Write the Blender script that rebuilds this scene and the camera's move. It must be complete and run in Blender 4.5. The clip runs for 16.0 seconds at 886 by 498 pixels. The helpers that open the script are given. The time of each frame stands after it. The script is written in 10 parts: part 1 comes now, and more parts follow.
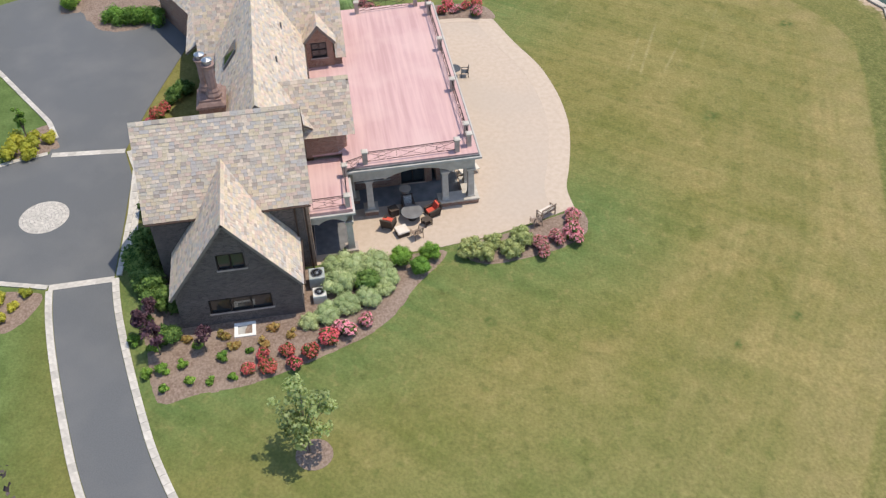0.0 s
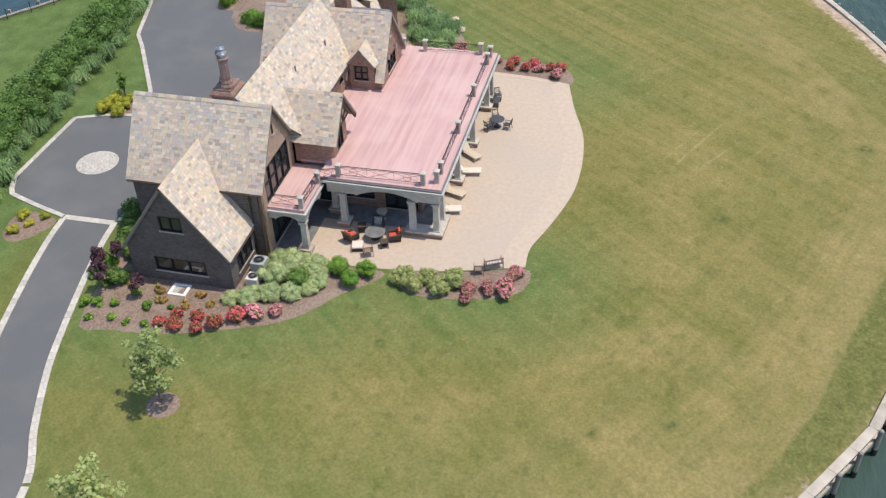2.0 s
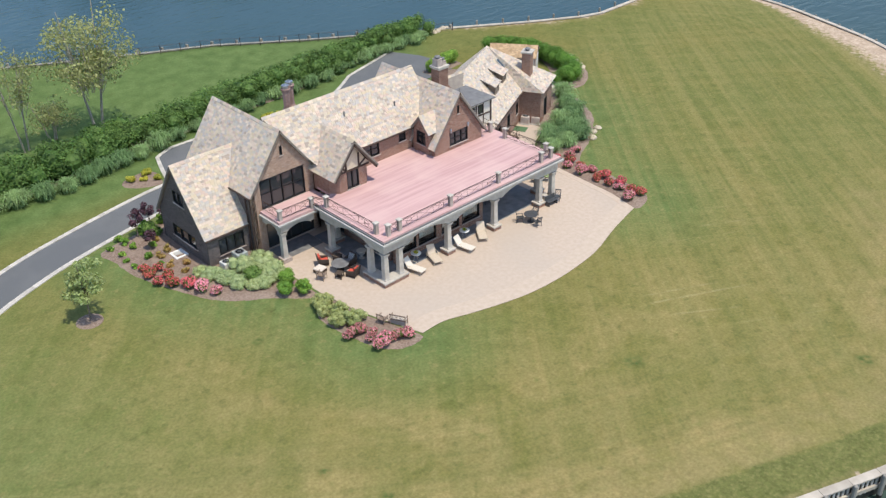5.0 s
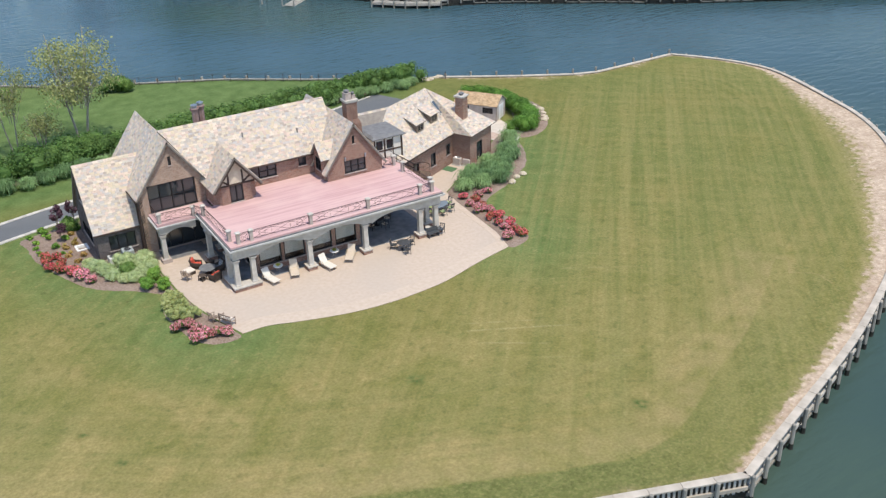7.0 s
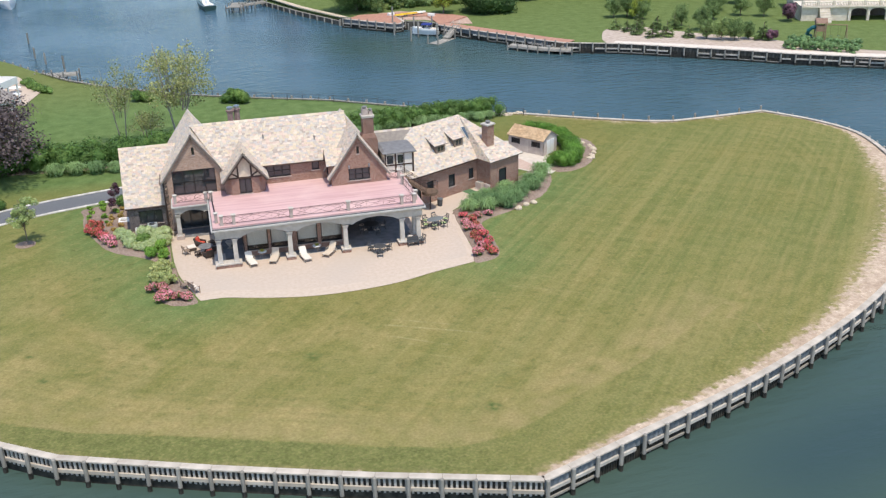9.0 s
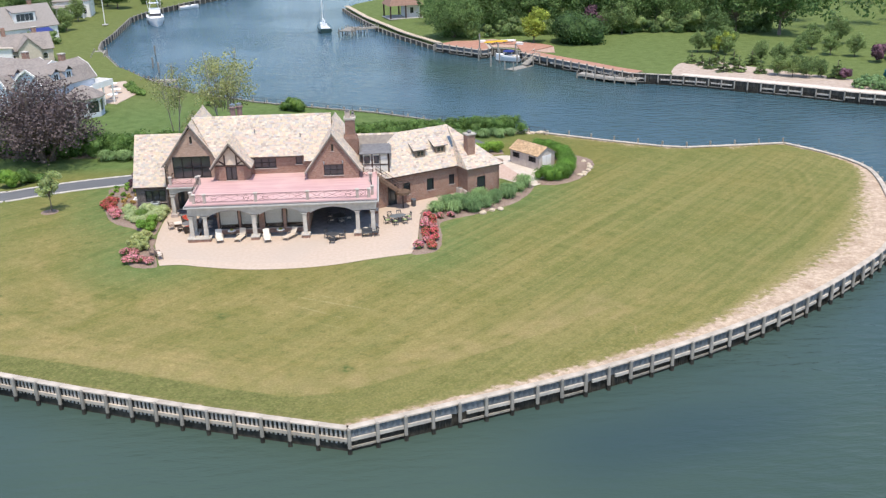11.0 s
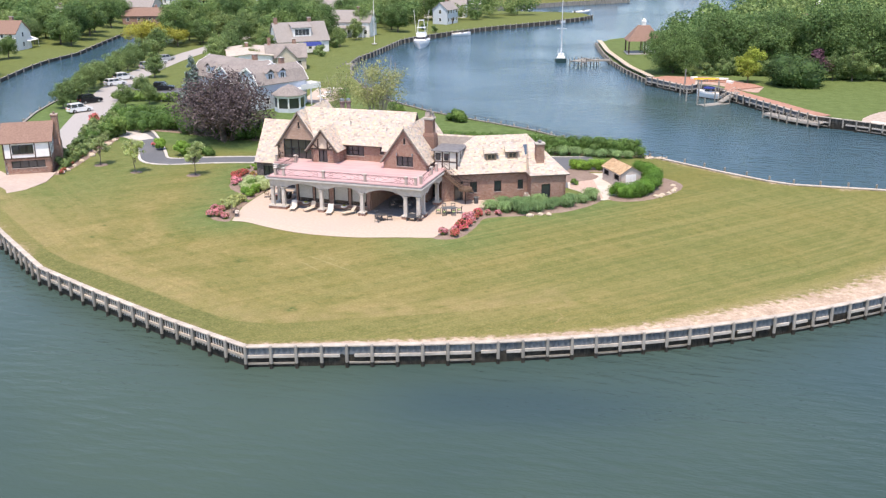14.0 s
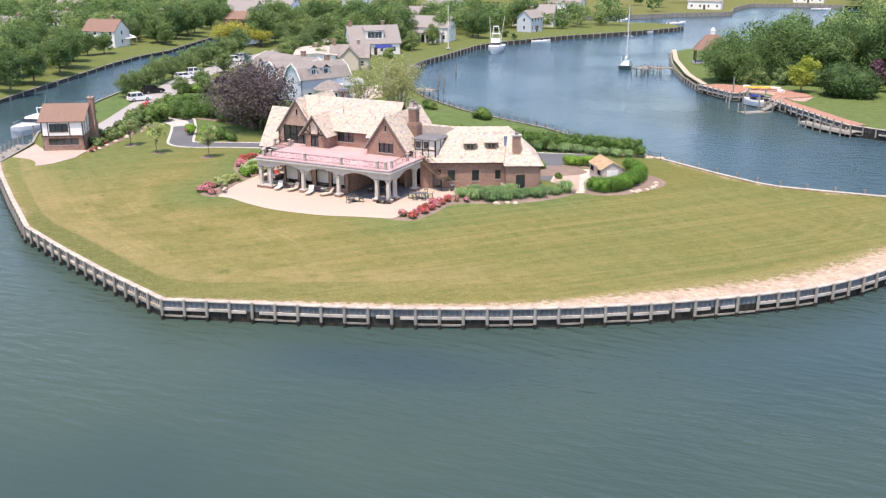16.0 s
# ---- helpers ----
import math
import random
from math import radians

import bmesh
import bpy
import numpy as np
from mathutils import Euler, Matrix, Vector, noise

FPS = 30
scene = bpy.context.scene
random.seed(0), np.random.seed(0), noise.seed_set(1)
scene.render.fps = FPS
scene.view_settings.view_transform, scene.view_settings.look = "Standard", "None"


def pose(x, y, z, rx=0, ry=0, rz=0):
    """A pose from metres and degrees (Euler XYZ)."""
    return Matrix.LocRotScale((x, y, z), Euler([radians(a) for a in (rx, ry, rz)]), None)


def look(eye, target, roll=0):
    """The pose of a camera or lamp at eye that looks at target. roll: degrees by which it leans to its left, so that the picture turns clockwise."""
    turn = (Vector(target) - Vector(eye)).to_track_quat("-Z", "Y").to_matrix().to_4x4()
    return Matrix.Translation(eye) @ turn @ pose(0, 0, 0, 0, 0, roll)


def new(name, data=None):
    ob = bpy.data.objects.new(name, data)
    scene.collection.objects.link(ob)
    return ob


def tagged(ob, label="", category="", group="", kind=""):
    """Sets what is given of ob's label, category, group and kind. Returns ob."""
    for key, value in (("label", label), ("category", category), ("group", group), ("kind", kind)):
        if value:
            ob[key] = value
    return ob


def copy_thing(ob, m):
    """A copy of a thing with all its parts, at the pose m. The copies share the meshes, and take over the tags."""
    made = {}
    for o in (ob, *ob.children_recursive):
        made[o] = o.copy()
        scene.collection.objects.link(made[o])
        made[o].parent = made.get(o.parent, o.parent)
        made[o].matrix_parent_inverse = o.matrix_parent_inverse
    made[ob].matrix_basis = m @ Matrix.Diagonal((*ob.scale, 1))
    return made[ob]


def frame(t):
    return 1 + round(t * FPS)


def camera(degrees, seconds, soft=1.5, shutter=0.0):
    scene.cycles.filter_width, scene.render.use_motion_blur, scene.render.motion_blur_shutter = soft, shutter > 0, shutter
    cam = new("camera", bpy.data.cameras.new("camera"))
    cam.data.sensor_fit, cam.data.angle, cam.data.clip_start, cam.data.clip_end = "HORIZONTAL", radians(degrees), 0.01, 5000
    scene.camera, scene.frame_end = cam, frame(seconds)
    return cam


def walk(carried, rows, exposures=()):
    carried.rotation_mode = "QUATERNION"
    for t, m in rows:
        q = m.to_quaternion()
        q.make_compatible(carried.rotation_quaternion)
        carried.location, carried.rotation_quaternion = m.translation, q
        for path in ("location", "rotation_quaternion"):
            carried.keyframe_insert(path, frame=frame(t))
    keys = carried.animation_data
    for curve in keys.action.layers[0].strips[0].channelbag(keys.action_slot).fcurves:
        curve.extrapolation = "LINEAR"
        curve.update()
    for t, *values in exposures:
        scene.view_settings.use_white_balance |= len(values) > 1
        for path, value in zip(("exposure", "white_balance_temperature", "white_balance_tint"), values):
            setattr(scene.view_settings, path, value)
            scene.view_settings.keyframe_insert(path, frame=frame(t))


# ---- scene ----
cam = camera(49.5, 16.0, soft=1.3)
# seconds, eye, a point two metres ahead, roll
PATH = [
    (0, (-47.591, 9.386, 41.645), (-46.151, 9.184, 40.272), -1.97),
    (0.5, (-49.093, 4.021, 41.519), (-47.609, 3.983, 40.179), -2.00),
    (1, (-49.978, -1.625, 41.459), (-48.472, -1.517, 40.148), -2.09),
    (1.5, (-50.364, -7.436, 41.199), (-48.850, -7.182, 39.917), -2.10),
    (2, (-50.071, -13.093, 41.134), (-48.567, -12.696, 39.877), -1.95),
    (2.5, (-49.224, -18.614, 41.164), (-47.745, -18.076, 39.930), -1.64),
    (3, (-47.852, -24.161, 41.154), (-46.412, -23.478, 39.945), -1.44),
    (5.5, (-33.116, -52.827, 40.580), (-32.033, -51.489, 39.563), -1.67),
    (6, (-28.714, -57.886, 40.056), (-27.668, -56.493, 39.072), -1.86),
    (6.5, (-24.420, -62.455, 39.345), (-23.440, -60.993, 38.395), -1.76),
    (7, (-19.816, -67.012, 38.955), (-18.915, -65.484, 38.031), -1.71),
    (7.5, (-15.106, -71.209, 38.526), (-14.279, -69.624, 37.630), -1.64),
    (8, (-10.336, -75.367, 38.091), (-9.636, -73.706, 37.224), -1.57),
    (8.5, (-5.112, -79.427, 37.637), (-4.556, -77.697, 36.801), -1.62),
    (9, (0.075, -83.101, 37.065), (0.535, -81.330, 36.258), -1.47),
    (11.5, (27.290, -96.682, 34.859), (27.285, -94.812, 34.150), -1.18),
    (12, (33.036, -98.028, 34.474), (32.920, -96.156, 33.782), -1.04),
    (12.5, (38.822, -99.354, 34.062), (38.579, -97.487, 33.385), -0.90),
    (13, (44.373, -100.413, 33.656), (43.985, -98.566, 32.994), -0.72),
    (13.5, (49.856, -100.911, 32.972), (49.359, -99.085, 32.325), -0.56),
    (14, (55.221, -101.328, 32.410), (54.639, -99.522, 31.777), -0.42),
    (14.5, (60.382, -101.139, 32.012), (59.748, -99.346, 31.390), -0.39),
    (15, (65.155, -100.754, 31.379), (64.487, -98.970, 30.770), -0.28),
    (15.5, (70.548, -100.248, 30.922), (69.810, -98.490, 30.316), -0.18),
    (16, (75.068, -99.126, 30.252), (74.238, -97.410, 29.647), -0.04),
]
walk(cam, [(t, look(eye, target, roll)) for t, eye, target, roll in PATH], [(0.0, 0.60, 6950, 10), (3.0, 0.61, 6850, 10), (5.5, 0.65, 6700, 8), (9.0, 0.73, 6650, 10), (12.5, 0.95, 6850, 15), (16.0, 1.08, 7100, 20)])

# ---------------- light ----------------
SUN = Vector((0.05, -0.36, 1.0)).normalized()
sun_data = bpy.data.lights.new("sun", "SUN")
sun_data.energy, sun_data.angle, sun_data.color = 2.55, radians(0.53), (1.0, 0.925, 0.80)
sun = new("sun", sun_data)
sun.matrix_world = look((0, 0, 80), Vector((0, 0, 80)) - SUN)
world = bpy.data.worlds.new("sky")
scene.world = world
world.use_nodes = True
wn = world.node_tree.nodes
sky = wn.new("ShaderNodeTexSky")
sky.sky_type, sky.sun_disc = "NISHITA", False
sky.sun_elevation, sky.sun_rotation = math.asin(SUN.z), math.atan2(SUN.x, SUN.y)
sky.air_density, sky.dust_density, sky.ozone_density = 1.0, 0.6, 1.6
wn["Background"].inputs["Strength"].default_value = 0.15
world.node_tree.links.new(sky.outputs[0], wn["Background"].inputs["Color"])

# ---------------- materials ----------------
def ramp_colors(*cols):
    return [tuple(c) + (1.0,) for c in cols]


def mat(name, c1, c2, scale=3.0, rough=0.8, bump=0.0, bscale=20.0, metal=0.0, c3=None, c3scale=0.3, c3amount=0.5,
        island=0.0, obj=0.0, spec=0.3, detail=6.0, stretch=(1, 1, 1)):
    """Two colours mixed by noise, a third as large stains, brightness varied per island or per object."""
    m = bpy.data.materials.new(name)
    m.use_nodes = True
    n, l = m.node_tree.nodes, m.node_tree.links
    b = n["Principled BSDF"]
    b.inputs["Roughness"].default_value, b.inputs["Metallic"].default_value = rough, metal
    b.inputs["Specular IOR Level"].default_value = spec
    co = n.new("ShaderNodeTexCoord")
    mp = n.new("ShaderNodeMapping")
    mp.inputs["Scale"].default_value = stretch
    l.new(co.outputs["Object"], mp.inputs["Vector"])
    t1 = n.new("ShaderNodeTexNoise")
    t1.inputs["Scale"].default_value, t1.inputs["Detail"].default_value = scale, detail
    l.new(mp.outputs[0], t1.inputs["Vector"])
    rp = n.new("ShaderNodeValToRGB")
    rp.color_ramp.elements[0].position, rp.color_ramp.elements[1].position = 0.35, 0.65
    rp.color_ramp.elements[0].color, rp.color_ramp.elements[1].color = ramp_colors(c1, c2)
    l.new(t1.outputs["Fac"], rp.inputs["Fac"])
    out = rp.outputs["Color"]
    if c3:
        t2 = n.new("ShaderNodeTexNoise")
        t2.inputs["Scale"].default_value, t2.inputs["Detail"].default_value = c3scale, 5.0
        l.new(co.outputs["Object"], t2.inputs["Vector"])
        r2 = n.new("ShaderNodeMapRange")
        r2.inputs["From Min"].default_value, r2.inputs["From Max"].default_value = 0.45, 0.68
        r2.inputs["To Max"].default_value = c3amount
        l.new(t2.outputs["Fac"], r2.inputs["Value"])
        mx = n.new("ShaderNodeMix")
        mx.data_type = "RGBA"
        l.new(r2.outputs[0], mx.inputs[0])
        l.new(out, mx.inputs[6])
        mx.inputs[7].default_value = tuple(c3) + (1.0,)
        out = mx.outputs[2]
    for amount, node, sock in ((island, "ShaderNodeNewGeometry", "Random Per Island"), (obj, "ShaderNodeObjectInfo", "Random")):
        if amount:
            g = n.new(node)
            hs = n.new("ShaderNodeHueSaturation")
            r = n.new("ShaderNodeMapRange")
            r.inputs["To Min"].default_value, r.inputs["To Max"].default_value = 1 - amount, 1 + amount
            l.new(g.outputs[sock], r.inputs["Value"])
            l.new(r.outputs[0], hs.inputs["Value"])
            l.new(out, hs.inputs["Color"])
            out = hs.outputs["Color"]
    l.new(out, b.inputs["Base Color"])
    if bump:
        t3 = n.new("ShaderNodeTexNoise")
        t3.inputs["Scale"].default_value, t3.inputs["Detail"].default_value = bscale, 4.0
        l.new(mp.outputs[0], t3.inputs["Vector"])
        bp = n.new("ShaderNodeBump")
        bp.inputs["Strength"].default_value, bp.inputs["Distance"].default_value = bump, 0.02
        l.new(t3.outputs["Fac"], bp.inputs["Height"])
        l.new(bp.outputs["Normal"], b.inputs["Normal"])
    return m


def slate_mat(name, cols, tone=0.12):
    """Roof slates: each piece takes its own colour out of a few."""
    m = bpy.data.materials.new(name)
    m.use_nodes = True
    n, l = m.node_tree.nodes, m.node_tree.links
    b = n["Principled BSDF"]
    b.inputs["Roughness"].default_value, b.inputs["Specular IOR Level"].default_value = 0.75, 0.3
    outs = []
    for node, sock in (("ShaderNodeNewGeometry", "Random Per Island"), ("ShaderNodeObjectInfo", "Random")):
        outs.append(n.new(node).outputs[sock])
    add = n.new("ShaderNodeMath")
    add.operation = "ADD"
    l.new(outs[0], add.inputs[0])
    l.new(outs[1], add.inputs[1])
    fr = n.new("ShaderNodeMath")
    fr.operation = "FRACT"
    l.new(add.outputs[0], fr.inputs[0])
    rp = n.new("ShaderNodeValToRGB")
    rp.color_ramp.interpolation = "CONSTANT"
    el = rp.color_ramp.elements
    while len(el) < len(cols):
        el.new(0.5)
    for k, c in enumerate(cols):
        el[k].position, el[k].color = k / len(cols), tuple(c) + (1.0,)
    l.new(fr.outputs[0], rp.inputs["Fac"])
    co = n.new("ShaderNodeTexCoord")
    t = n.new("ShaderNodeTexNoise")
    t.inputs["Scale"].default_value, t.inputs["Detail"].default_value = 9.0, 8.0
    l.new(co.outputs["Object"], t.inputs["Vector"])
    mr = n.new("ShaderNodeMapRange")
    mr.inputs["To Min"].default_value, mr.inputs["To Max"].default_value = 1 - 1.6 * tone, 1 + 1.6 * tone
    l.new(t.outputs["Fac"], mr.inputs["Value"])
    hs = n.new("ShaderNodeHueSaturation")
    l.new(mr.outputs[0], hs.inputs["Value"])
    l.new(rp.outputs["Color"], hs.inputs["Color"])
    l.new(hs.outputs["Color"], b.inputs["Base Color"])
    bp = n.new("ShaderNodeBump")
    bp.inputs["Strength"].default_value, bp.inputs["Distance"].default_value = 0.5, 0.01
    l.new(t.outputs["Fac"], bp.inputs["Height"])
    l.new(bp.outputs["Normal"], b.inputs["Normal"])
    return m


def brick_mat(name, c1, c2, mortar):
    m = bpy.data.materials.new(name)
    m.use_nodes = True
    n, l = m.node_tree.nodes, m.node_tree.links
    b = n["Principled BSDF"]
    b.inputs["Roughness"].default_value, b.inputs["Specular IOR Level"].default_value = 0.88, 0.2
    co = n.new("ShaderNodeTexCoord")
    sx = n.new("ShaderNodeSeparateXYZ")
    l.new(co.outputs["Object"], sx.inputs[0])
    ad = n.new("ShaderNodeMath")
    ad.operation = "ADD"
    l.new(sx.outputs["X"], ad.inputs[0])
    l.new(sx.outputs["Y"], ad.inputs[1])
    cx = n.new("ShaderNodeCombineXYZ")
    l.new(ad.outputs[0], cx.inputs["X"])
    l.new(sx.outputs["Z"], cx.inputs["Y"])
    br = n.new("ShaderNodeTexBrick")
    br.inputs["Scale"].default_value = 1.0
    br.inputs["Brick Width"].default_value, br.inputs["Row Height"].default_value = 0.215, 0.075
    br.inputs["Mortar Size"].default_value, br.inputs["Mortar Smooth"].default_value = 0.008, 0.2
    br.inputs["Color1"].default_value, br.inputs["Color2"].default_value = ramp_colors(c1, c2)
    br.inputs["Mortar"].default_value = tuple(mortar) + (1.0,)
    l.new(cx.outputs[0], br.inputs["Vector"])
    t = n.new("ShaderNodeTexNoise")
    t.inputs["Scale"].default_value, t.inputs["Detail"].default_value = 1.3, 6.0
    l.new(co.outputs["Object"], t.inputs["Vector"])
    mr = n.new("ShaderNodeMapRange")
    mr.inputs["To Min"].default_value, mr.inputs["To Max"].default_value = 0.7, 1.3
    l.new(t.outputs["Fac"], mr.inputs["Value"])
    hs = n.new("ShaderNodeHueSaturation")
    l.new(mr.outputs[0], hs.inputs["Value"])
    l.new(br.outputs["Color"], hs.inputs["Color"])
    l.new(hs.outputs["Color"], b.inputs["Base Color"])
    bp = n.new("ShaderNodeBump")
    bp.inputs["Strength"].default_value, bp.inputs["Distance"].default_value = 0.6, 0.01
    l.new(br.outputs["Fac"], bp.inputs["Height"])
    bp.invert = True
    l.new(bp.outputs["Normal"], b.inputs["Normal"])
    return m


def leaf_mat(name, c1, c2, var=0.35, trans=0.35, each=0.25):
    """Foliage: each leaf its own tone, a part of the light passes through."""
    m = bpy.data.materials.new(name)
    m.use_nodes = True
    n, l = m.node_tree.nodes, m.node_tree.links
    b = n["Principled BSDF"]
    b.inputs["Roughness"].default_value, b.inputs["Specular IOR Level"].default_value = 0.6, 0.25
    g = n.new("ShaderNodeNewGeometry")
    rp = n.new("ShaderNodeValToRGB")
    rp.color_ramp.elements[0].color, rp.color_ramp.elements[1].color = ramp_colors(c1, c2)
    l.new(g.outputs["Random Per Island"], rp.inputs["Fac"])
    t = n.new("ShaderNodeTexNoise")
    t.inputs["Scale"].default_value = 0.7
    co = n.new("ShaderNodeTexCoord")
    l.new(co.outputs["Object"], t.inputs["Vector"])
    mr = n.new("ShaderNodeMapRange")
    mr.inputs["From Min"].default_value, mr.inputs["From Max"].default_value = 0.3, 0.7
    mr.inputs["To Min"].default_value, mr.inputs["To Max"].default_value = 1 - var, 1 + var
    l.new(t.outputs["Fac"], mr.inputs["Value"])
    hs = n.new("ShaderNodeHueSaturation")
    l.new(mr.outputs[0], hs.inputs["Value"])
    l.new(rp.outputs["Color"], hs.inputs["Color"])
    oi = n.new("ShaderNodeObjectInfo")
    mo = n.new("ShaderNodeMapRange")
    mo.inputs["To Min"].default_value, mo.inputs["To Max"].default_value = 1 - each, 1 + each
    l.new(oi.outputs["Random"], mo.inputs["Value"])
    h2 = n.new("ShaderNodeHueSaturation")
    mh = n.new("ShaderNodeMapRange")
    mh.inputs["To Min"].default_value, mh.inputs["To Max"].default_value = 0.515, 0.485
    l.new(oi.outputs["Random"], mh.inputs["Value"])
    l.new(mh.outputs[0], h2.inputs["Hue"])
    l.new(mo.outputs[0], h2.inputs["Value"])
    l.new(hs.outputs["Color"], h2.inputs["Color"])
    l.new(h2.outputs["Color"], b.inputs["Base Color"])
    tr = n.new("ShaderNodeBsdfTranslucent")
    l.new(h2.outputs["Color"], tr.inputs["Color"])
    ms = n.new("ShaderNodeMixShader")
    ms.inputs["Fac"].default_value = trans
    l.new(b.outputs[0], ms.inputs[1])
    l.new(tr.outputs[0], ms.inputs[2])
    l.new(ms.outputs[0], n["Material Output"].inputs["Surface"])
    return m


# wheel tracks on the lawn: from x, y to x, y, and how plain they are
TRACKS = [(12.3, -13.6, 19.2, -17.2, 0.7), (12.4, -14.8, 20.6, -19.0, 0.8), (12.4, -16.7, 17.6, -20.2, 0.6), (12.3, -17.4, 16.5, -20.6, 0.45), (24.2, -10.9, 31.2, -15.0, 0.5), (26.8, -9.2, 31.4, -12.6, 0.4),
          (13.1, -12.6, 12.4, -18.2, 0.35), (20.0, -10.4, 27.4, -14.6, 0.35), (30.0, -6.5, 38.5, -10.2, 0.3), (14.6, -20.4, 22.4, -25.2, 0.3)]


def lawn_mat():
    """Mown grass: green where watered, dry straw elsewhere, sand where it is bare, faint mowing lines."""
    m = bpy.data.materials.new("lawn grass")
    m.use_nodes = True
    n, l = m.node_tree.nodes, m.node_tree.links
    b = n["Principled BSDF"]
    b.inputs["Roughness"].default_value, b.inputs["Specular IOR Level"].default_value = 0.95, 0.1
    co = n.new("ShaderNodeTexCoord")

    def noise_fac(scale, detail, lo, hi, vec=None, dist=0.0):
        t = n.new("ShaderNodeTexNoise")
        t.inputs["Scale"].default_value, t.inputs["Detail"].default_value = scale, detail
        t.inputs["Distortion"].default_value = dist
        l.new(vec or co.outputs["Object"], t.inputs["Vector"])
        r = n.new("ShaderNodeMapRange")
        r.inputs["From Min"].default_value, r.inputs["From Max"].default_value = lo, hi
        l.new(t.outputs["Fac"], r.inputs["Value"])
        return r.outputs[0]

    def mix(fac, a, c):
        x = n.new("ShaderNodeMix")
        x.data_type = "RGBA"
        l.new(fac, x.inputs[0])
        for k, v in ((6, a), (7, c)):
            if isinstance(v, tuple):
                x.inputs[k].default_value = v + (1.0,)
            else:
                l.new(v, x.inputs[k])
        return x.outputs[2]

    def calc(op, a, c):
        x = n.new("ShaderNodeMath")
        x.operation, x.use_clamp = op, True
        for k, v in ((0, a), (1, c)):
            if isinstance(v, float):
                x.inputs[k].default_value = v
            else:
                l.new(v, x.inputs[k])
        return x.outputs[0]

    def attr(name):
        a = n.new("ShaderNodeAttribute")
        a.attribute_name = name
        return a.outputs["Fac"]

    def ramp(src, lo, hi):
        r = n.new("ShaderNodeMapRange")
        r.interpolation_type = "SMOOTHSTEP"
        r.inputs["From Min"].default_value, r.inputs["From Max"].default_value = lo, hi
        l.new(src, r.inputs["Value"])
        return r.outputs[0]

    green = mix(noise_fac(0.9, 8, 0.3, 0.7), (0.131, 0.129, 0.035), (0.188, 0.174, 0.056))
    straw = mix(noise_fac(1.3, 8, 0.3, 0.7), (0.215, 0.172, 0.066), (0.305, 0.245, 0.104))
    dry = calc("MULTIPLY", attr("dry"), noise_fac(0.16, 8, 0.38, 0.60, dist=0.8))
    col = mix(dry, green, straw)
    cool = mix(noise_fac(0.7, 8, 0.3, 0.7), (0.108, 0.129, 0.036), (0.166, 0.170, 0.056))
    col = mix(calc("MULTIPLY", attr("cool"), noise_fac(0.11, 6, 0.30, 0.62, dist=0.5)), col, cool)
    col = mix(calc("MULTIPLY", noise_fac(0.45, 9, 0.52, 0.72), calc("MULTIPLY", attr("dry"), 0.75)), col, (0.27, 0.215, 0.085))
    col = mix(calc("MULTIPLY", noise_fac(0.9, 7, 0.60, 0.72), 0.5), col, (0.075, 0.105, 0.022))
    lush = mix(noise_fac(0.6, 8, 0.3, 0.7), (0.074, 0.124, 0.038), (0.124, 0.183, 0.064))
    col = mix(attr("lush"), col, lush)
    sx = n.new("ShaderNodeSeparateXYZ")
    l.new(co.outputs["Object"], sx.inputs[0])
    # rings left by mowing round the rim
    for stretch, slow, c, f, lo in ((0.55, 0.030, (0.100, 0.122, 0.034), 0.20, 0.46), (0.8, 0.045, (0.28, 0.235, 0.10), 0.20, 0.48), (1.9, 0.03, (0.095, 0.112, 0.034), 0.22, 0.50)):
        cx = n.new("ShaderNodeCombineXYZ")
        for sock, src, k in (("X", attr("rim"), stretch), ("Y", sx.outputs["X"], slow), ("Z", sx.outputs["Y"], slow)):
            x = n.new("ShaderNodeMath")
            x.operation = "MULTIPLY"
            x.inputs[1].default_value = k
            l.new(src, x.inputs[0])
            l.new(x.outputs[0], cx.inputs[sock])
        near = calc("SUBTRACT", 1.0, ramp(attr("rim"), 9.0, 20.0))
        col = mix(calc("MULTIPLY", calc("MULTIPLY", calc("MULTIPLY", noise_fac(1.0, 3, lo, lo + 0.16, cx.outputs[0]), f), attr("mown")), near), col, c)
    # straight mowing stripes, fine and broad
    for turn, c, f, wide in ((49, (0.094, 0.122, 0.034), 0.26, 0.40), (49, (0.27, 0.230, 0.092), 0.24, 0.8), (51, (0.088, 0.112, 0.032), 0.20, 1.5), (47, (0.30, 0.25, 0.105), 0.12, 2.2), (-40, (0.29, 0.245, 0.105), 0.10, 0.7)):
        mp = n.new("ShaderNodeMapping")
        mp.vector_type = "TEXTURE"
        mp.inputs["Rotation"].default_value, mp.inputs["Scale"].default_value = (0, 0, radians(turn)), (55.0, 1 / wide, 1)
        mp.inputs["Location"].default_value = (f * 400, c[0] * 900, turn)
        l.new(co.outputs["Object"], mp.inputs["Vector"])
        col = mix(calc("MULTIPLY", calc("MULTIPLY", noise_fac(1.0, 2, 0.47, 0.60, mp.outputs[0]), f), attr("striped")), col, c)
    col = mix(calc("MULTIPLY", noise_fac(1.6, 7, 0.56, 0.76), calc("MULTIPLY", attr("mown"), 0.4)), col, (0.29, 0.24, 0.105))
    col = mix(calc("MULTIPLY", noise_fac(1.1, 7, 0.57, 0.74), 0.45), col, (0.068, 0.088, 0.025))
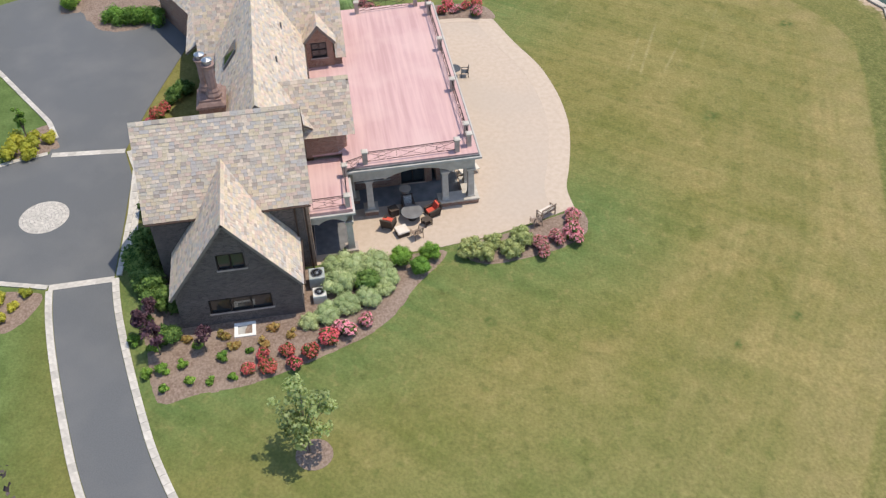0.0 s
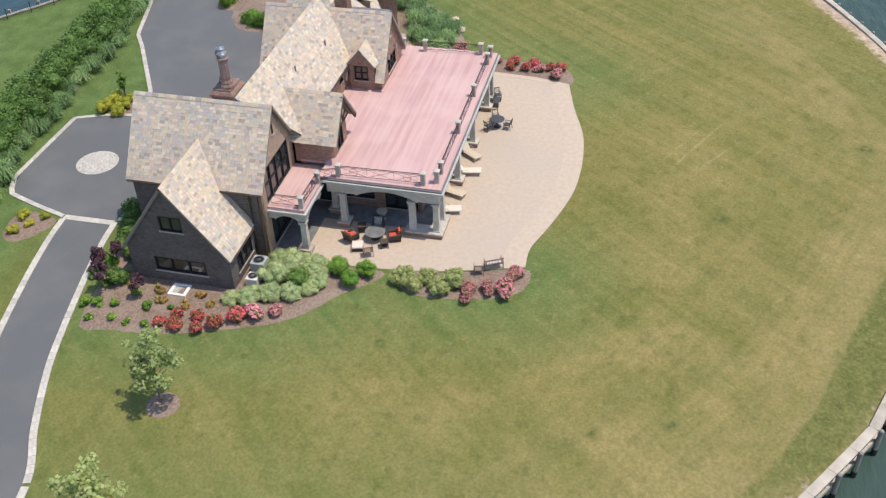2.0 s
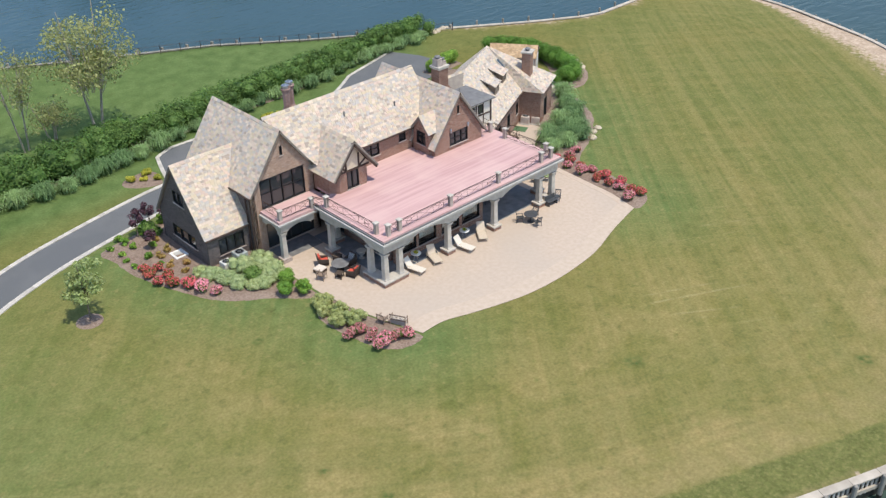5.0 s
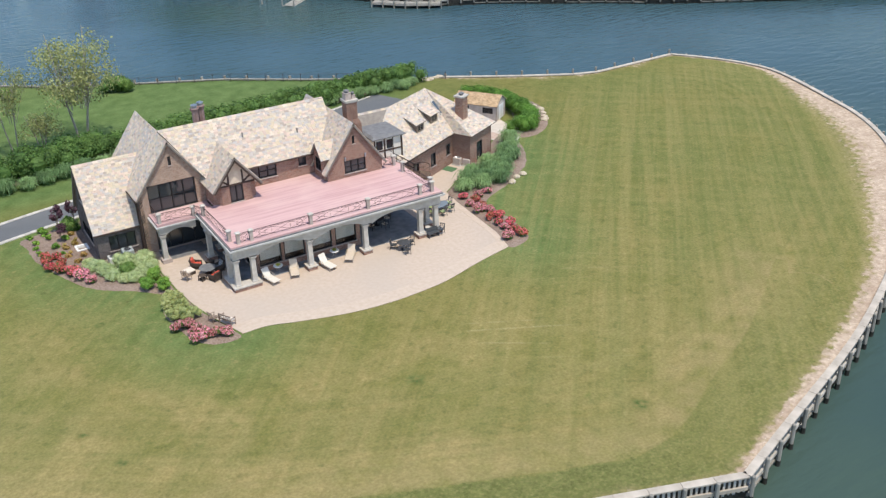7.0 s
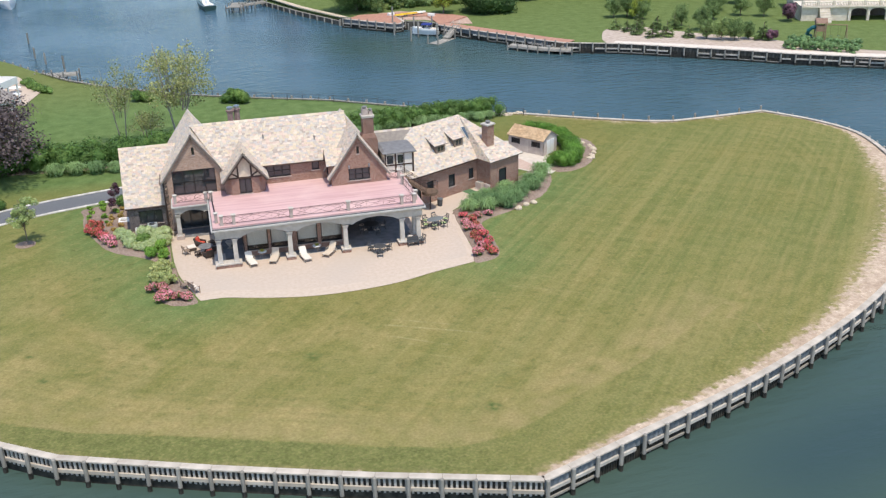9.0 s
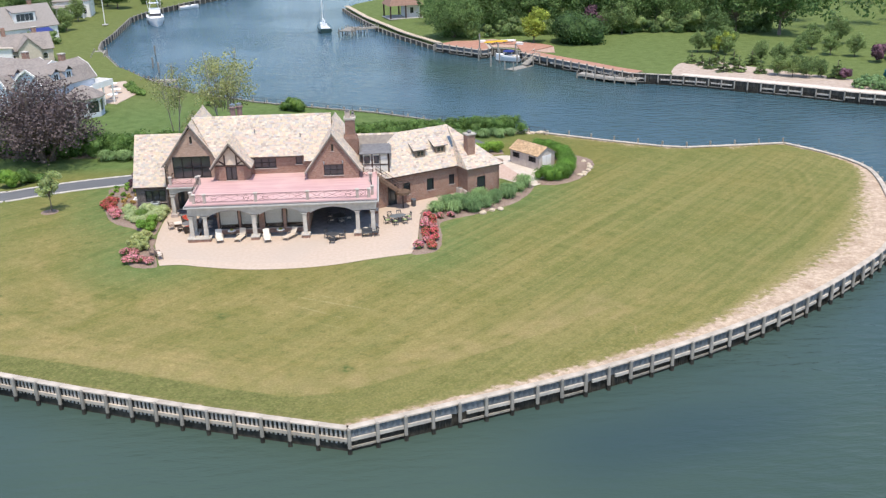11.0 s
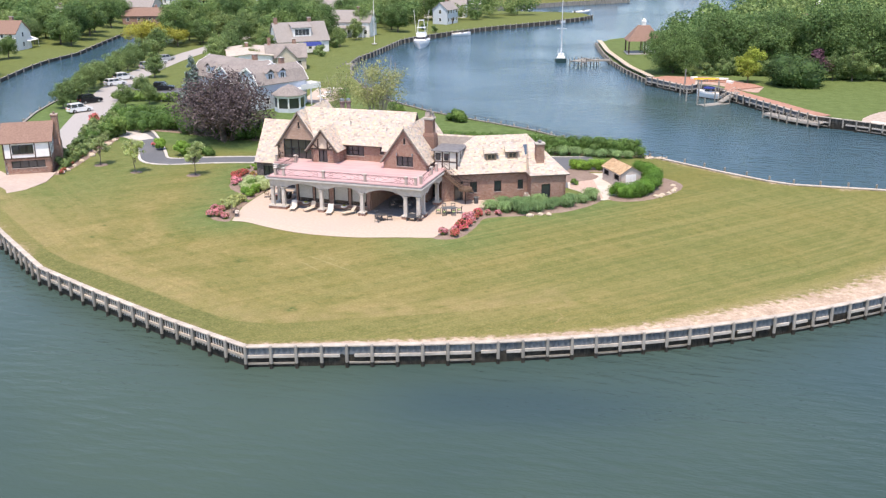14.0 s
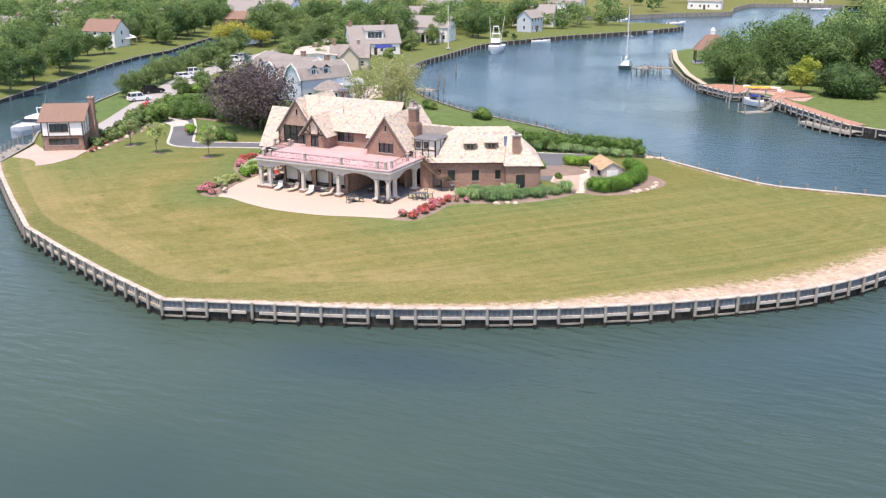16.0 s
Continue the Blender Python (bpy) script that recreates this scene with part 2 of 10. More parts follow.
    # the uncut green band behind the bulkhead and the bleached band inside it
    col = mix(calc("MULTIPLY", calc("MULTIPLY", ramp(attr("edge"), -5.5, -0.6), calc("SUBTRACT", 1.0, ramp(attr("edge"), -0.15, 0.1))), calc("MULTIPLY", noise_fac(0.5, 8, 0.30, 0.62), 0.62)), col, (0.265, 0.212, 0.098))
    band = mix(noise_fac(1.3, 8, 0.32, 0.68), (0.080, 0.100, 0.030), (0.138, 0.148, 0.050))
    wander = n.new("ShaderNodeMath")
    wander.operation = "MULTIPLY_ADD"
    wander.inputs[1].default_value = 0.5
    l.new(noise_fac(0.5, 6, 0.3, 0.7), wander.inputs[0])
    l.new(attr("edge"), wander.inputs[2])
    col = mix(calc("MULTIPLY", ramp(wander.outputs[0], 0.05, 0.5), attr("band")), col, band)
    # wheel tracks pressed into the turf
    for x0, y0, x1, y1, f in TRACKS:
        turn = math.atan2(y1 - y0, x1 - x0)
        mp = n.new("ShaderNodeMapping")
        mp.vector_type = "TEXTURE"
        mp.inputs["Location"].default_value, mp.inputs["Rotation"].default_value = (x0, y0, 0), (0, 0, turn)
        l.new(co.outputs["Object"], mp.inputs["Vector"])
        q = n.new("ShaderNodeSeparateXYZ")
        l.new(mp.outputs[0], q.inputs[0])
        ln = math.hypot(x1 - x0, y1 - y0)
        side = n.new("ShaderNodeMath")
        side.operation = "ABSOLUTE"
        l.new(q.outputs["Y"], side.inputs[0])
        on = calc("MULTIPLY", calc("SUBTRACT", 1.0, ramp(side.outputs[0], 0.03, 0.16)), calc("MULTIPLY", ramp(q.outputs["X"], 0.0, 0.8), calc("SUBTRACT", 1.0, ramp(q.outputs["X"], ln - 1.5, ln))))
        col = mix(calc("MULTIPLY", calc("MULTIPLY", on, noise_fac(0.9, 4, 0.36, 0.60)), f * 0.48), col, (0.33, 0.29, 0.15))
    # a few dark tufts
    for x0, y0, r in ((6.4, -18.3, 0.75), (-13.4, -16.0, 0.45), (-14.8, -12.0, 0.4), (-10.5, 1.5, 0.5), (17.5, -29.0, 0.7)):
        d = n.new("ShaderNodeVectorMath")
        d.operation = "DISTANCE"
        l.new(co.outputs["Object"], d.inputs[0])
        d.inputs[1].default_value = (x0, y0, 0.0)
        col = mix(calc("MULTIPLY", calc("SUBTRACT", 1.0, ramp(d.outputs["Value"], r * 0.3, r * 1.3)), noise_fac(2.5, 5, 0.36, 0.62)), col, (0.070, 0.104, 0.030))
    sandc = mix(noise_fac(1.8, 9, 0.3, 0.7), (0.37, 0.28, 0.205), (0.54, 0.43, 0.33))
    sandc = mix(calc("MULTIPLY", noise_fac(0.35, 7, 0.45, 0.65), 0.5), sandc, (0.30, 0.215, 0.155))
    sandc = mix(calc("MULTIPLY", noise_fac(6.0, 3, 0.64, 0.72), 0.7), sandc, (0.60, 0.53, 0.45))
    bare = calc("ADD", attr("sand"), 0.0)
    edge = n.new("ShaderNodeMapRange")
    edge.inputs["From Min"].default_value, edge.inputs["From Max"].default_value = 0.33, 0.60
    mixn = calc("MULTIPLY_ADD", noise_fac(1.5, 10, 0.25, 0.75), 0.62)
    l.new(bare, mixn.node.inputs[2])
    sub = calc("SUBTRACT", mixn, 0.31)
    l.new(sub, edge.inputs["Value"])
    halo = n.new("ShaderNodeMapRange")
    halo.inputs["From Min"].default_value, halo.inputs["From Max"].default_value = 0.02, 0.45
    l.new(attr("sand"), halo.inputs["Value"])
    col = mix(calc("MULTIPLY", halo.outputs[0], noise_fac(1.4, 9, 0.35, 0.62)), col, (0.30, 0.235, 0.125))
    flecks = calc("SUBTRACT", 1.0, ramp(attr("rim"), 3.0, 8.5))
    col = mix(calc("MULTIPLY", calc("MULTIPLY", flecks, attr("mown")), calc("MULTIPLY", noise_fac(4.5, 6, 0.46, 0.68), 0.30)), col, (0.29, 0.255, 0.110))
    col = mix(edge.outputs[0], col, sandc)
    grain = n.new("ShaderNodeMapRange")
    grain.inputs["To Min"].default_value, grain.inputs["To Max"].default_value = 0.84, 1.16
    l.new(noise_fac(5.0, 8, 0.3, 0.7), grain.inputs["Value"])
    hs = n.new("ShaderNodeHueSaturation")
    l.new(grain.outputs[0], hs.inputs["Value"])
    l.new(col, hs.inputs["Color"])
    l.new(hs.outputs["Color"], b.inputs["Base Color"])
    t = n.new("ShaderNodeTexNoise")
    t.inputs["Scale"].default_value, t.inputs["Detail"].default_value = 7.0, 8.0
    l.new(co.outputs["Object"], t.inputs["Vector"])
    bp = n.new("ShaderNodeBump")
    bp.inputs["Strength"].default_value, bp.inputs["Distance"].default_value = 0.7, 0.08
    l.new(t.outputs["Fac"], bp.inputs["Height"])
    l.new(bp.outputs["Normal"], b.inputs["Normal"])
    return m


WATER = -1.6


def water_mat():
    m = bpy.data.materials.new("bay water")
    m.use_nodes = True
    n, l = m.node_tree.nodes, m.node_tree.links
    b = n["Principled BSDF"]
    b.inputs["Roughness"].default_value, b.inputs["IOR"].default_value = 0.16, 1.33
    b.inputs["Specular IOR Level"].default_value = 0.16
    co = n.new("ShaderNodeTexCoord")
    t = n.new("ShaderNodeTexNoise")
    t.inputs["Scale"].default_value, t.inputs["Detail"].default_value = 0.012, 4.0
    l.new(co.outputs["Object"], t.inputs["Vector"])
    rp = n.new("ShaderNodeValToRGB")
    rp.color_ramp.elements[0].position, rp.color_ramp.elements[1].position = 0.4, 0.62
    rp.color_ramp.elements[0].color, rp.color_ramp.elements[1].color = ramp_colors((0.027, 0.056, 0.060), (0.051, 0.082, 0.066))
    l.new(t.outputs["Fac"], rp.inputs["Fac"])
    # greener along the open bay; up the creek sky-reflection blue put into the colour
    sx = n.new("ShaderNodeSeparateXYZ")
    l.new(co.outputs["Object"], sx.inputs[0])
    deep = n.new("ShaderNodeMapRange")
    deep.inputs["From Min"].default_value, deep.inputs["From Max"].default_value = -45.0, 110.0
    l.new(sx.outputs["Y"], deep.inputs["Value"])
    mx = n.new("ShaderNodeMix")
    mx.data_type = "RGBA"
    mx.inputs[7].default_value = (0.036, 0.080, 0.110, 1.0)
    l.new(deep.outputs[0], mx.inputs[0])
    l.new(rp.outputs["Color"], mx.inputs[6])
    # a dark weed bed off the bulkhead
    wm = n.new("ShaderNodeMapping")
    wm.vector_type = "TEXTURE"
    wm.inputs["Location"].default_value, wm.inputs["Rotation"].default_value, wm.inputs["Scale"].default_value = (41.0, -38.0, WATER), (0, 0, radians(14)), (13.0, 4.6, 1.0)
    l.new(co.outputs["Object"], wm.inputs["Vector"])
    far = n.new("ShaderNodeVectorMath")
    far.operation = "LENGTH"
    l.new(wm.outputs[0], far.inputs[0])
    weed = n.new("ShaderNodeMapRange")
    weed.interpolation_type = "SMOOTHSTEP"
    weed.inputs["From Min"].default_value, weed.inputs["From Max"].default_value = 1.25, 0.1
    weed.inputs["To Max"].default_value = 0.36
    l.new(far.outputs["Value"], weed.inputs["Value"])
    mw = n.new("ShaderNodeMix")
    mw.data_type = "RGBA"
    mw.inputs[7].default_value = (0.018, 0.040, 0.058, 1.0)
    l.new(weed.outputs[0], mw.inputs[0])
    l.new(mx.outputs[2], mw.inputs[6])
    # a greener patch along the east bank
    sm = n.new("ShaderNodeMapping")
    sm.vector_type = "TEXTURE"
    sm.inputs["Location"].default_value, sm.inputs["Rotation"].default_value, sm.inputs["Scale"].default_value = (42.0, 92.0, WATER), (0, 0, radians(-48)), (34.0, 17.0, 1.0)
    l.new(co.outputs["Object"], sm.inputs["Vector"])
    near = n.new("ShaderNodeVectorMath")
    near.operation = "LENGTH"
    l.new(sm.outputs[0], near.inputs[0])
    greener = n.new("ShaderNodeMapRange")
    greener.interpolation_type = "SMOOTHSTEP"
    greener.inputs["From Min"].default_value, greener.inputs["From Max"].default_value = 1.25, 0.2
    greener.inputs["To Max"].default_value = 0.75
    l.new(near.outputs["Value"], greener.inputs["Value"])
    ml = n.new("ShaderNodeMix")
    ml.data_type = "RGBA"
    ml.inputs[7].default_value = (0.045, 0.078, 0.066, 1.0)
    l.new(greener.outputs[0], ml.inputs[0])
    l.new(mw.outputs[2], ml.inputs[6])
    l.new(ml.outputs[2], b.inputs["Base Color"])
    mp = n.new("ShaderNodeMapping")
    mp.inputs["Scale"].default_value, mp.inputs["Rotation"].default_value = (0.35, 1.0, 1.0), (0, 0, radians(-18))
    l.new(co.outputs["Object"], mp.inputs["Vector"])
    t2 = n.new("ShaderNodeTexNoise")
    t2.inputs["Scale"].default_value, t2.inputs["Detail"].default_value = 1.1, 6.0
    l.new(mp.outputs[0], t2.inputs["Vector"])
    bp = n.new("ShaderNodeBump")
    bp.inputs["Distance"].default_value = 0.5
    t3 = n.new("ShaderNodeTexNoise")
    t3.inputs["Scale"].default_value, t3.inputs["Detail"].default_value = 0.025, 3.0
    l.new(co.outputs["Object"], t3.inputs["Vector"])
    gust = n.new("ShaderNodeMapRange")
    gust.inputs["From Min"].default_value, gust.inputs["From Max"].default_value = 0.40, 0.62
    gust.inputs["To Min"].default_value, gust.inputs["To Max"].default_value = 0.22, 0.6
    l.new(t3.outputs["Fac"], gust.inputs["Value"])
    l.new(gust.outputs[0], bp.inputs["Strength"])
    l.new(t2.outputs["Fac"], bp.inputs["Height"])
    l.new(bp.outputs["Normal"], b.inputs["Normal"])
    return m


M_LAWN, M_WATER = lawn_mat(), water_mat()
M_PATIO = mat("patio concrete", (0.455, 0.365, 0.292), (0.50, 0.408, 0.332), 3.0, 0.85, 0.2, 25, c3=(0.43, 0.365, 0.308), c3scale=0.12, c3amount=0.6)
M_PATIO_EDGE = mat("patio border concrete", (0.46, 0.37, 0.295), (0.51, 0.42, 0.34), 2.5, 0.85, 0.2, 25)
M_ASPHALT = mat("asphalt", (0.108, 0.114, 0.122), (0.132, 0.138, 0.146), 14.0, 0.9, 0.4, 60, c3=(0.16, 0.162, 0.165), c3scale=0.25, c3amount=0.6)
M_STREET = mat("old street asphalt", (0.33, 0.31, 0.29), (0.38, 0.36, 0.34), 3.0, 0.9)
M_BLOCK = mat("pale paving block", (0.44, 0.41, 0.375), (0.54, 0.51, 0.465), 4.0, 0.85, 0.3, 30, obj=0.14)
M_DRYWALK = mat("gravelly walk", (0.44, 0.36, 0.27), (0.54, 0.46, 0.36), 2.0, 0.9, 0.3, 30, c3=(0.40, 0.34, 0.24), c3scale=0.5)
M_MULCH = mat("bark mulch", (0.165, 0.115, 0.09), (0.28, 0.21, 0.17), 7.0, 0.95, 1.0, 14, c3=(0.30, 0.235, 0.19), c3scale=0.6)
M_PINK = mat("pink deck coating", (0.47, 0.295, 0.29), (0.57, 0.375, 0.365), 1.6, 0.65, 0.05, 10, c3=(0.60, 0.42, 0.40), c3scale=0.35, c3amount=0.6, stretch=(0.10, 2.2, 1))
M_STONE = mat("cast stone trim", (0.43, 0.395, 0.35), (0.52, 0.485, 0.44), 2.5, 0.8, 0.2, 30, c3=(0.36, 0.33, 0.295), c3scale=0.8, c3amount=0.5)
M_STONE2 = mat("weathered stone block", (0.36, 0.30, 0.27), (0.46, 0.39, 0.35), 2.0, 0.85, 0.3, 25)
M_LEDGE = mat("pale metal ledge", (0.40, 0.39, 0.375), (0.48, 0.47, 0.455), 1.0, 0.5)
M_BRICK = brick_mat("red brown brick", (0.215, 0.110, 0.080), (0.345, 0.198, 0.148), (0.36, 0.300, 0.252))
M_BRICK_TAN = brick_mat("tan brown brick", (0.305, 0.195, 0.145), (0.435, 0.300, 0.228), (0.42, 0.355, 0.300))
M_BRICK_DARK = brick_mat("dark chimney brick", (0.16, 0.083, 0.063), (0.255, 0.140, 0.108), (0.29, 0.240, 0.205))
# darker brick, greyed further to hold the west walls' shade
M_BRICK_GREY_SHADE = brick_mat("dark grey brown brick with shade in it", (0.085, 0.072, 0.07), (0.15, 0.125, 0.12), (0.20, 0.18, 0.17))
M_CHIM = mat("brownstone chimney", (0.21, 0.14, 0.125), (0.29, 0.205, 0.185), 3.0, 0.85, 0.3, 25)
M_TIMBER = mat("dark brown timber", (0.055, 0.035, 0.028), (0.085, 0.056, 0.045), 6.0, 0.7, 0.2, 30)
M_FRAME = mat("black window frame", (0.012, 0.012, 0.014), (0.02, 0.02, 0.022), 6.0, 0.4)
M_STUCCO = mat("cream stucco", (0.60, 0.50, 0.38), (0.67, 0.57, 0.44), 4.0, 0.9, 0.2, 40)
M_WHITE = mat("white paint", (0.74, 0.73, 0.71), (0.80, 0.79, 0.77), 2.0, 0.55)
M_IRON = mat("dark iron rail", (0.035, 0.022, 0.02), (0.06, 0.04, 0.036), 8.0, 0.5, metal=0.2)
M_METAL = mat("grey metal cap", (0.35, 0.37, 0.39), (0.5, 0.52, 0.54), 4.0, 0.3, metal=0.9)
M_LEAD = mat("slate grey flat roof", (0.14, 0.14, 0.145), (0.19, 0.19, 0.195), 2.0, 0.7)
M_SLATE = slate_mat("mixed slate", [(0.508, 0.420, 0.342), (0.585, 0.481, 0.394), (0.426, 0.377, 0.333), (0.578, 0.487, 0.362), (0.513, 0.394, 0.333), (0.436, 0.405, 0.388), (0.573, 0.445, 0.368),
                                    (0.524, 0.453, 0.351), (0.370, 0.312, 0.271), (0.634, 0.531, 0.434), (0.480, 0.437, 0.377), (0.541, 0.448, 0.328), (0.459, 0.409, 0.382)], 0.14)
M_SLATE_BASE = mat("slate underlay", (0.20, 0.175, 0.155), (0.26, 0.23, 0.2), 3.0, 0.9)
M_CEDAR = mat("weathered cedar shingle", (0.40, 0.27, 0.155), (0.52, 0.37, 0.23), 2.0, 0.85, 0.3, 20, island=0.18)
M_SHED = mat("taupe shed siding", (0.46, 0.39, 0.35), (0.54, 0.47, 0.42), 2.0, 0.75)
M_WOOD_GREY = mat("weathered dock timber", (0.20, 0.19, 0.165), (0.31, 0.29, 0.255), 1.5, 0.85, 0.3, 15, obj=0.15, stretch=(1, 1, 0.3))
M_WOOD_DIM = mat("dim tarred retaining timber", (0.045, 0.042, 0.036), (0.10, 0.092, 0.078), 1.5, 0.8, 0.3, 15, stretch=(1, 1, 0.3))
# wet timber at the piles; near black where it paints shade
M_WOOD_WET_SHADE = mat("wet dark pile and shade-black backing", (0.022, 0.021, 0.018), (0.062, 0.056, 0.046), 2.0, 0.6, obj=0.15)
M_CAPWOOD = mat("pale capping timber", (0.375, 0.33, 0.275), (0.49, 0.435, 0.37), 1.2, 0.8, 0.2, 15, obj=0.1)
M_SHEET = mat("blue grey sheet piling", (0.095, 0.112, 0.126), (0.165, 0.185, 0.200), 0.8, 0.6, obj=0.18)
M_DECKRED = mat("red brown dock deck", (0.33, 0.165, 0.115), (0.42, 0.235, 0.17), 2.0, 0.85)


def glass_mat(name, tint, rough=0.06):
    m = bpy.data.materials.new(name)
    m.use_nodes = True
    b = m.node_tree.nodes["Principled BSDF"]
    b.inputs["Base Color"].default_value = tuple(tint) + (1.0,)
    b.inputs["Roughness"].default_value, b.inputs["IOR"].default_value = rough, 1.5
    b.inputs["Specular IOR Level"].default_value = 0.9
    return m


M_GLASS = glass_mat("dark window glass", (0.03, 0.036, 0.04), 0.03)
L_HEDGE = leaf_mat("privet hedge leaf", (0.074, 0.152, 0.034), (0.188, 0.300, 0.080))
L_BOX = leaf_mat("boxwood leaf", (0.115, 0.235, 0.032), (0.265, 0.445, 0.085))
L_VARI = leaf_mat("variegated shrub leaf", (0.33, 0.42, 0.185), (0.56, 0.63, 0.34), 0.15, each=0.07)
L_YELLOWG = leaf_mat("yellow green shrub leaf", (0.31, 0.365, 0.125), (0.53, 0.565, 0.26), 0.2, each=0.08)
L_GRASS = leaf_mat("ornamental grass blade", (0.13, 0.235, 0.09), (0.27, 0.41, 0.18))
L_TREE = leaf_mat("young tree leaf", (0.26, 0.34, 0.13), (0.46, 0.53, 0.25), trans=0.5)
L_OLD = leaf_mat("sparse spring leaf", (0.27, 0.295, 0.115), (0.45, 0.46, 0.21), 0.2, 0.45)
L_BEECH = leaf_mat("copper beech leaf", (0.095, 0.072, 0.078), (0.225, 0.175, 0.175), trans=0.25)
L_WOOD = leaf_mat("woodland leaf", (0.080, 0.152, 0.046), (0.198, 0.302, 0.104), 0.35)
L_YEW = leaf_mat("dark yew leaf", (0.030, 0.072, 0.022), (0.085, 0.155, 0.048))
L_WOOD2 = leaf_mat("light woodland leaf", (0.104, 0.175, 0.056), (0.242, 0.330, 0.124), 0.35)
L_SPRUCE = leaf_mat("blue spruce needle", (0.20, 0.285, 0.25), (0.38, 0.475, 0.43), trans=0.4)
L_GOLD = leaf_mat("golden foliage", (0.36, 0.37, 0.04), (0.54, 0.53, 0.09))
L_PURPLE = leaf_mat("purple smoke bush leaf", (0.065, 0.032, 0.045), (0.16, 0.08, 0.105), trans=0.12)
L_ROSE = leaf_mat("rose leaf", (0.065, 0.13, 0.028), (0.15, 0.235, 0.06))
P_RED = leaf_mat("red rose petal", (0.58, 0.08, 0.085), (0.8, 0.24, 0.22), 0.15)
P_PINK = leaf_mat("pink rose petal", (0.72, 0.2, 0.26), (0.85, 0.46, 0.48), 0.15)
P_ORANGE = leaf_mat("orange shrub leaf", (0.4, 0.22, 0.07), (0.5, 0.4, 0.14), 0.2)
M_PALEBARK = mat("pale grey bark", (0.30, 0.26, 0.21), (0.40, 0.36, 0.30), 6.0, 0.95, 0.5, 20)
M_BARK = mat("grey brown bark", (0.12, 0.095, 0.075), (0.20, 0.165, 0.13), 6.0, 0.95, 0.6, 20)
M_CORE = mat("shaded twig core", (0.035, 0.06, 0.018), (0.06, 0.09, 0.03), 3.0, 1.0)

# ---------------- building helpers ----------------
class Geo:
    """Collects vertices and faces for one mesh."""

    def __init__(self):
        self.v, self.f = [], []

    def add(self, verts, faces):
        k = len(self.v)
        self.v += [tuple(p) for p in verts]
        self.f += [tuple(k + i for i in f) for f in faces]
        return self

    def box(self, x0, x1, y0, y1, z0, z1, m=None):
        p = [(x, y, z) for z in (z0, z1) for x, y in ((x0, y0), (x1, y0), (x1, y1), (x0, y1))]
        if m:
            p = [m @ Vector(q) for q in p]
        return self.add(p, [(3, 2, 1, 0), (4, 5, 6, 7), (0, 1, 5, 4), (1, 2, 6, 5), (2, 3, 7, 6), (3, 0, 4, 7)])

    def prism(self, poly, z0, z1, m=None):
        """An upright prism over a plan polygon (counter-clockwise)."""
        n = len(poly)
        p = [(x, y, z) for z in (z0, z1) for x, y in poly]
        if m:
            p = [m @ Vector(q) for q in p]
        return self.add(p, [tuple(range(n))[::-1], tuple(range(n, 2 * n))] + [(i, (i + 1) % n, n + (i + 1) % n, n + i) for i in range(n)])

    def loft(self, rings, closed=True, cap=True):
        n = len(rings[0])
        k = len(self.v)
        for r in rings:
            self.v += [tuple(p) for p in r]
        for a in range(len(rings) - 1):
            for i in range(n if closed else n - 1):
                j = (i + 1) % n
                self.f.append((k + a * n + i, k + a * n + j, k + (a + 1) * n + j, k + (a + 1) * n + i))
        if cap:
            self.f.append(tuple(k + i for i in range(n))[::-1])
            self.f.append(tuple(k + (len(rings) - 1) * n + i for i in range(n)))
        return self

    def tube(self, pts, r, n=6, r1=None):
        """A round bar through points, tapering from r to r1."""
        pts = [Vector(p) for p in pts]
        rings = []
        for i, p in enumerate(pts):
            d = (pts[min(i + 1, len(pts) - 1)] - pts[max(i - 1, 0)]).normalized()
            a = d.orthogonal().normalized() if abs(d.z) > 0.9 else d.cross(Vector((0, 0, 1))).normalized()
            b = d.cross(a)
            q = r + ((r1 if r1 is not None else r) - r) * i / max(1, len(pts) - 1)
            rings.append([p + q * (math.cos(2 * math.pi * k / n) * a + math.sin(2 * math.pi * k / n) * b) for k in range(n)])
        return self.loft(rings)

    def turned(self, profile, n=12, at=(0, 0, 0)):
        """A turned body from (radius, height) pairs."""
        return self.loft([[(at[0] + r * math.cos(2 * math.pi * k / n), at[1] + r * math.sin(2 * math.pi * k / n), at[2] + z) for k in range(n)] for r, z in profile])

    def mesh(self, name, material, smooth=False):
        me = bpy.data.meshes.new(name)
        me.from_pydata(self.v, [], self.f)
        me.materials.append(material)
        if smooth:
            me.shade_smooth()
        return me


def part(name, geo, material, parent=None, label="", smooth=False):
    ob = new(name, geo.mesh(name, material, smooth) if isinstance(geo, Geo) else geo)
    if parent:
        ob.parent = parent
    return tagged(ob, label)


def thing(name, label, category, group="", at=None, kind=""):
    ob = new(name)
    ob.empty_display_size = 0.3
    if at is not None:
        ob.matrix_basis = at
    return tagged(ob, label, category, group, kind)


def smooth_line(pts, per=6, closed=False):
    """Catmull-Rom through plan points."""
    p = [Vector((*q, 0)[:3]) for q in pts]
    n, out = len(p), []
    for i in range(n if closed else n - 1):
        a, b, c, d = (p[(i + k) % n] if closed else p[min(max(i + k, 0), n - 1)] for k in (-1, 0, 1, 2))
        for s in range(per):
            t = s / per
            out.append(0.5 * (2 * b + (c - a) * t + (2 * a - 5 * b + 4 * c - d) * t * t + (3 * b - a - 3 * c + d) * t ** 3))
    if not closed:
        out.append(p[-1])
    return [(q.x, q.y) for q in out]


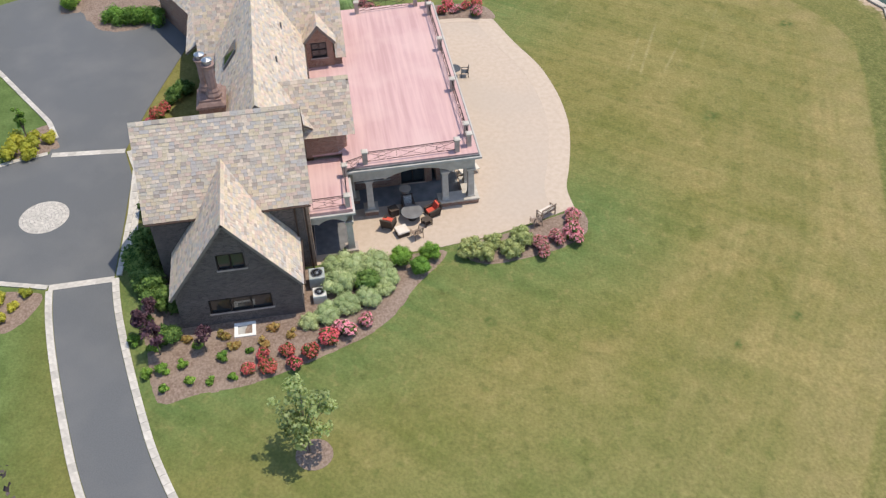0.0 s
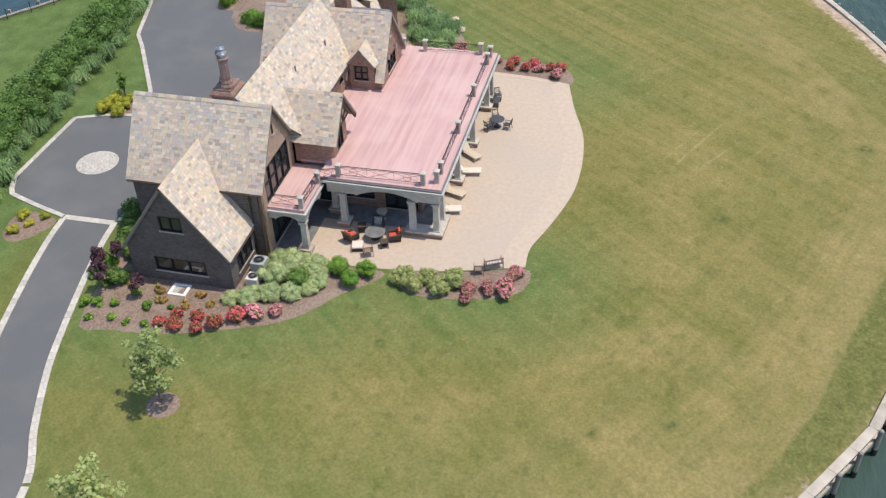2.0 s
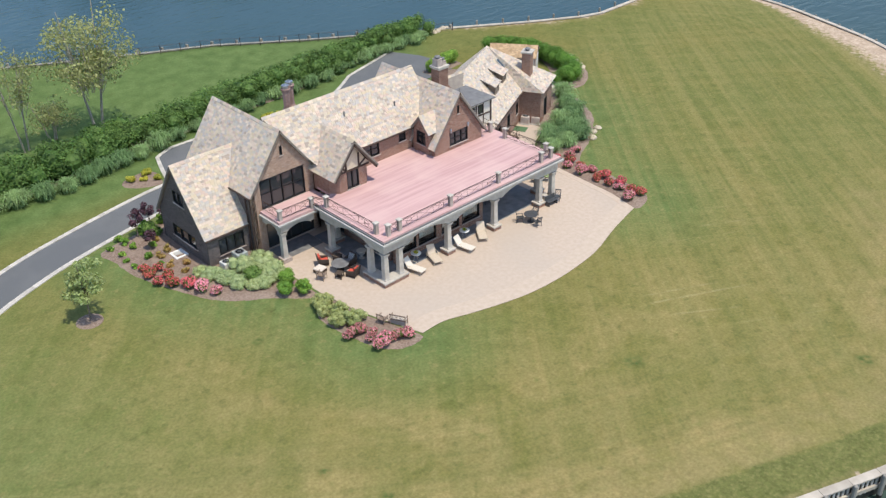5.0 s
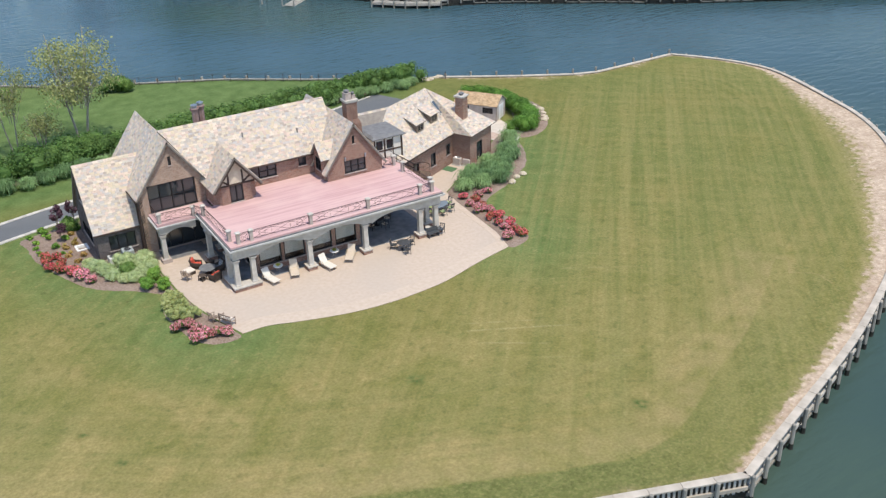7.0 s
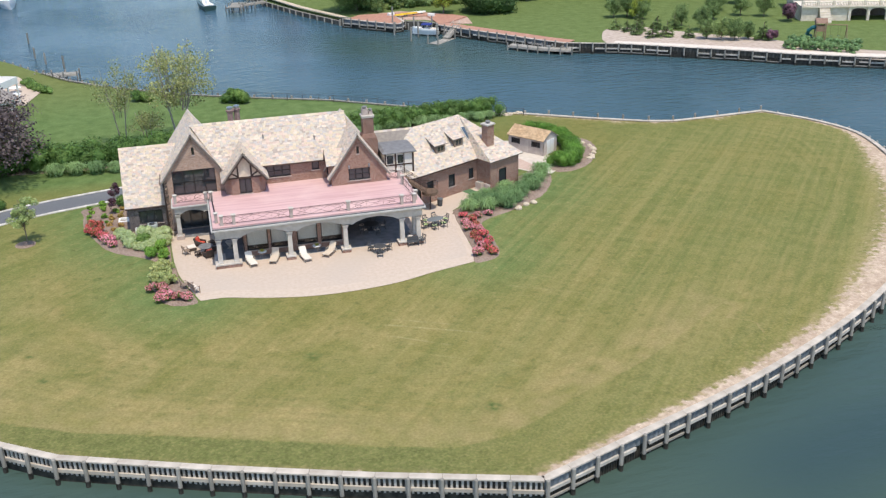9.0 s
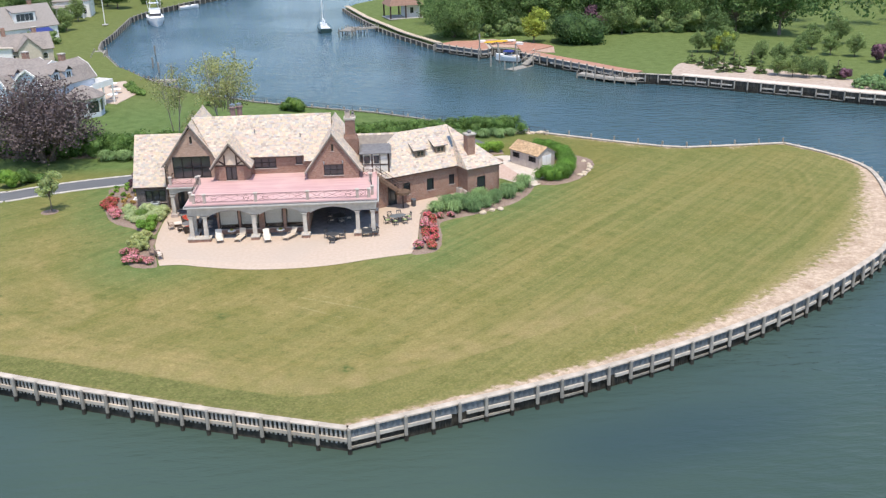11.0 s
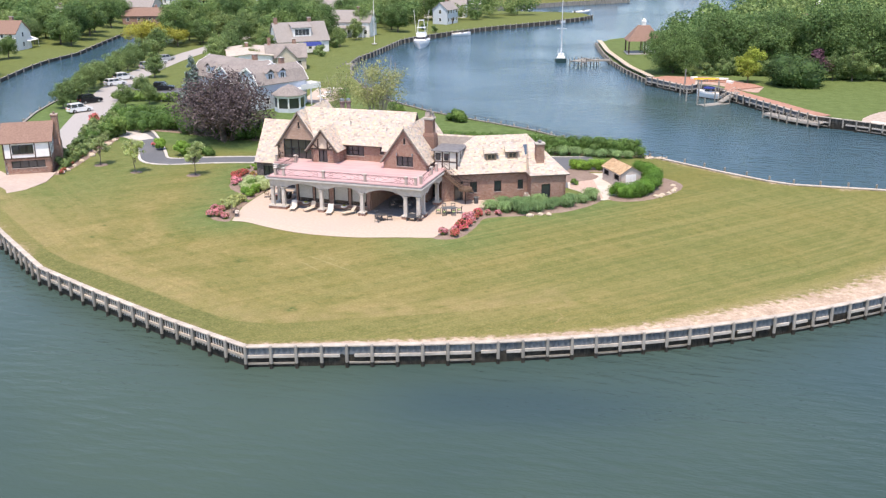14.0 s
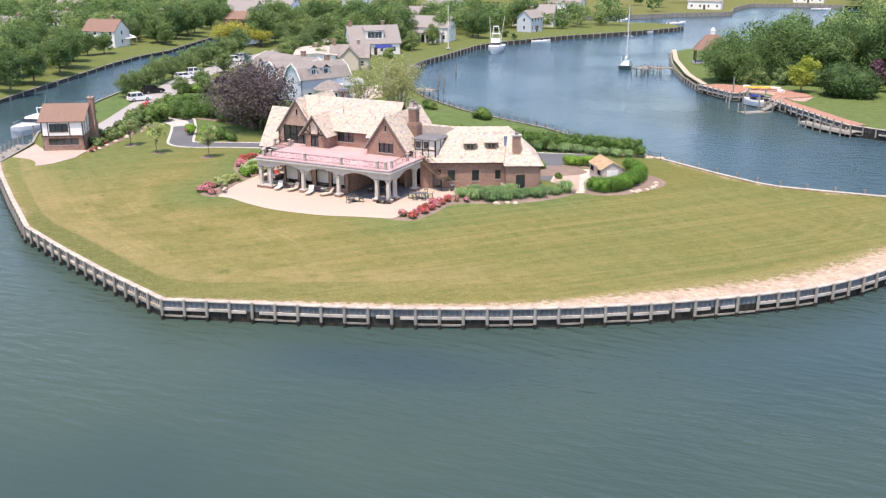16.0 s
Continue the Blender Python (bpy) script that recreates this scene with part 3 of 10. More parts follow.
def resample(pts, step, closed=False):
    p = np.array(pts + [pts[0]] if closed else pts, float)
    d = np.r_[0, np.cumsum(np.hypot(*np.diff(p, axis=0).T))]
    s = np.linspace(0, d[-1], max(2, round(d[-1] / step) + 1))
    q = np.stack([np.interp(s, d, p[:, 0]), np.interp(s, d, p[:, 1])], 1)
    return [tuple(r) for r in (q[:-1] if closed else q)]


def offset_line(pts, dist):
    """The line shifted to its left."""
    p = np.array(pts, float)
    t = np.gradient(p, axis=0)
    t /= np.linalg.norm(t, axis=1)[:, None] + 1e-9
    return [tuple(q) for q in p + dist * np.stack([-t[:, 1], t[:, 0]], 1)]


def area(poly):
    return 0.5 * sum(a[0] * b[1] - b[0] * a[1] for a, b in zip(poly, poly[1:] + poly[:1]))


def ccw(poly):
    return poly if area(poly) > 0 else poly[::-1]


def inside(poly, x, y):
    q = np.array(poly)
    r = np.roll(q, -1, 0)
    x, y = np.atleast_1d(x)[:, None], np.atleast_1d(y)[:, None]
    cross = (q[:, 1] > y) != (r[:, 1] > y)
    with np.errstate(divide="ignore", invalid="ignore"):
        xi = (r[:, 0] - q[:, 0]) * (y - q[:, 1]) / (r[:, 1] - q[:, 1]) + q[:, 0]
    return (cross & (x < xi)).sum(1) % 2 == 1


def far_from(line, x, y, closed=False):
    """Distance of points to a plan line."""
    p = np.array(line + ([line[0]] if closed else []), float)
    best = np.full(len(x), 1e9)
    for a, b in zip(p[:-1], p[1:]):
        d = b - a
        t = np.clip(((x - a[0]) * d[0] + (y - a[1]) * d[1]) / (d @ d + 1e-9), 0, 1)
        best = np.minimum(best, np.hypot(x - a[0] - t * d[0], y - a[1] - t * d[1]))
    return best


from mathutils.geometry import delaunay_2d_cdt


def sheet(poly, grid, height, edge_step=2.0):
    """A plan polygon filled with triangles on a jittered grid; height(x, y) gives z. Returns vertices and faces."""
    poly = ccw(poly)
    rim = resample(poly, edge_step, True)
    g = np.array(grid)
    if len(g):
        g = g[inside(rim, g[:, 0], g[:, 1])]
        g = g[far_from(rim, g[:, 0], g[:, 1], True) > edge_step * 0.35]
    pts = [Vector(q) for q in rim] + [Vector(q) for q in g]
    n = len(rim)
    v, _, f, *_ = delaunay_2d_cdt(pts, [(i, (i + 1) % n) for i in range(n)], [], 1, 1e-5)
    xy = np.array([tuple(q) for q in v])
    z = height(xy[:, 0], xy[:, 1])
    return np.c_[xy, z], f


def slab(name, poly, top, thick, material, parent=None, label=""):
    return part(name, Geo().prism(ccw(poly), top - thick, top), material, parent, label)


def ribbon(name, left, right, top, thick, material, parent=None, label=""):
    """A flat band between two plan lines."""
    g = Geo()
    for a, b, c, d in zip(left, left[1:], right[1:], right):
        q = ccw([a, b, c, d])
        g.prism(q, top - thick, top)
    return part(name, g, material, parent, label)


# ---------------- water and land ----------------
sea = Geo()
sea.add([(-3000, -3000, WATER), (3000, -3000, WATER), (3000, 3000, WATER), (-3000, 3000, WATER)], [(0, 1, 2, 3)])
tagged(part("water", sea, M_WATER), "green blue bay water with small ripples", "water", kind="structure")

SHORE_SW = [(-42.0, -4.6), (-36.8, -8.8), (-23.9, -18.1), (-11.6, -26.7), (-1.9, -30.8), (7.4, -34.4), (17.85, -38.0)]
SHORE_SE = [(17.85, -38.0), (25.3, -35.4), (35.0, -32.0), (43.3, -28.3), (50.4, -24.6), (57.2, -20.2), (63.6, -15.2), (70.0, -9.2), (75.0, -1.8),
            (77.7, 5.4), (80.0, 12.6), (80.7, 18.0), (78.7, 24.0), (75.1, 29.6)]
SHORE_N = [(75.1, 29.6), (67.0, 29.3), (60.2, 29.2), (51.6, 34.2), (44.0, 39.3)]
SHORE_FENCE = [(44.0, 39.3), (28.7, 49.3), (19.2, 56.4), (8.2, 61.9), (-1.2, 67.2), (-13.6, 77.0), (-20.0, 84.0), (-24.5, 91.0)]
SHORE_MARINA = [(-24.5, 91.0), (-30.5, 101.0), (-34.0, 106.0), (-44.2, 130.0), (-46.3, 140.0), (-46.8, 152.0), (-48.7, 172.0), (-49.8, 183.0), (-48.5, 193.0),
                (-41.0, 214.0), (-35.5, 227.0), (-22.0, 249.0), (-16.0, 260.0), (-8.5, 276.0), (-7.0, 284.0)]
SHORE_CANAL = [(-190.0, 320.0), (-150.0, 235.0), (-125.0, 186.0), (-114.0, 157.0), (-109.5, 134.0), (-95.6, 99.6), (-85.6, 77.7), (-79.0, 62.0), (-72.4, 46.0),
               (-55.5, 15.0), (-49.0, 8.0), (-42.0, -4.6)]
se_line = smooth_line(SHORE_SE[1:], 3)
HOME = SHORE_SW + [SHORE_SE[0]] + [] + se_line[:-1] + SHORE_N + SHORE_FENCE[1:] + SHORE_MARINA[1:] + [(-14, 292), (-60, 296), (-120, 310)] + SHORE_CANAL[:-1]


ZERO = lambda x, y: np.zeros(len(x))
AWAY = lambda x, y: np.full(len(x), -8.0)


def lawn_sheet(name, poly, steps, attrs, label, base=-0.03):
    grid = []
    for x0, x1, y0, y1, s in steps:
        xs, ys = np.arange(x0, x1, s), np.arange(y0, y1, s)
        gx, gy = np.meshgrid(xs, ys)
        rng = np.random.default_rng(5)
        grid.append(np.c_[gx.ravel(), gy.ravel()] + rng.uniform(-0.3, 0.3, (gx.size, 2)) * s)
    if "fine" in attrs:
        gx, gy = np.meshgrid(np.arange(-30, 84, 0.6), np.arange(-42, 34, 0.6))
        q = np.c_[gx.ravel(), gy.ravel()]
        q = q[far_from(attrs["fine"], q[:, 0], q[:, 1]) < 6.0]
        grid.append(q + np.random.default_rng(6).uniform(-0.2, 0.2, q.shape))
    v, f = sheet(poly, np.concatenate(grid), lambda x, y: attrs["z"](x, y) + base, 2.0)
    me = bpy.data.meshes.new(name)
    n = len(v)
    rim = [tuple(p) for p in v]
    me.from_pydata(rim, [], f)
    me.materials.append(M_LAWN)
    me.shade_smooth()
    for key in ("dry", "lush", "sand", "rim", "mown", "cool", "edge", "band", "striped"):
        a = me.attributes.new(key, "FLOAT", "POINT")
        a.data.foreach_set("value", attrs.get(key, AWAY if key == "edge" else ZERO)(v[:, 0], v[:, 1]).astype(np.float32))
    ob = new(name, me)
    return tagged(ob, label, "ground", kind="structure")


# plan lines of the garden
PATIO_FRONT = [(-1.6, -5.9), (0.4, -5.9), (2.5, -6.6), (5.2, -7.4), (8.0, -7.95), (11.5, -8.05), (15.4, -7.6), (19.3, -6.4), (23.15, -5.45)]
PATIO = smooth_line(PATIO_FRONT, 4) + [(23.9, -2.5), (24.4, 4.8), (24.8, 7.7), (27.3, 9.6), (29.9, 10.9), (29.6, 14.4), (20.0, 10.0), (19.5, 14.0), (-3.9, 14.0),
         (-3.9, 9.6), (-3.9, 7.2), (-3.7, 3.3), (-3.3, 0.0), (-2.5, -3.0)]
BED_W = smooth_line([(-2.2, 20.6), (-5.0, 22.0), (-9.3, 21.4), (-13.1, 20.6), (-12.9, 18.5), (-12.8, 15.9), (-11.9, 12.8), (-10.5, 9.1), (-9.1, 7.0), (-6.7, 5.2), (-5.0, 3.4), (-3.85, 3.2),
         (-3.95, 7.2), (-4.0, 14.0), (-4.0, 19.5)], 3, True)
BED_S = smooth_line([(-3.5, 1.9), (-4.9, 2.1), (-5.8, 1.0), (-5.9, -0.6), (-5.6, -2.8), (-5.0, -5.0), (-3.8, -6.3), (-2.1, -6.5), (-1.75, -5.8), (-2.5, -3.0), (-3.3, 0.0)], 3, True)
BED_E = smooth_line([(19.6, -6.1), (23.1, -5.6), (25.1, -5.5), (26.3, -4.0), (26.7, 0.2), (26.7, 3.2), (28.5, 4.6), (30.4, 5.4), (33.6, 7.4), (36.2, 9.8), (38.6, 14.5), (38.0, 17.6), (35.4, 16.0), (30.1, 12.4),
         (29.6, 10.6), (24.9, 7.8), (24.3, 4.8), (23.8, -2.5)][1:], 3, True)
sandwidth = lambda x, y: np.interp(x, [16, 24, 32, 41, 47, 52, 60, 68, 76, 82], [0.75, 0.85, 1.0, 1.2, 1.55, 2.2, 3.0, 3.3, 3.1, 2.6]) * np.interp(y, [-8, 3, 9, 15, 19, 24, 30], [1, 0.95, 0.7, 0.45, 0.25, 0.12, 0.1])
# where the mower turns back from the bulkhead
TURN = [(-40, -2.5), (-34.5, -7.2), (-24.0, -14.9), (-13.2, -22.5), (-4.4, -26.1), (1.4, -28.5), (9.8, -31.7), (13.8, -32.9), (17.0, -32.6), (20.0, -31.4), (24.0, -29.3), (29.5, -26.9), (34.5, -23.9), (41.0, -19.6)]


def home_edge(x, y):
    """Distance to the turning line, positive towards the water."""
    line = smooth_line(TURN, 4)
    d = far_from(line, x, y)
    landward = inside(line + [(41.0, 60.0), (-60.0, 60.0), (-60.0, 10.0)], x, y)
    d = np.where(landward, -d, d)
    return np.where((x < 41.0) & (y < 30.0), np.clip(d, -8, 8), -8.0)


def home_band(x, y):
    """How plainly the uncut band shows: strong behind the straight bulkhead, fading along the curved one."""
    return np.interp(x, [-32, -22, -14, 12, 18, 24, 36], [0.0, 0.25, 0.8, 0.8, 0.38, 0.26, 0.15])


def home_cool(x, y):
    return np.clip((x - 14) / 22, 0, 1) * np.clip((y + 24) / 12, 0, 1) * 0.85


def home_sand(x, y):
    d = far_from([SHORE_SE[0]] + se_line, x, y)
    w = sandwidth(x, y)
    s = np.clip(1.12 - d / w * 0.60, 0, 1)
    n = far_from(SHORE_N, x, y)
    sw = far_from(SHORE_SW, x, y)
    return np.maximum(np.maximum(s, np.clip(0.75 - n / 1.2, 0, 1) * 0.7), np.clip(0.62 - sw / 1.6, 0, 1) * 0.7)


def home_lush(x, y):
    d = np.minimum(far_from(BED_W, x, y, True), np.minimum(far_from(BED_S, x, y, True), far_from(BED_E, x, y, True)))
    a = np.clip(1 - (d - 0.2) / 7.5, 0, 1) * 0.95
    north = np.clip((y - 24 - np.maximum(0, x - 20) * 0.5) / 6, 0, 1) * np.clip((46 - x) / 14, 0, 1)
    west = np.clip((-12 - x) / 16, 0, 1) * np.clip((y + 22) / 20, 0, 1) * 0.6
    return np.clip(np.maximum(np.maximum(a, north * np.interp(y, [62, 85], [0.95, 0.5])), west), 0, 1)


def home_dry(x, y):
    d = np.clip(far_from(PATIO, x, y, True) / 9, 0, 1)
    mid = np.exp(-((y + 14) / 15) ** 2)
    edge = np.clip(1 - far_from([SHORE_SE[0]] + se_line, x, y) / 16, 0, 1)
    rim = np.minimum(far_from([SHORE_SE[0]] + se_line, x, y), far_from(SHORE_SW, x, y) + 2.0)
    arc = np.exp(-((rim - 8.4) / 2.0) ** 2) * np.clip((56 - x) / 20, 0, 1)
    return np.clip((0.25 + 0.55 * d * mid + 0.05 * edge) * np.interp(x, [-25, 0, 20, 45], [1.5, 1.1, 0.75, 0.42]) + 0.75 * arc, 0, 1) * np.clip((26 - y) / 12 + 0.3, 0.3, 1) * np.clip((rim - 1.5) / 5, 0.3, 1)


def home_z(x, y):
    d = far_from([SHORE_SE[0]] + se_line + SHORE_N, x, y)
    e = far_from(SHORE_SW, x, y)
    dip = 0.45 * np.clip(1 - far_from(SHORE_MARINA[3:], x, y) / 6, 0, 1)
    return 0.12 * np.clip(1 - np.minimum(d, e) / 12, 0, 1) - dip + 0.05 * np.sin(x * 0.21 + 1) * np.sin(y * 0.17) * np.clip(far_from(PATIO, x, y, True) / 8 - 0.6, 0, 1) * np.clip((18 - y) / 8, 0, 1)


lawn_sheet("ground", HOME, [(-60, 90, -45, 60, 1.6), (-200, 90, 60, 330, 12.0), (-120, -60, 0, 60, 8.0)],
           {"z": home_z, "dry": home_dry, "lush": home_lush, "sand": home_sand, "cool": home_cool, "edge": home_edge, "band": home_band,
            "striped": lambda x, y: np.interp(x, [-30, -6, 14, 30], [0.3, 0.6, 0.8, 1.0]) * np.clip((30 - y) / 8, 0, 1),
            "rim": lambda x, y: far_from(SHORE_SW + [SHORE_SE[0]] + se_line, x, y), "mown": lambda x, y: np.clip((30 - y) / 8, 0, 1), "fine": SHORE_SW[3:] + [SHORE_SE[0]] + se_line}, "mown lawn, straw-dry in patches with a bare sandy rim")

EAST = [(9.5, 193.8), (12.5, 181.0), (15.6, 168.8), (20.0, 153.5), (25.2, 139.3), (32.5, 122.8), (41.0, 114.4), (47.0, 112.0), (52.5, 105.0), (58.6, 94.2), (61.8, 88.2), (66.5, 80.8), (76.0, 76.2), (84.0, 69.9),
        (91.7, 64.2), (98.8, 58.2), (106.6, 53.1), (125.0, 42.0), (200.0, 5.0), (420.0, -60.0), (700.0, 100.0), (700.0, 520.0), (300.0, 470.0), (120.0, 425.0), (62.0, 395.0), (46.0, 330.0), (33.0, 262.0), (22.0, 212.0)]
lawn_sheet("ground_east", EAST, [(0, 160, 30, 260, 5.0), (0, 700, -60, 520, 30.0)],
           {"z": lambda x, y: -0.8 * np.clip(1 - far_from(EAST[:5] + [(30.5, 127.3)], x, y) / 6, 0, 1), "dry": lambda x, y: np.full(len(x), 0.12), "lush": lambda x, y: np.full(len(x), 0.8),
            "sand": ZERO}, "green lawn of the far bank")
WESTL = [(-70, -60), (-84, 12), (-96, 41), (-107.5, 67), (-122, 100.5), (-128, 117), (-130.5, 133), (-141.5, 160), (-163, 215), (-205, 320), (-420, 700), (-900, 500), (-700, -200)]
lawn_sheet("ground_west", WESTL, [(-260, -60, -60, 330, 5.0), (-900, -60, -200, 700, 40.0)],
           {"z": lambda x, y: -0.85 * np.clip(1 - far_from(WESTL[1:10], x, y) / 6, 0, 1), "dry": lambda x, y: np.full(len(x), 0.15), "lush": lambda x, y: np.full(len(x), 0.6), "sand": ZERO}, "green lawn across the canal")
NORTHL = [(-420, 700), (-205, 322), (-120, 314), (-70, 306), (-46, 322), (-28, 348), (-4, 372), (-8, 400), (-6, 440), (20, 452), (40, 446), (300, 520), (700, 560), (900, 1500), (-900, 1500)]
lawn_sheet("ground_north", NORTHL, [(-420, 420, 300, 700, 25.0), (-900, 900, 300, 1500, 80.0)],
           {"z": ZERO, "dry": lambda x, y: np.full(len(x), 0.3), "lush": lambda x, y: np.full(len(x), 0.35), "sand": ZERO}, "far wooded bank")


def bank_wall(name, line, label, material, top=0.12, bottom=-3.0, thick=0.3, gap=3.0, stand=0.42):
    """A plain retaining wall along a shore."""
    l = resample(line, gap)
    root = thing(name, label, "retaining wall", kind="structure")
    side = 1 if thick > 0 else -1
    ribbon("wall", l, offset_line(l, -thick), top, top - bottom, material, root)
    ribbon("cap", offset_line(l, 0.08 * side), offset_line(l, -0.34 * side), top + 0.09, 0.085, M_WOOD_GREY, root, "pale timber cap")
    post = None
    for x, y in offset_line(l, -thick - 0.13 * side)[::1 if len(l) < 90 else 2]:
        if post is None:
            post = part("post", Geo().box(-0.15, 0.15, -0.15, 0.15, -3.0, top + stand), M_WOOD_GREY, root)
            post.matrix_basis = pose(x, y, 0)
        else:
            twin = new("post", post.data)
            twin.parent, twin.matrix_basis = root, pose(x, y, 0)
    return root


bank_wall("bank_marina", SHORE_MARINA, "weathered timber retaining wall of the marina bank", M_WOOD_DIM, top=-0.3)
bank_wall("bank_canal", SHORE_CANAL, "dark timber retaining wall of the canal", M_WOOD_DIM)
bank_wall("bank_canal_far", [p for p in WESTL[1:10]][::-1], "dark timber retaining wall across the canal", M_WOOD_DIM, top=-0.8, thick=-0.3)
bank_wall("bank_north", NORTHL[2:11][::-1], "timber retaining wall of the far bank", M_WOOD_GREY, thick=-0.3)


M_PLANK = mat("sun-bleached bulkhead plank", (0.36, 0.335, 0.30), (0.48, 0.45, 0.405), 1.2, 0.85, 0.2, 15, island=0.15)


random.seed(12)


def bulkhead(name, line, label, spacing, slats, group, top=0.2, stand=0.12, panels=True, sheet=None):
    """Timber bulkhead: capping boards, piles outside, walers, and planks or sheet panels between."""
    root = thing(name, label, "bulkhead", group)
    pts = resample(line, spacing)
    g = Geo()
    for a, b in zip(pts, pts[1:]):
        a, b = Vector((*a, 0)), Vector((*b, 0))
        d = (b - a).normalized()
        nrm = Vector((d.y, -d.x, 0))
        m = Matrix.Translation(a) @ Matrix((d, -nrm, Vector((0, 0, 1)))).transposed().to_4x4()
        ln = (b - a).length
        cap = part("cap_board", Geo().box(0.012, ln - 0.012, -0.2, 0.34, -0.05, 0.06), M_CAPWOOD, root)
        cap.matrix_basis = m @ Matrix.Translation((0, 0, top))
        pile = part("bulkhead_post", Geo().loft([[(r * math.cos(k * math.pi / 4), r * math.sin(k * math.pi / 4), z) for k in range(8)] for r, z in ((0.15, -3.2), (0.14, top + stand), (0.10, top + stand + 0.05))]), M_WOOD_GREY, root)
        pile.matrix_basis = m @ Matrix.Translation((0, -0.34, 0))
        wet = part("wet_foot", Geo().loft([[(0.165 * math.cos(k * math.pi / 4), 0.165 * math.sin(k * math.pi / 4), z) for k in range(8)] for z in (-2.4, -1.15)]), M_WOOD_WET_SHADE, root)
        wet.matrix_basis = pile.matrix_basis
        if not panels:
            continue
        if slats:
            k = 0.16
            while k < ln - 0.1:
                g.box(k, k + 0.15, -0.07, 0.0, (-1.5 if top > 0.2 else -0.95) - 0.1 * random.random(), top - 0.04, m)
                k += 0.34
            w = Geo().box(0, ln, -0.2, -0.07, -0.75, -0.5, m)
            part("waler", w, M_CAPWOOD, root)
            # near-black board, paints the shade in the gaps between planks
            part("back_board", Geo().box(0, ln, 0.02, 0.1, -2.6, top - 0.05, m), M_WOOD_WET_SHADE, root)
        else:
            ribs = 8
            wave = [(0.01 + (ln - 0.02) * j / (2 * ribs), -0.07 if (j // 2) % 2 else 0.0) for j in range(2 * ribs + 1)]
            p = part("sheet_panel", Geo().prism(wave + [(ln - 0.01, 0.05), (0.01, 0.05)], -0.60, top - 0.05), sheet or M_SHEET, root)
            p.matrix_basis = m
            q = random.uniform(-0.06, 0.06)
            if random.random() > 0.12:
                e0, e1 = (random.uniform(0, 0.35) * ln if random.random() > 0.75 else 0.0), (ln * random.uniform(0.65, 1.0) if random.random() > 0.75 else ln)
                part("waler", Geo().box(e0, e1, -0.22, -0.08, -0.74 + q, -0.50 + q, m), M_PLANK, root)
            if random.random() > 0.35:
                part("low_waler", Geo().box(0, ln, -0.16, -0.03, -1.35 + q, -1.2 + q, m), M_WOOD_GREY, root)
            # lower wall near black: wet timber with shadow put into its colour
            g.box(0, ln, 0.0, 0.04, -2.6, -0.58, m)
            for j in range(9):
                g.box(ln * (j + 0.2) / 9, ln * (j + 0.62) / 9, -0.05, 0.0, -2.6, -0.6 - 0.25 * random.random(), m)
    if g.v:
        tagged(part("planking", g, M_PLANK if slats else M_WOOD_WET_SHADE, root), kind="stuff")
    return root


bulkhead("bulkhead", SHORE_SW, "pale timber bulkhead with planks and grey piles", 2.1, True, "bulkheads of the point")
bulkhead("bulkhead", [SHORE_SE[0]] + se_line, "timber bulkhead with blue grey sheet panels and piles", 2.05, False, "bulkheads of the point")
bulkhead("bulkhead", SHORE_N, "timber bulkhead with short white posts", 3.3, False, "bulkheads of the point", stand=0.55)

# ---------------- drive, court, patio, beds ----------------
DRIVE_MID = smooth_line([(-1.0, 25.7), (-4.5, 25.4), (-8.5, 24.65), (-13.6, 23.4), (-17.5, 22.25), (-22.0, 20.4), (-25.2, 18.8), (-28.4, 19.0), (-31.6, 22.8), (-35.0, 27.2), (-39.0, 32.0), (-43.5, 36.8), (-48.5, 40.5), (-54.0, 42.0)], 5)
drive = thing("driveway", "grey asphalt driveway edged with pale kerb blocks", "driveway", kind="structure")
slab("asphalt", ccw(offset_line(DRIVE_MID, 1.75) + offset_line(DRIVE_MID, -1.75)[::-1]), 0.0, 0.1, M_ASPHALT, drive)
COURT = [(-2.6, 23.7), (-2.7, 27.8), (-1.9, 30.4), (-0.9, 33.2), (1.0, 34.0), (9.8, 34.0), (10.6, 32.0), (11.2, 29.4), (13.0, 29.2), (15.2, 30.0), (22.9, 34.8), (25.0, 36.2), (33.4, 38.7), (35.0, 35.2), (35.6, 31.0),
         (33.8, 27.8), (36.5, 24.0), (36.0, 20.0), (24.0, 20.0), (15.2, 22.8), (10.5, 24.0), (7.5, 23.3), (1.6, 23.5)]
court = thing("courtyard", "grey asphalt turning court behind the house", "courtyard", kind="structure")
slab("asphalt", COURT, 0.004, 0.1, M_ASPHALT, court)
kerb_root = thing("kerb", "pale stone block kerb along drive and court", "kerb", kind="structure")


def kerb_blocks(line, length=0.62, width=0.42, top=0.05, root=kerb_root, name="kerb_block"):
    pts = resample(line, length)
    data = Geo().box(-length / 2 + 0.008, length / 2 - 0.008, -width / 2, width / 2, -0.1, top).mesh("kerb_block", M_BLOCK)
    for a, b in zip(pts, pts[1:]):
        ob = part(name, data, None, root)
        ob.matrix_basis = pose((a[0] + b[0]) / 2, (a[1] + b[1]) / 2, 0, 0, 0, math.degrees(math.atan2(b[1] - a[1], b[0] - a[0])))


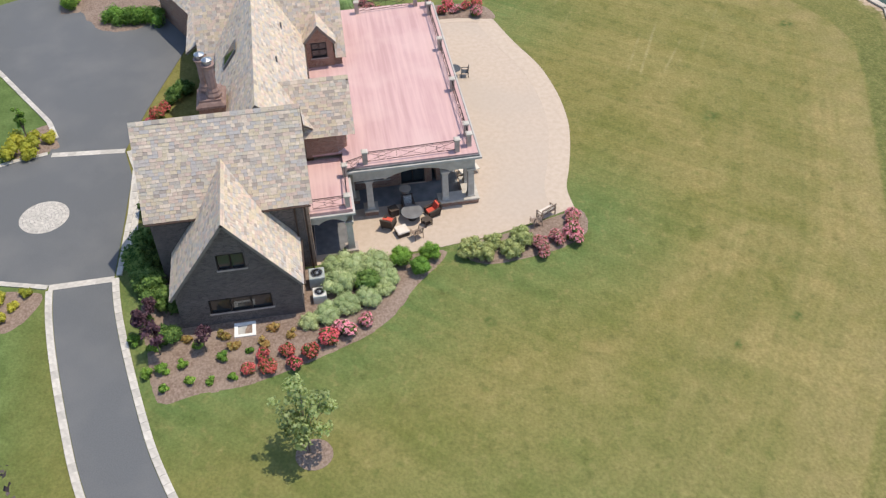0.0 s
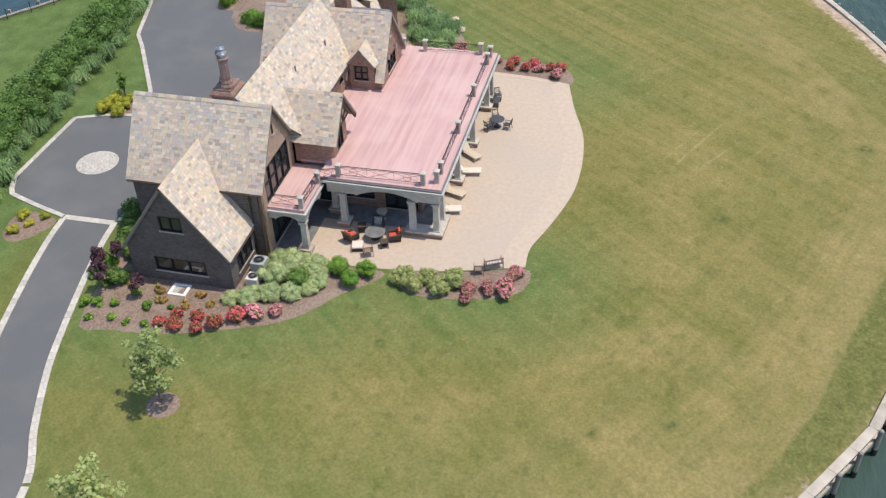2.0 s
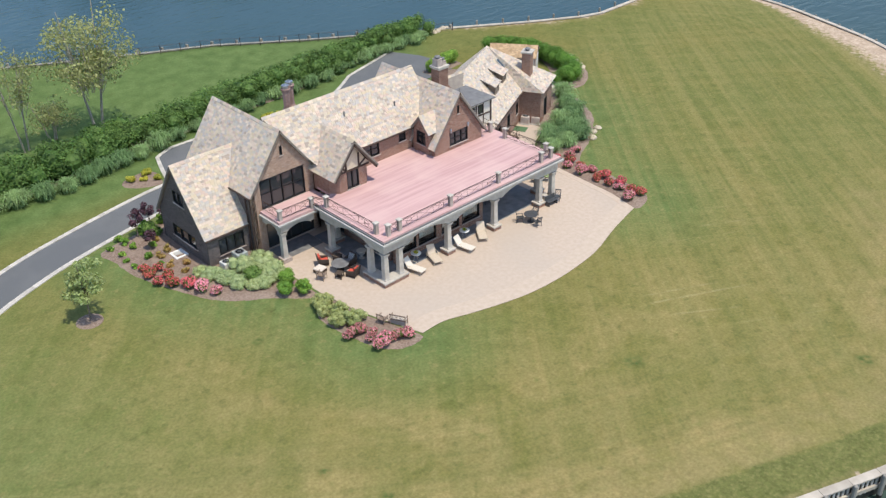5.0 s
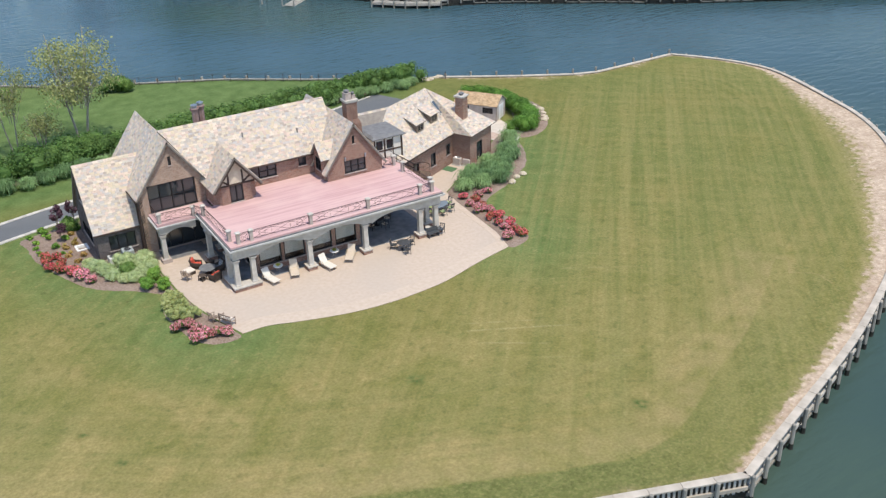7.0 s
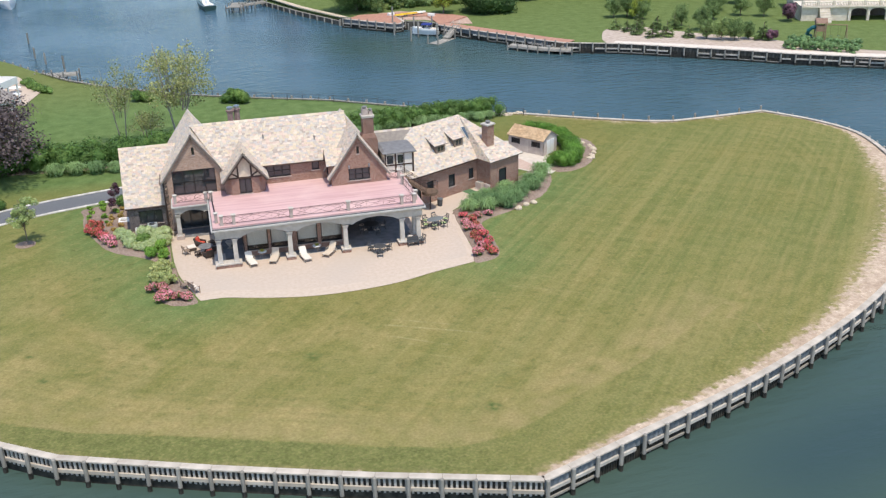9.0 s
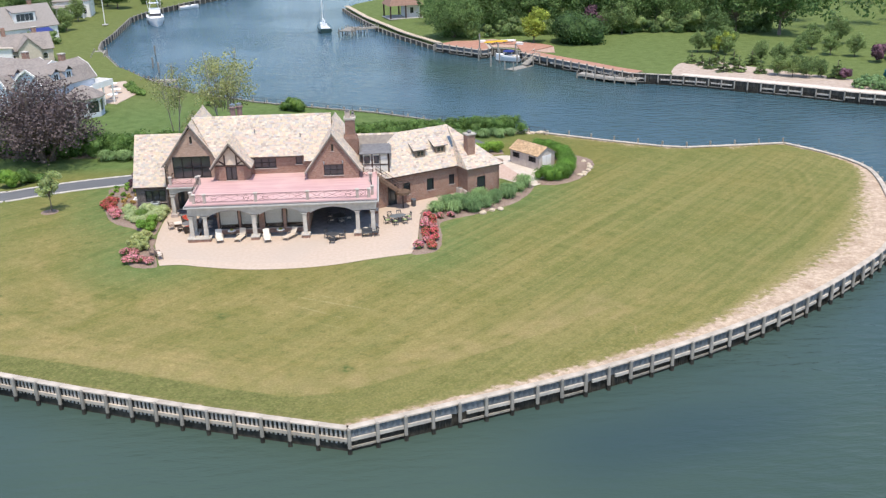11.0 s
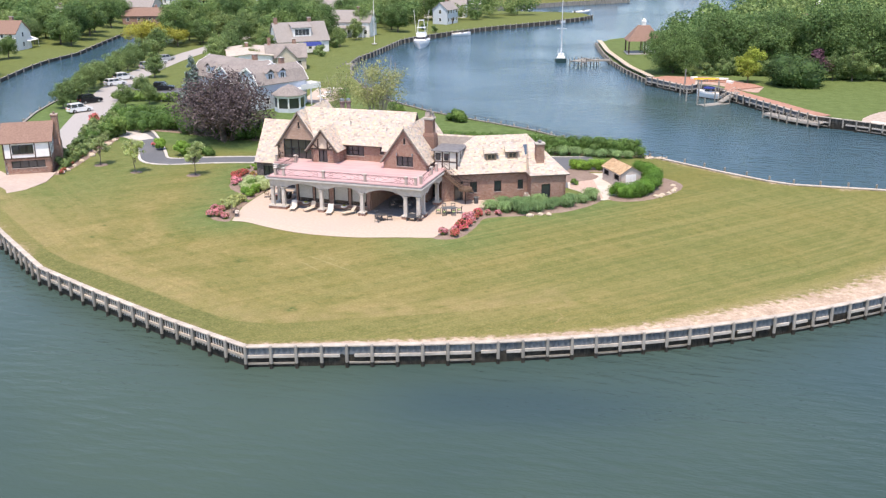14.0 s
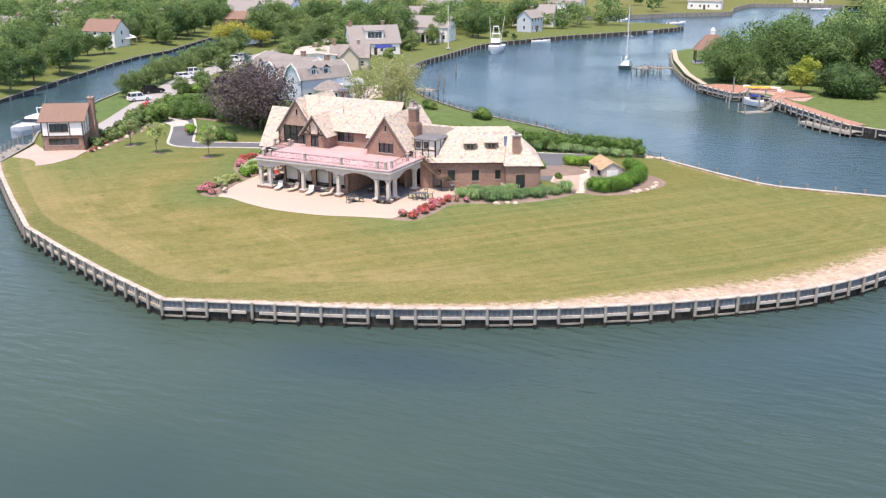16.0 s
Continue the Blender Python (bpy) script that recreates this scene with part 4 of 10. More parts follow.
ribbon("kerb_run", offset_line(DRIVE_MID[30:], 2.2), offset_line(DRIVE_MID[30:], 1.78), 0.05, 0.15, M_BLOCK, kerb_root)
ribbon("kerb_run", offset_line(DRIVE_MID[30:], -1.78), offset_line(DRIVE_MID[30:], -2.2), 0.05, 0.15, M_BLOCK, kerb_root)
for side in (1.99, -1.99):
    kerb_blocks(offset_line(DRIVE_MID[3:31], side))
for run in ([(-2.75, 27.7), (-1.95, 30.4), (-0.95, 33.2), (1.0, 34.1), (9.8, 34.1), (10.7, 32.0), (11.2, 29.5)], [(13.0, 29.1), (15.2, 29.9), (22.9, 34.7), (25.0, 36.2), (33.4, 38.8)],
            [(-2.5, 23.4), (1.6, 23.2), (7.5, 22.9), (10.4, 23.7)]):
    kerb_blocks(run, 0.8, 0.36)
kerb_blocks([(-2.75, 23.7), (-2.8, 27.6)], 0.6, 0.5, 0.016)
kerb_blocks([(10.5, 24.0), (11.0, 29.2)], 0.6, 0.5, 0.016)
medal = thing("paving_medallion", "round medallion of pale paving blocks set in asphalt", "paving", kind="structure")
for ring in range(8):
    n = max(1, ring * 9)
    for k in range(n):
        a0, a1 = 2 * math.pi * k / n, 2 * math.pi * (k + 0.94) / n
        r0, r1 = ring * 0.232 - 0.214 if ring else 0.0, ring * 0.232
        if ring == 0:
            continue
        poly = [((r0 if r0 > 0.02 else 0.02) * math.cos(a0), (r0 if r0 > 0.02 else 0.02) * math.sin(a0)), (r1 * math.cos(a0), r1 * math.sin(a0)), (r1 * math.cos(a1), r1 * math.sin(a1)),
                ((r0 if r0 > 0.02 else 0.02) * math.cos(a1), (r0 if r0 > 0.02 else 0.02) * math.sin(a1))]
        ob = part("paver", Geo().prism(poly, 0.0, 0.014), M_BLOCK, medal)
        ob.matrix_basis = pose(4.1, 28.8, 0)
patio = thing("patio", "broad pale tan concrete patio with a curved front", "patio", kind="structure")
slab("slab", PATIO, 0.0, 0.2, M_PATIO, patio)
front = smooth_line(PATIO_FRONT, 4)
ribbon("border", front, offset_line(front, 1.5), 0.006, 0.1, M_PATIO_EDGE, patio)
side_line = [(23.2, -5.4), (23.9, -2.5), (24.4, 4.8), (24.8, 7.7)]
ribbon("border", side_line, offset_line(side_line, 0.6), 0.012, 0.1, M_PATIO_EDGE, patio)
# dark slabs put the shade below terrace and balcony into the floor
slab("loggia_floor", [(0.9, 1.2), (19.3, 1.2), (19.3, 10.35), (0.9, 10.35)], 0.006, 0.1, mat("blue grey paving darkened for shade", (0.155, 0.170, 0.190), (0.23, 0.245, 0.265), 1.5, 0.7, 0.2, 20), patio, "dark blue grey floor under the terrace, shade painted in")
slab("loggia_floor", [(-3.0, 9.0), (0.88, 9.0), (0.88, 11.15), (-3.0, 11.15)], 0.006, 0.1, M_LEAD, patio)
walk_e = thing("walk", "pale concrete walk from the wing to the shed", "walk", kind="structure")
slab("slab", [(32.5, 28.4), (36.4, 29.0), (39.6, 28.4), (41.2, 25.0), (40.6, 18.6), (39.6, 15.9), (38.7, 15.2), (37.4, 15.7), (35.2, 18.6), (33.5, 19.8), (32.6, 24.0)], 0.012, 0.1, mat("pale walk concrete", (0.50, 0.44, 0.37), (0.57, 0.51, 0.44), 1.5, 0.85, 0.2, 25, c3=(0.44, 0.37, 0.31), c3scale=0.4), walk_e)
slab("brick_strip", [(32.9, 28.2), (34.9, 28.5), (38.7, 16.0), (37.6, 15.9), (35.4, 18.7), (33.7, 19.9), (32.9, 24.0)], 0.018, 0.1, mat("pinkish brick paving", (0.42, 0.30, 0.24), (0.50, 0.38, 0.315), 3.0, 0.9, 0.3, 20), walk_e, "pinkish brick strip along the wing")
path_n = thing("path", "pale paved strip between the court and the house", "path", kind="structure")
slab("slab", [(-1.7, 22.55), (10.8, 22.55), (10.8, 23.3), (-1.7, 23.3)], 0.014, 0.1, M_BLOCK, path_n)


def bed(name, outline, label, top=0.03):
    """A mulch bed with a slightly heaped, uneven top."""
    poly = ccw(outline)
    xs = np.array(poly)
    gx, gy = np.meshgrid(np.arange(xs[:, 0].min(), xs[:, 0].max(), 0.5), np.arange(xs[:, 1].min(), xs[:, 1].max(), 0.5))
    rng = np.random.default_rng(3)
    grid = np.c_[gx.ravel(), gy.ravel()] + rng.uniform(-0.15, 0.15, (gx.size, 2))

    def height(x, y):
        d = far_from(poly, x, y, True)
        return np.where(d < 0.01, -0.06, top + 0.05 * np.clip(d / 0.6, 0, 1) + 0.03 * np.sin(x * 3.1) * np.cos(y * 2.7) * (d > 0.1))

    v, f = sheet(poly, grid, height, 0.5)
    g = Geo()
    g.v, g.f = [tuple(p) for p in v], [tuple(q) for q in f]
    return tagged(part(name, g, M_MULCH, smooth=True), label, "flower bed", kind="structure")


bed("flower_bed", BED_W, "brown bark mulch bed round the gable end")
bed("flower_bed", BED_S, "brown bark mulch bed at the corner of the patio")
bed("flower_bed", BED_E, "brown bark mulch bed beside patio and wing")
bed("flower_bed", smooth_line([(11.8, 28.6), (13.0, 29.0), (15.0, 29.7), (14.2, 31.5), (11.6, 32.2), (10.9, 31.0)], 3, True), "mulch bed with yellow flowers by the court")
COURT_BED = smooth_line([(27.3, 26.2), (27.7, 24.0), (28.8, 22.4), (32.0, 22.4), (35.6, 24.4), (36.4, 27.4), (33.4, 29.8), (29.0, 28.3)], 3, True)
bed("flower_bed", COURT_BED, "tan bed with a round bush in the court")
bed("flower_bed", smooth_line([(39.0, 17.0), (40.6, 15.2), (43.6, 16.4), (46.2, 19.6), (48.0, 25.0), (45.5, 28.6), (41.0, 30.5), (38.0, 29.5), (42.0, 27.0), (43.6, 23.5)], 3, True), "mulch bed under the curved hedge")
bed("flower_bed", smooth_line([(-49.5, 36.4), (-40, 37.6), (-30, 36.2), (-14, 34.4), (-4.4, 34.6), (3.5, 36.0), (10.0, 36.2), (20.0, 37.0), (30.0, 39.0), (36.5, 39.4), (40.5, 39.6), (41.4, 41.4), (30.0, 41.2), (20.0, 40.2), (10.0, 39.6), (-12.0, 38.2), (-30.0, 40.6), (-49.0, 40.2)], 3, True), "mulch bed under the long hedge")

# ---------------- the house ----------------
def panel(outline, holes=(), thick=0.3):
    """A wall in the (s, z) plane with openings; outward is towards -t. Returns a Geo in (s, t, z)."""
    pts, edges = [], []
    loops = [ccw(list(outline))] + [[(a, c), (b, c), (b, d), (a, d)] for a, b, c, d in holes]
    for lp in loops:
        k = len(pts)
        pts += [Vector(p) for p in lp]
        edges += [(k + i, k + (i + 1) % len(lp)) for i in range(len(lp))]
    v, _, f, *_ = delaunay_2d_cdt(pts, edges, [], 1, 1e-6)
    keep = []
    for face in f:
        c = sum((v[i] for i in face), Vector((0, 0))) / len(face)
        if not any(a < c.x < b and lo < c.y < hi for a, b, lo, hi in holes):
            keep.append(face)
    g = Geo()
    n = len(v)
    g.v = [(p.x, 0.0, p.y) for p in v] + [(p.x, thick, p.y) for p in v]
    g.f = [tuple(q) for q in keep] + [tuple(n + i for i in reversed(q)) for q in keep]
    count = {}
    for q in keep:
        for a, b in zip(q, q[1:] + q[:1]):
            count[(a, b)] = True
    for a, b in count:
        if (b, a) not in count:
            g.f.append((b, a, n + a, n + b))
    return g


def face_to(x, y, ux, uy, z=0.0):
    """The pose of a wall that starts at (x, y) and runs along (ux, uy); its outside is on the right."""
    l = math.hypot(ux, uy)
    ux, uy = ux / l, uy / l
    return Matrix(((ux, -uy, 0, x), (uy, ux, 0, y), (0, 0, 1, z), (0, 0, 0, 1)))


def window(parent, m, s0, s1, z0, z1, cols=1, rows=1, frame=None, glass=None, name="window", depth=0.10, bar=0.045, sill=True):
    """A window in a wall: frame, mullions, panes set back, a sill. A part with its own pieces."""
    frame, glass = frame or M_FRAME, glass or M_GLASS
    g = Geo()
    e = 0.075
    for a, b, c, d in ((s0, s1, z0, z0 + e), (s0, s1, z1 - e, z1), (s0, s0 + e, z0 + e, z1 - e), (s1 - e, s1, z0 + e, z1 - e)):
        g.box(a, b, -0.015, depth + 0.06, c, d)
    w = part(name, g, frame, parent)
    w.matrix_basis = m
    for k in range(1, cols):
        s = s0 + (s1 - s0) * k / cols
        part("mullion", Geo().box(s - bar, s + bar, 0.0, depth + 0.04, z0 + e, z1 - e), frame, w)
    for k in range(1, rows):
        z = z0 + (z1 - z0) * k / rows
        part("glazing_bar", Geo().box(s0 + e, s1 - e, 0.03, depth + 0.02, z - 0.02, z + 0.02), frame, w)
    for k in range(cols):
        a, b = s0 + (s1 - s0) * k / cols, s0 + (s1 - s0) * (k + 1) / cols
        part("pane", Geo().box(a + 0.03, b - 0.03, depth, depth + 0.012, z0 + 0.04, z1 - 0.04), glass, w)
    if sill:
        part("sill", Geo().box(s0 - 0.08, s1 + 0.08, -0.07, 0.05, z0 - 0.09, z0 - 0.003), M_STONE2, w)
    return w


def wall(parent, m, outline, wins=(), thick=0.3, material=None, name="wall", label=""):
    """A wall with its windows: each (s0, s1, z0, z1, columns, rows)."""
    ob = part(name, panel(outline, [w[:4] for w in wins], thick), material or M_BRICK, parent, label)
    ob.matrix_basis = m
    for w in wins:
        window(ob, Matrix.Identity(4), *w)
    return ob


def tile_rows(poly, expo=0.205, wide=(0.20, 0.42), lift=0.03, seed=1):
    """Slate courses on a roof face; poly is a list of 3D points, the first two of them along the eave. Returns lists of pieces' corners."""
    rnd = random.Random(seed)
    p = [Vector(q) for q in poly]
    u = (p[1] - p[0]).normalized()
    nrm = None
    for k in range(2, len(p)):
        c = u.cross(p[k] - p[0])
        if c.length > 1e-3:
            nrm = c.normalized()
            break
    if nrm.z < 0:
        nrm = -nrm
    w = nrm.cross(u)
    if w.z < 0:
        w = -w
    q = [((a - p[0]).dot(u), (a - p[0]).dot(w)) for a in p]
    top = max(b for _, b in q)

    def span(y):
        xs = []
        for (x0, y0), (x1, y1) in zip(q, q[1:] + q[:1]):
            if (y0 <= y < y1) or (y1 <= y < y0):
                xs.append(x0 + (x1 - x0) * (y - y0) / (y1 - y0))
        return (min(xs), max(xs)) if len(xs) >= 2 else None

    out = []
    y = 0.0
    while y < top - 0.05:
        y1 = min(y + expo, top)
        lo, hi = span(y + 0.004), span(y1 - 0.004)
        if lo and hi:
            a, b = min(lo[0], hi[0]), max(lo[1], hi[1])
            x = a - rnd.random() * 0.3
            while x < b:
                x1 = x + rnd.uniform(*wide)
                if b - x1 < 0.12:
                    x1 = b
                e = 0.006
                bl, br = max(x + e, lo[0]), min(x1 - e, lo[1])
                tl, tr = max(x + e, hi[0]), min(x1 - e, hi[1])
                if br - bl > 0.02 or tr - tl > 0.02:
                    bl, br = (bl, br) if br > bl else ((bl + br) / 2,) * 2
                    tl, tr = (tl, tr) if tr > tl else ((tl + tr) / 2,) * 2
                    h = lift * rnd.uniform(0.7, 1.35)
                    drop = rnd.uniform(-0.012, 0.012)
                    P = lambda s, t, z: p[0] + u * s + w * t + nrm * z
                    yy, yt = y + drop, y1 + 0.04
                    out.append([P(bl, yy, 0.0), P(br, yy, 0.0), P(br, yy, h), P(bl, yy, h), P(tr, yt, 0.012), P(tl, yt, 0.012), P(tr, yt, 0.0), P(tl, yt, 0.0)])
                x = x1
        y = y1
    return out


TILE_FACES = [(3, 2, 4, 5), (0, 1, 2, 3), (1, 6, 4, 2), (0, 3, 5, 7)]
slate_pieces = []


def roof_face(parent, poly, name="roof", thick=0.14, seed=1, pieces=0, material=None, expo=0.205, tiles=True, label="", wide=(0.20, 0.42)):
    """One roof slope: a board of some thickness and its slate courses."""
    p = [Vector(q) for q in poly]
    n = (p[1] - p[0]).cross(p[2] - p[1]).normalized()
    if n.z < 0:
        n = -n
    if (p[1] - p[0]).cross(p[2] - p[1]).z < 0:
        ring = p[::-1]
    else:
        ring = p
    k = len(ring)
    g = Geo().add([q - n * thick for q in ring] + ring, [tuple(range(k))[::-1], tuple(range(k, 2 * k))] + [(i, (i + 1) % k, k + (i + 1) % k, k + i) for i in range(k)])
    base = part(name, g, M_SLATE_BASE if tiles else material, parent, label)
    if not tiles:
        return base
    rows = tile_rows(poly, expo, seed=seed, wide=wide)
    if pieces:
        slate_pieces.append((base, rows[:pieces], material or M_SLATE))
        rows = rows[pieces:]
    if rows:
        t = Geo()
        for r in rows:
            t.add(r, TILE_FACES)
        tagged(part("slating", t, material or M_SLATE, base), kind="stuff")
    return base


def verge(parent, a, b, size=0.07, deep=0.16, material=None, name="bargeboard"):
    """A board along a sloping roof edge."""
    a, b = Vector(a), Vector(b)
    d = (b - a).normalized()
    side = Vector((d.y, -d.x, 0))
    side = side.normalized() if side.length > 0.01 else Vector((0, 1, 0))
    up = side.cross(d).normalized()
    if up.z < 0:
        up = -up
    g = Geo()
    h = size / 2
    g.loft([[q + side * s + up * t for s, t in ((-h, -deep), (h, -deep), (h, 0.0), (-h, 0.0))] for q in (a, b)])
    return part(name, g, material or M_SLATE_BASE, parent)


def ridge_cap(parent, a, b):
    a, b = Vector(a), Vector(b)
    d = (b - a).normalized()
    side = Vector((d.y, -d.x, 0)).normalized()
    n = max(1, round((b - a).length / 0.45))
    root = part("ridge", Geo().tube([a - Vector((0, 0, 0.06)), b - Vector((0, 0, 0.06))], 0.05, 5), M_SLATE_BASE, parent)
    for k in range(n):
        g = Geo()
        p, q = a + (b - a) * (k / n), a + (b - a) * ((k + 0.97) / n)
        for s in (1, -1):
            e = side * s * 0.16 + Vector((0, 0, -0.19))
            g.add([p + Vector((0, 0, 0.05)), q + Vector((0, 0, 0.05)), q + e + Vector((0, 0, 0.05)), p + e + Vector((0, 0, 0.05)), p + e, q + e], [(0, 1, 2, 3), (3, 2, 5, 4)])
        part("ridge_slate", g, M_SLATE, root)
    return root


def gutter(parent, pts, name="gutter"):
    return part(name, Geo().tube(pts, 0.06, 6), M_TIMBER, parent)


house = thing("house", "large brick manor house with steep mixed-slate roofs and gables", "house")
# --- west gable N (ridge along x)
NY, NZ, NE = 15.75, 7.8, 2.6
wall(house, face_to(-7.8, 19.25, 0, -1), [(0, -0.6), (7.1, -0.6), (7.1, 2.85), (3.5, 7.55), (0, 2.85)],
     [(1.75, 5.35, 0.95, 2.05, 3, 1), (2.75, 4.3, 4.3, 5.45, 2, 1)], label="dark grey-brown brick gable wall, greyed with shade", material=M_BRICK_GREY_SHADE)
wall(house, face_to(-7.5, 12.15, 1, 0), [(0, -0.6), (3.6, -0.6), (3.6, 2.8), (0, 2.8)], [(0.7, 3.0, 0.75, 2.15, 3, 1)], material=M_BRICK_GREY_SHADE)
wall(house, face_to(-3.9, 19.25, -1, 0), [(0, -0.6), (3.6, -0.6), (3.6, 2.8), (0, 2.8)], material=M_BRICK_GREY_SHADE)
roof_face(house, [(-8.05, 11.95, NE), (-4.0, 11.95, NE), (-0.6, NY, NZ), (-8.05, NY, NZ)], seed=11, pieces=300, label="slate roof slope over the west gable")
roof_face(house, [(-4.0, 19.55, NE), (-8.05, 19.55, NE), (-8.05, NY, NZ), (-0.6, NY, NZ)], seed=12)
verge(house, (-7.98, 11.95, NE - 0.02), (-7.98, NY, NZ - 0.02))
verge(house, (-7.98, 19.55, NE - 0.02), (-7.98, NY, NZ - 0.02))
ridge_cap(house, (-8.05, NY, NZ), (-2.2, NY, NZ))
gutter(house, [(-8.0, 11.88, NE - 0.06), (-4.2, 11.88, NE - 0.06)])
# --- block A (ridge along y)
AX, AZ, AE = -0.8, 9.95, 5.25
# west wall takes the shade-greyed brick, the front keeps its tan
wall(house, face_to(-3.9, 20.35, 0, -1), [(0, -0.6), (9.15, -0.6), (9.15, 5.45), (0, 5.45)], material=M_BRICK_GREY_SHADE)
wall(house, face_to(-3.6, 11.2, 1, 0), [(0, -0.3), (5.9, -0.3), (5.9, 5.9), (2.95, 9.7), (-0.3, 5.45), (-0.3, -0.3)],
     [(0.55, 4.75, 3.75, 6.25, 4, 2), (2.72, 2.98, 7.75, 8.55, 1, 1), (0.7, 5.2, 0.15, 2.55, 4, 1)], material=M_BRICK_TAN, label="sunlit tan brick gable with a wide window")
wall(house, face_to(2.3, 11.2, 0, 1), [(0, -0.3), (9.15, -0.3), (9.15, 5.45), (0, 5.45)])
wall(house, face_to(2.0, 20.35, -1, 0), [(0, -0.6), (5.6, -0.6), (5.6, 5.45), (2.8, 9.5), (0, 5.45)])
roof_face(house, [(-4.2, 20.6, AE), (-4.2, 10.9, AE), (AX, 10.9, AZ), (AX, 20.6, AZ)], seed=21, label="slate roof slope over the west block")
roof_face(house, [(2.6, 10.9, AE), (2.6, 20.6, AE), (AX, 20.6, AZ), (AX, 10.9, AZ)], seed=22)
for s in (-4.2, 2.6):
    verge(house, (s, 10.97, AE - 0.02), (AX, 10.97, AZ - 0.02))
    verge(house, (s, 20.53, AE - 0.02), (AX, 20.53, AZ - 0.02))
ridge_cap(house, (AX, 10.9, AZ), (AX, 20.6, AZ))
gutter(house, [(-4.27, 20.5, AE - 0.06), (-4.27, 11.0, AE - 0.06)])
for px, py in ((-4.02, 11.4), (-4.02, 12.0)):
    part("downpipe", Geo().tube([(px, py, 5.1), (px, py, -0.2)], 0.06, 8), M_TIMBER, house)
# --- main range (ridge along x)
MY, MZ, ME = 13.4, 10.2, 6.15
wall(house, face_to(2.6, 10.65, 1, 0), [(0, 0), (9.7, 0), (9.7, 6.25), (0, 6.25)], [(3.55, 6.0, 4.75, 6.0, 3, 2), (8.2, 8.95, 5.1, 6.05, 1, 1)])
wall(house, face_to(12.3, 16.2, -1, 0), [(0, -0.3), (10, -0.3), (10, 6.2), (0, 6.2)])
roof_face(house, [(1.9, 10.35, ME), (14.9, 10.35, ME), (14.9, MY, MZ), (-0.8, MY, MZ)], seed=31, label="broad pale slate roof slope of the main range")
roof_face(house, [(14.9, 16.45, ME), (-0.8, 16.45, ME), (-0.8, MY, MZ), (14.9, MY, MZ)], seed=32)
ridge_cap(house, (-0.8, MY, MZ), (14.0, MY, MZ))
gutter(house, [(5.5, 10.28, ME - 0.06), (12.2, 10.28, ME - 0.06)])
for vx, vy in ((11.4, 11.7), (6.3, 12.1)):
    part("vent_pipe", Geo().tube([(vx, vy, MZ - (MY - vy) * 1.328), (vx, vy, MZ - (MY - vy) * 1.328 + 0.45)], 0.06, 8), M_LEAD, house)
# --- gable C
CX, CZ, CE = 15.15, 9.25, 4.85
wall(house, face_to(12.35, 7.8, 1, 0), [(0, 3.9), (5.6, 3.9), (5.6, 5.15), (2.8, 9.0), (0, 5.15)], [(1.75, 3.9, 4.5, 5.72, 3, 2), (2.68, 2.92, 7.25, 8.0, 1, 1)],
     label="red brick gable above the terrace")
wall(house, face_to(12.35, 10.65, 0, -1), [(0, 3.9), (2.55, 3.9), (2.55, 5.1), (0, 5.1)])
wall(house, face_to(17.95, 8.1, 0, 1), [(0, -0.3), (9.4, -0.3), (9.4, 5.1), (0, 5.1)])
wall(house, face_to(17.65, 17.5, -1, 0), [(0, -0.3), (5.6, -0.3), (5.6, 5.1), (2.5, 9.0), (0, 5.1)])
wall(house, face_to(12.05, 17.5, 0, -1), [(0, -0.3), (1.0, -0.3), (1.0, 5.1), (0, 5.1)])
cw = lambda x: CE + (x - 11.95) * (CZ - CE) / (CX - 11.95)
for y0, y1, x0, sd in ((7.5, 8.25, 11.95, 41), (10.45, 17.75, 11.95, 43), (8.25, 10.45, 12.86, 44)):
    roof_face(house, [(x0, y1, cw(x0)), (x0, y0, cw(x0)), (CX, y0, CZ), (CX, y1, CZ)], seed=sd, label="slate roof slope over the terrace gable")
roof_face(house, [(18.35, 7.5, CE), (18.35, 17.75, CE), (CX, 17.75, CZ), (CX, 7.5, CZ)], seed=42)
for s in (11.95, 18.35):
    verge(house, (s, 7.57, CE - 0.02), (CX, 7.57, CZ - 0.02))
    verge(house, (s, 17.68, CE - 0.02), (CX, 17.68, CZ - 0.02))
ridge_cap(house, (CX, 7.5, CZ), (CX, 17.75, CZ))
for lx in (14.15, 16.2):
    part("wall_lantern", Geo().turned([(0.02, 0), (0.09, 0.05), (0.11, 0.3), (0.03, 0.42)], 6, (lx, 7.68, 5.75)), M_METAL, house, "small grey wall lantern")
part("finial", Geo().turned([(0.05, 0), (0.02, 0.2), (0.04, 0.3), (0.0, 0.45)], 6, (CX, 7.6, CZ)), M_LEAD, house)
# --- wall dormer on the west side of gable C
wall(house, face_to(12.2, 10.3, 0, -1), [(0, 4.0), (1.95, 4.0), (1.95, 6.2), (0.98, 7.35), (0, 6.2)], [(0.4, 1.5, 4.85, 6.05, 2, 2)], label="brick wall dormer with a dark window")
wall(house, face_to(12.5, 8.35, 1, 0), [(0, 4.0), (0.9, 4.0), (0.9, 6.15), (0, 6.15)], thick=0.2)
wall(house, face_to(13.4, 10.3, -1, 0), [(0, 4.0), (0.9, 4.0), (0.9, 6.15), (0, 6.15)], thick=0.2)
roof_face(house, [(11.95, 8.12, 6.1), (13.3, 8.12, 6.1), (14.0, 9.32, 7.52), (11.95, 9.32, 7.52)], seed=51, thick=0.1)
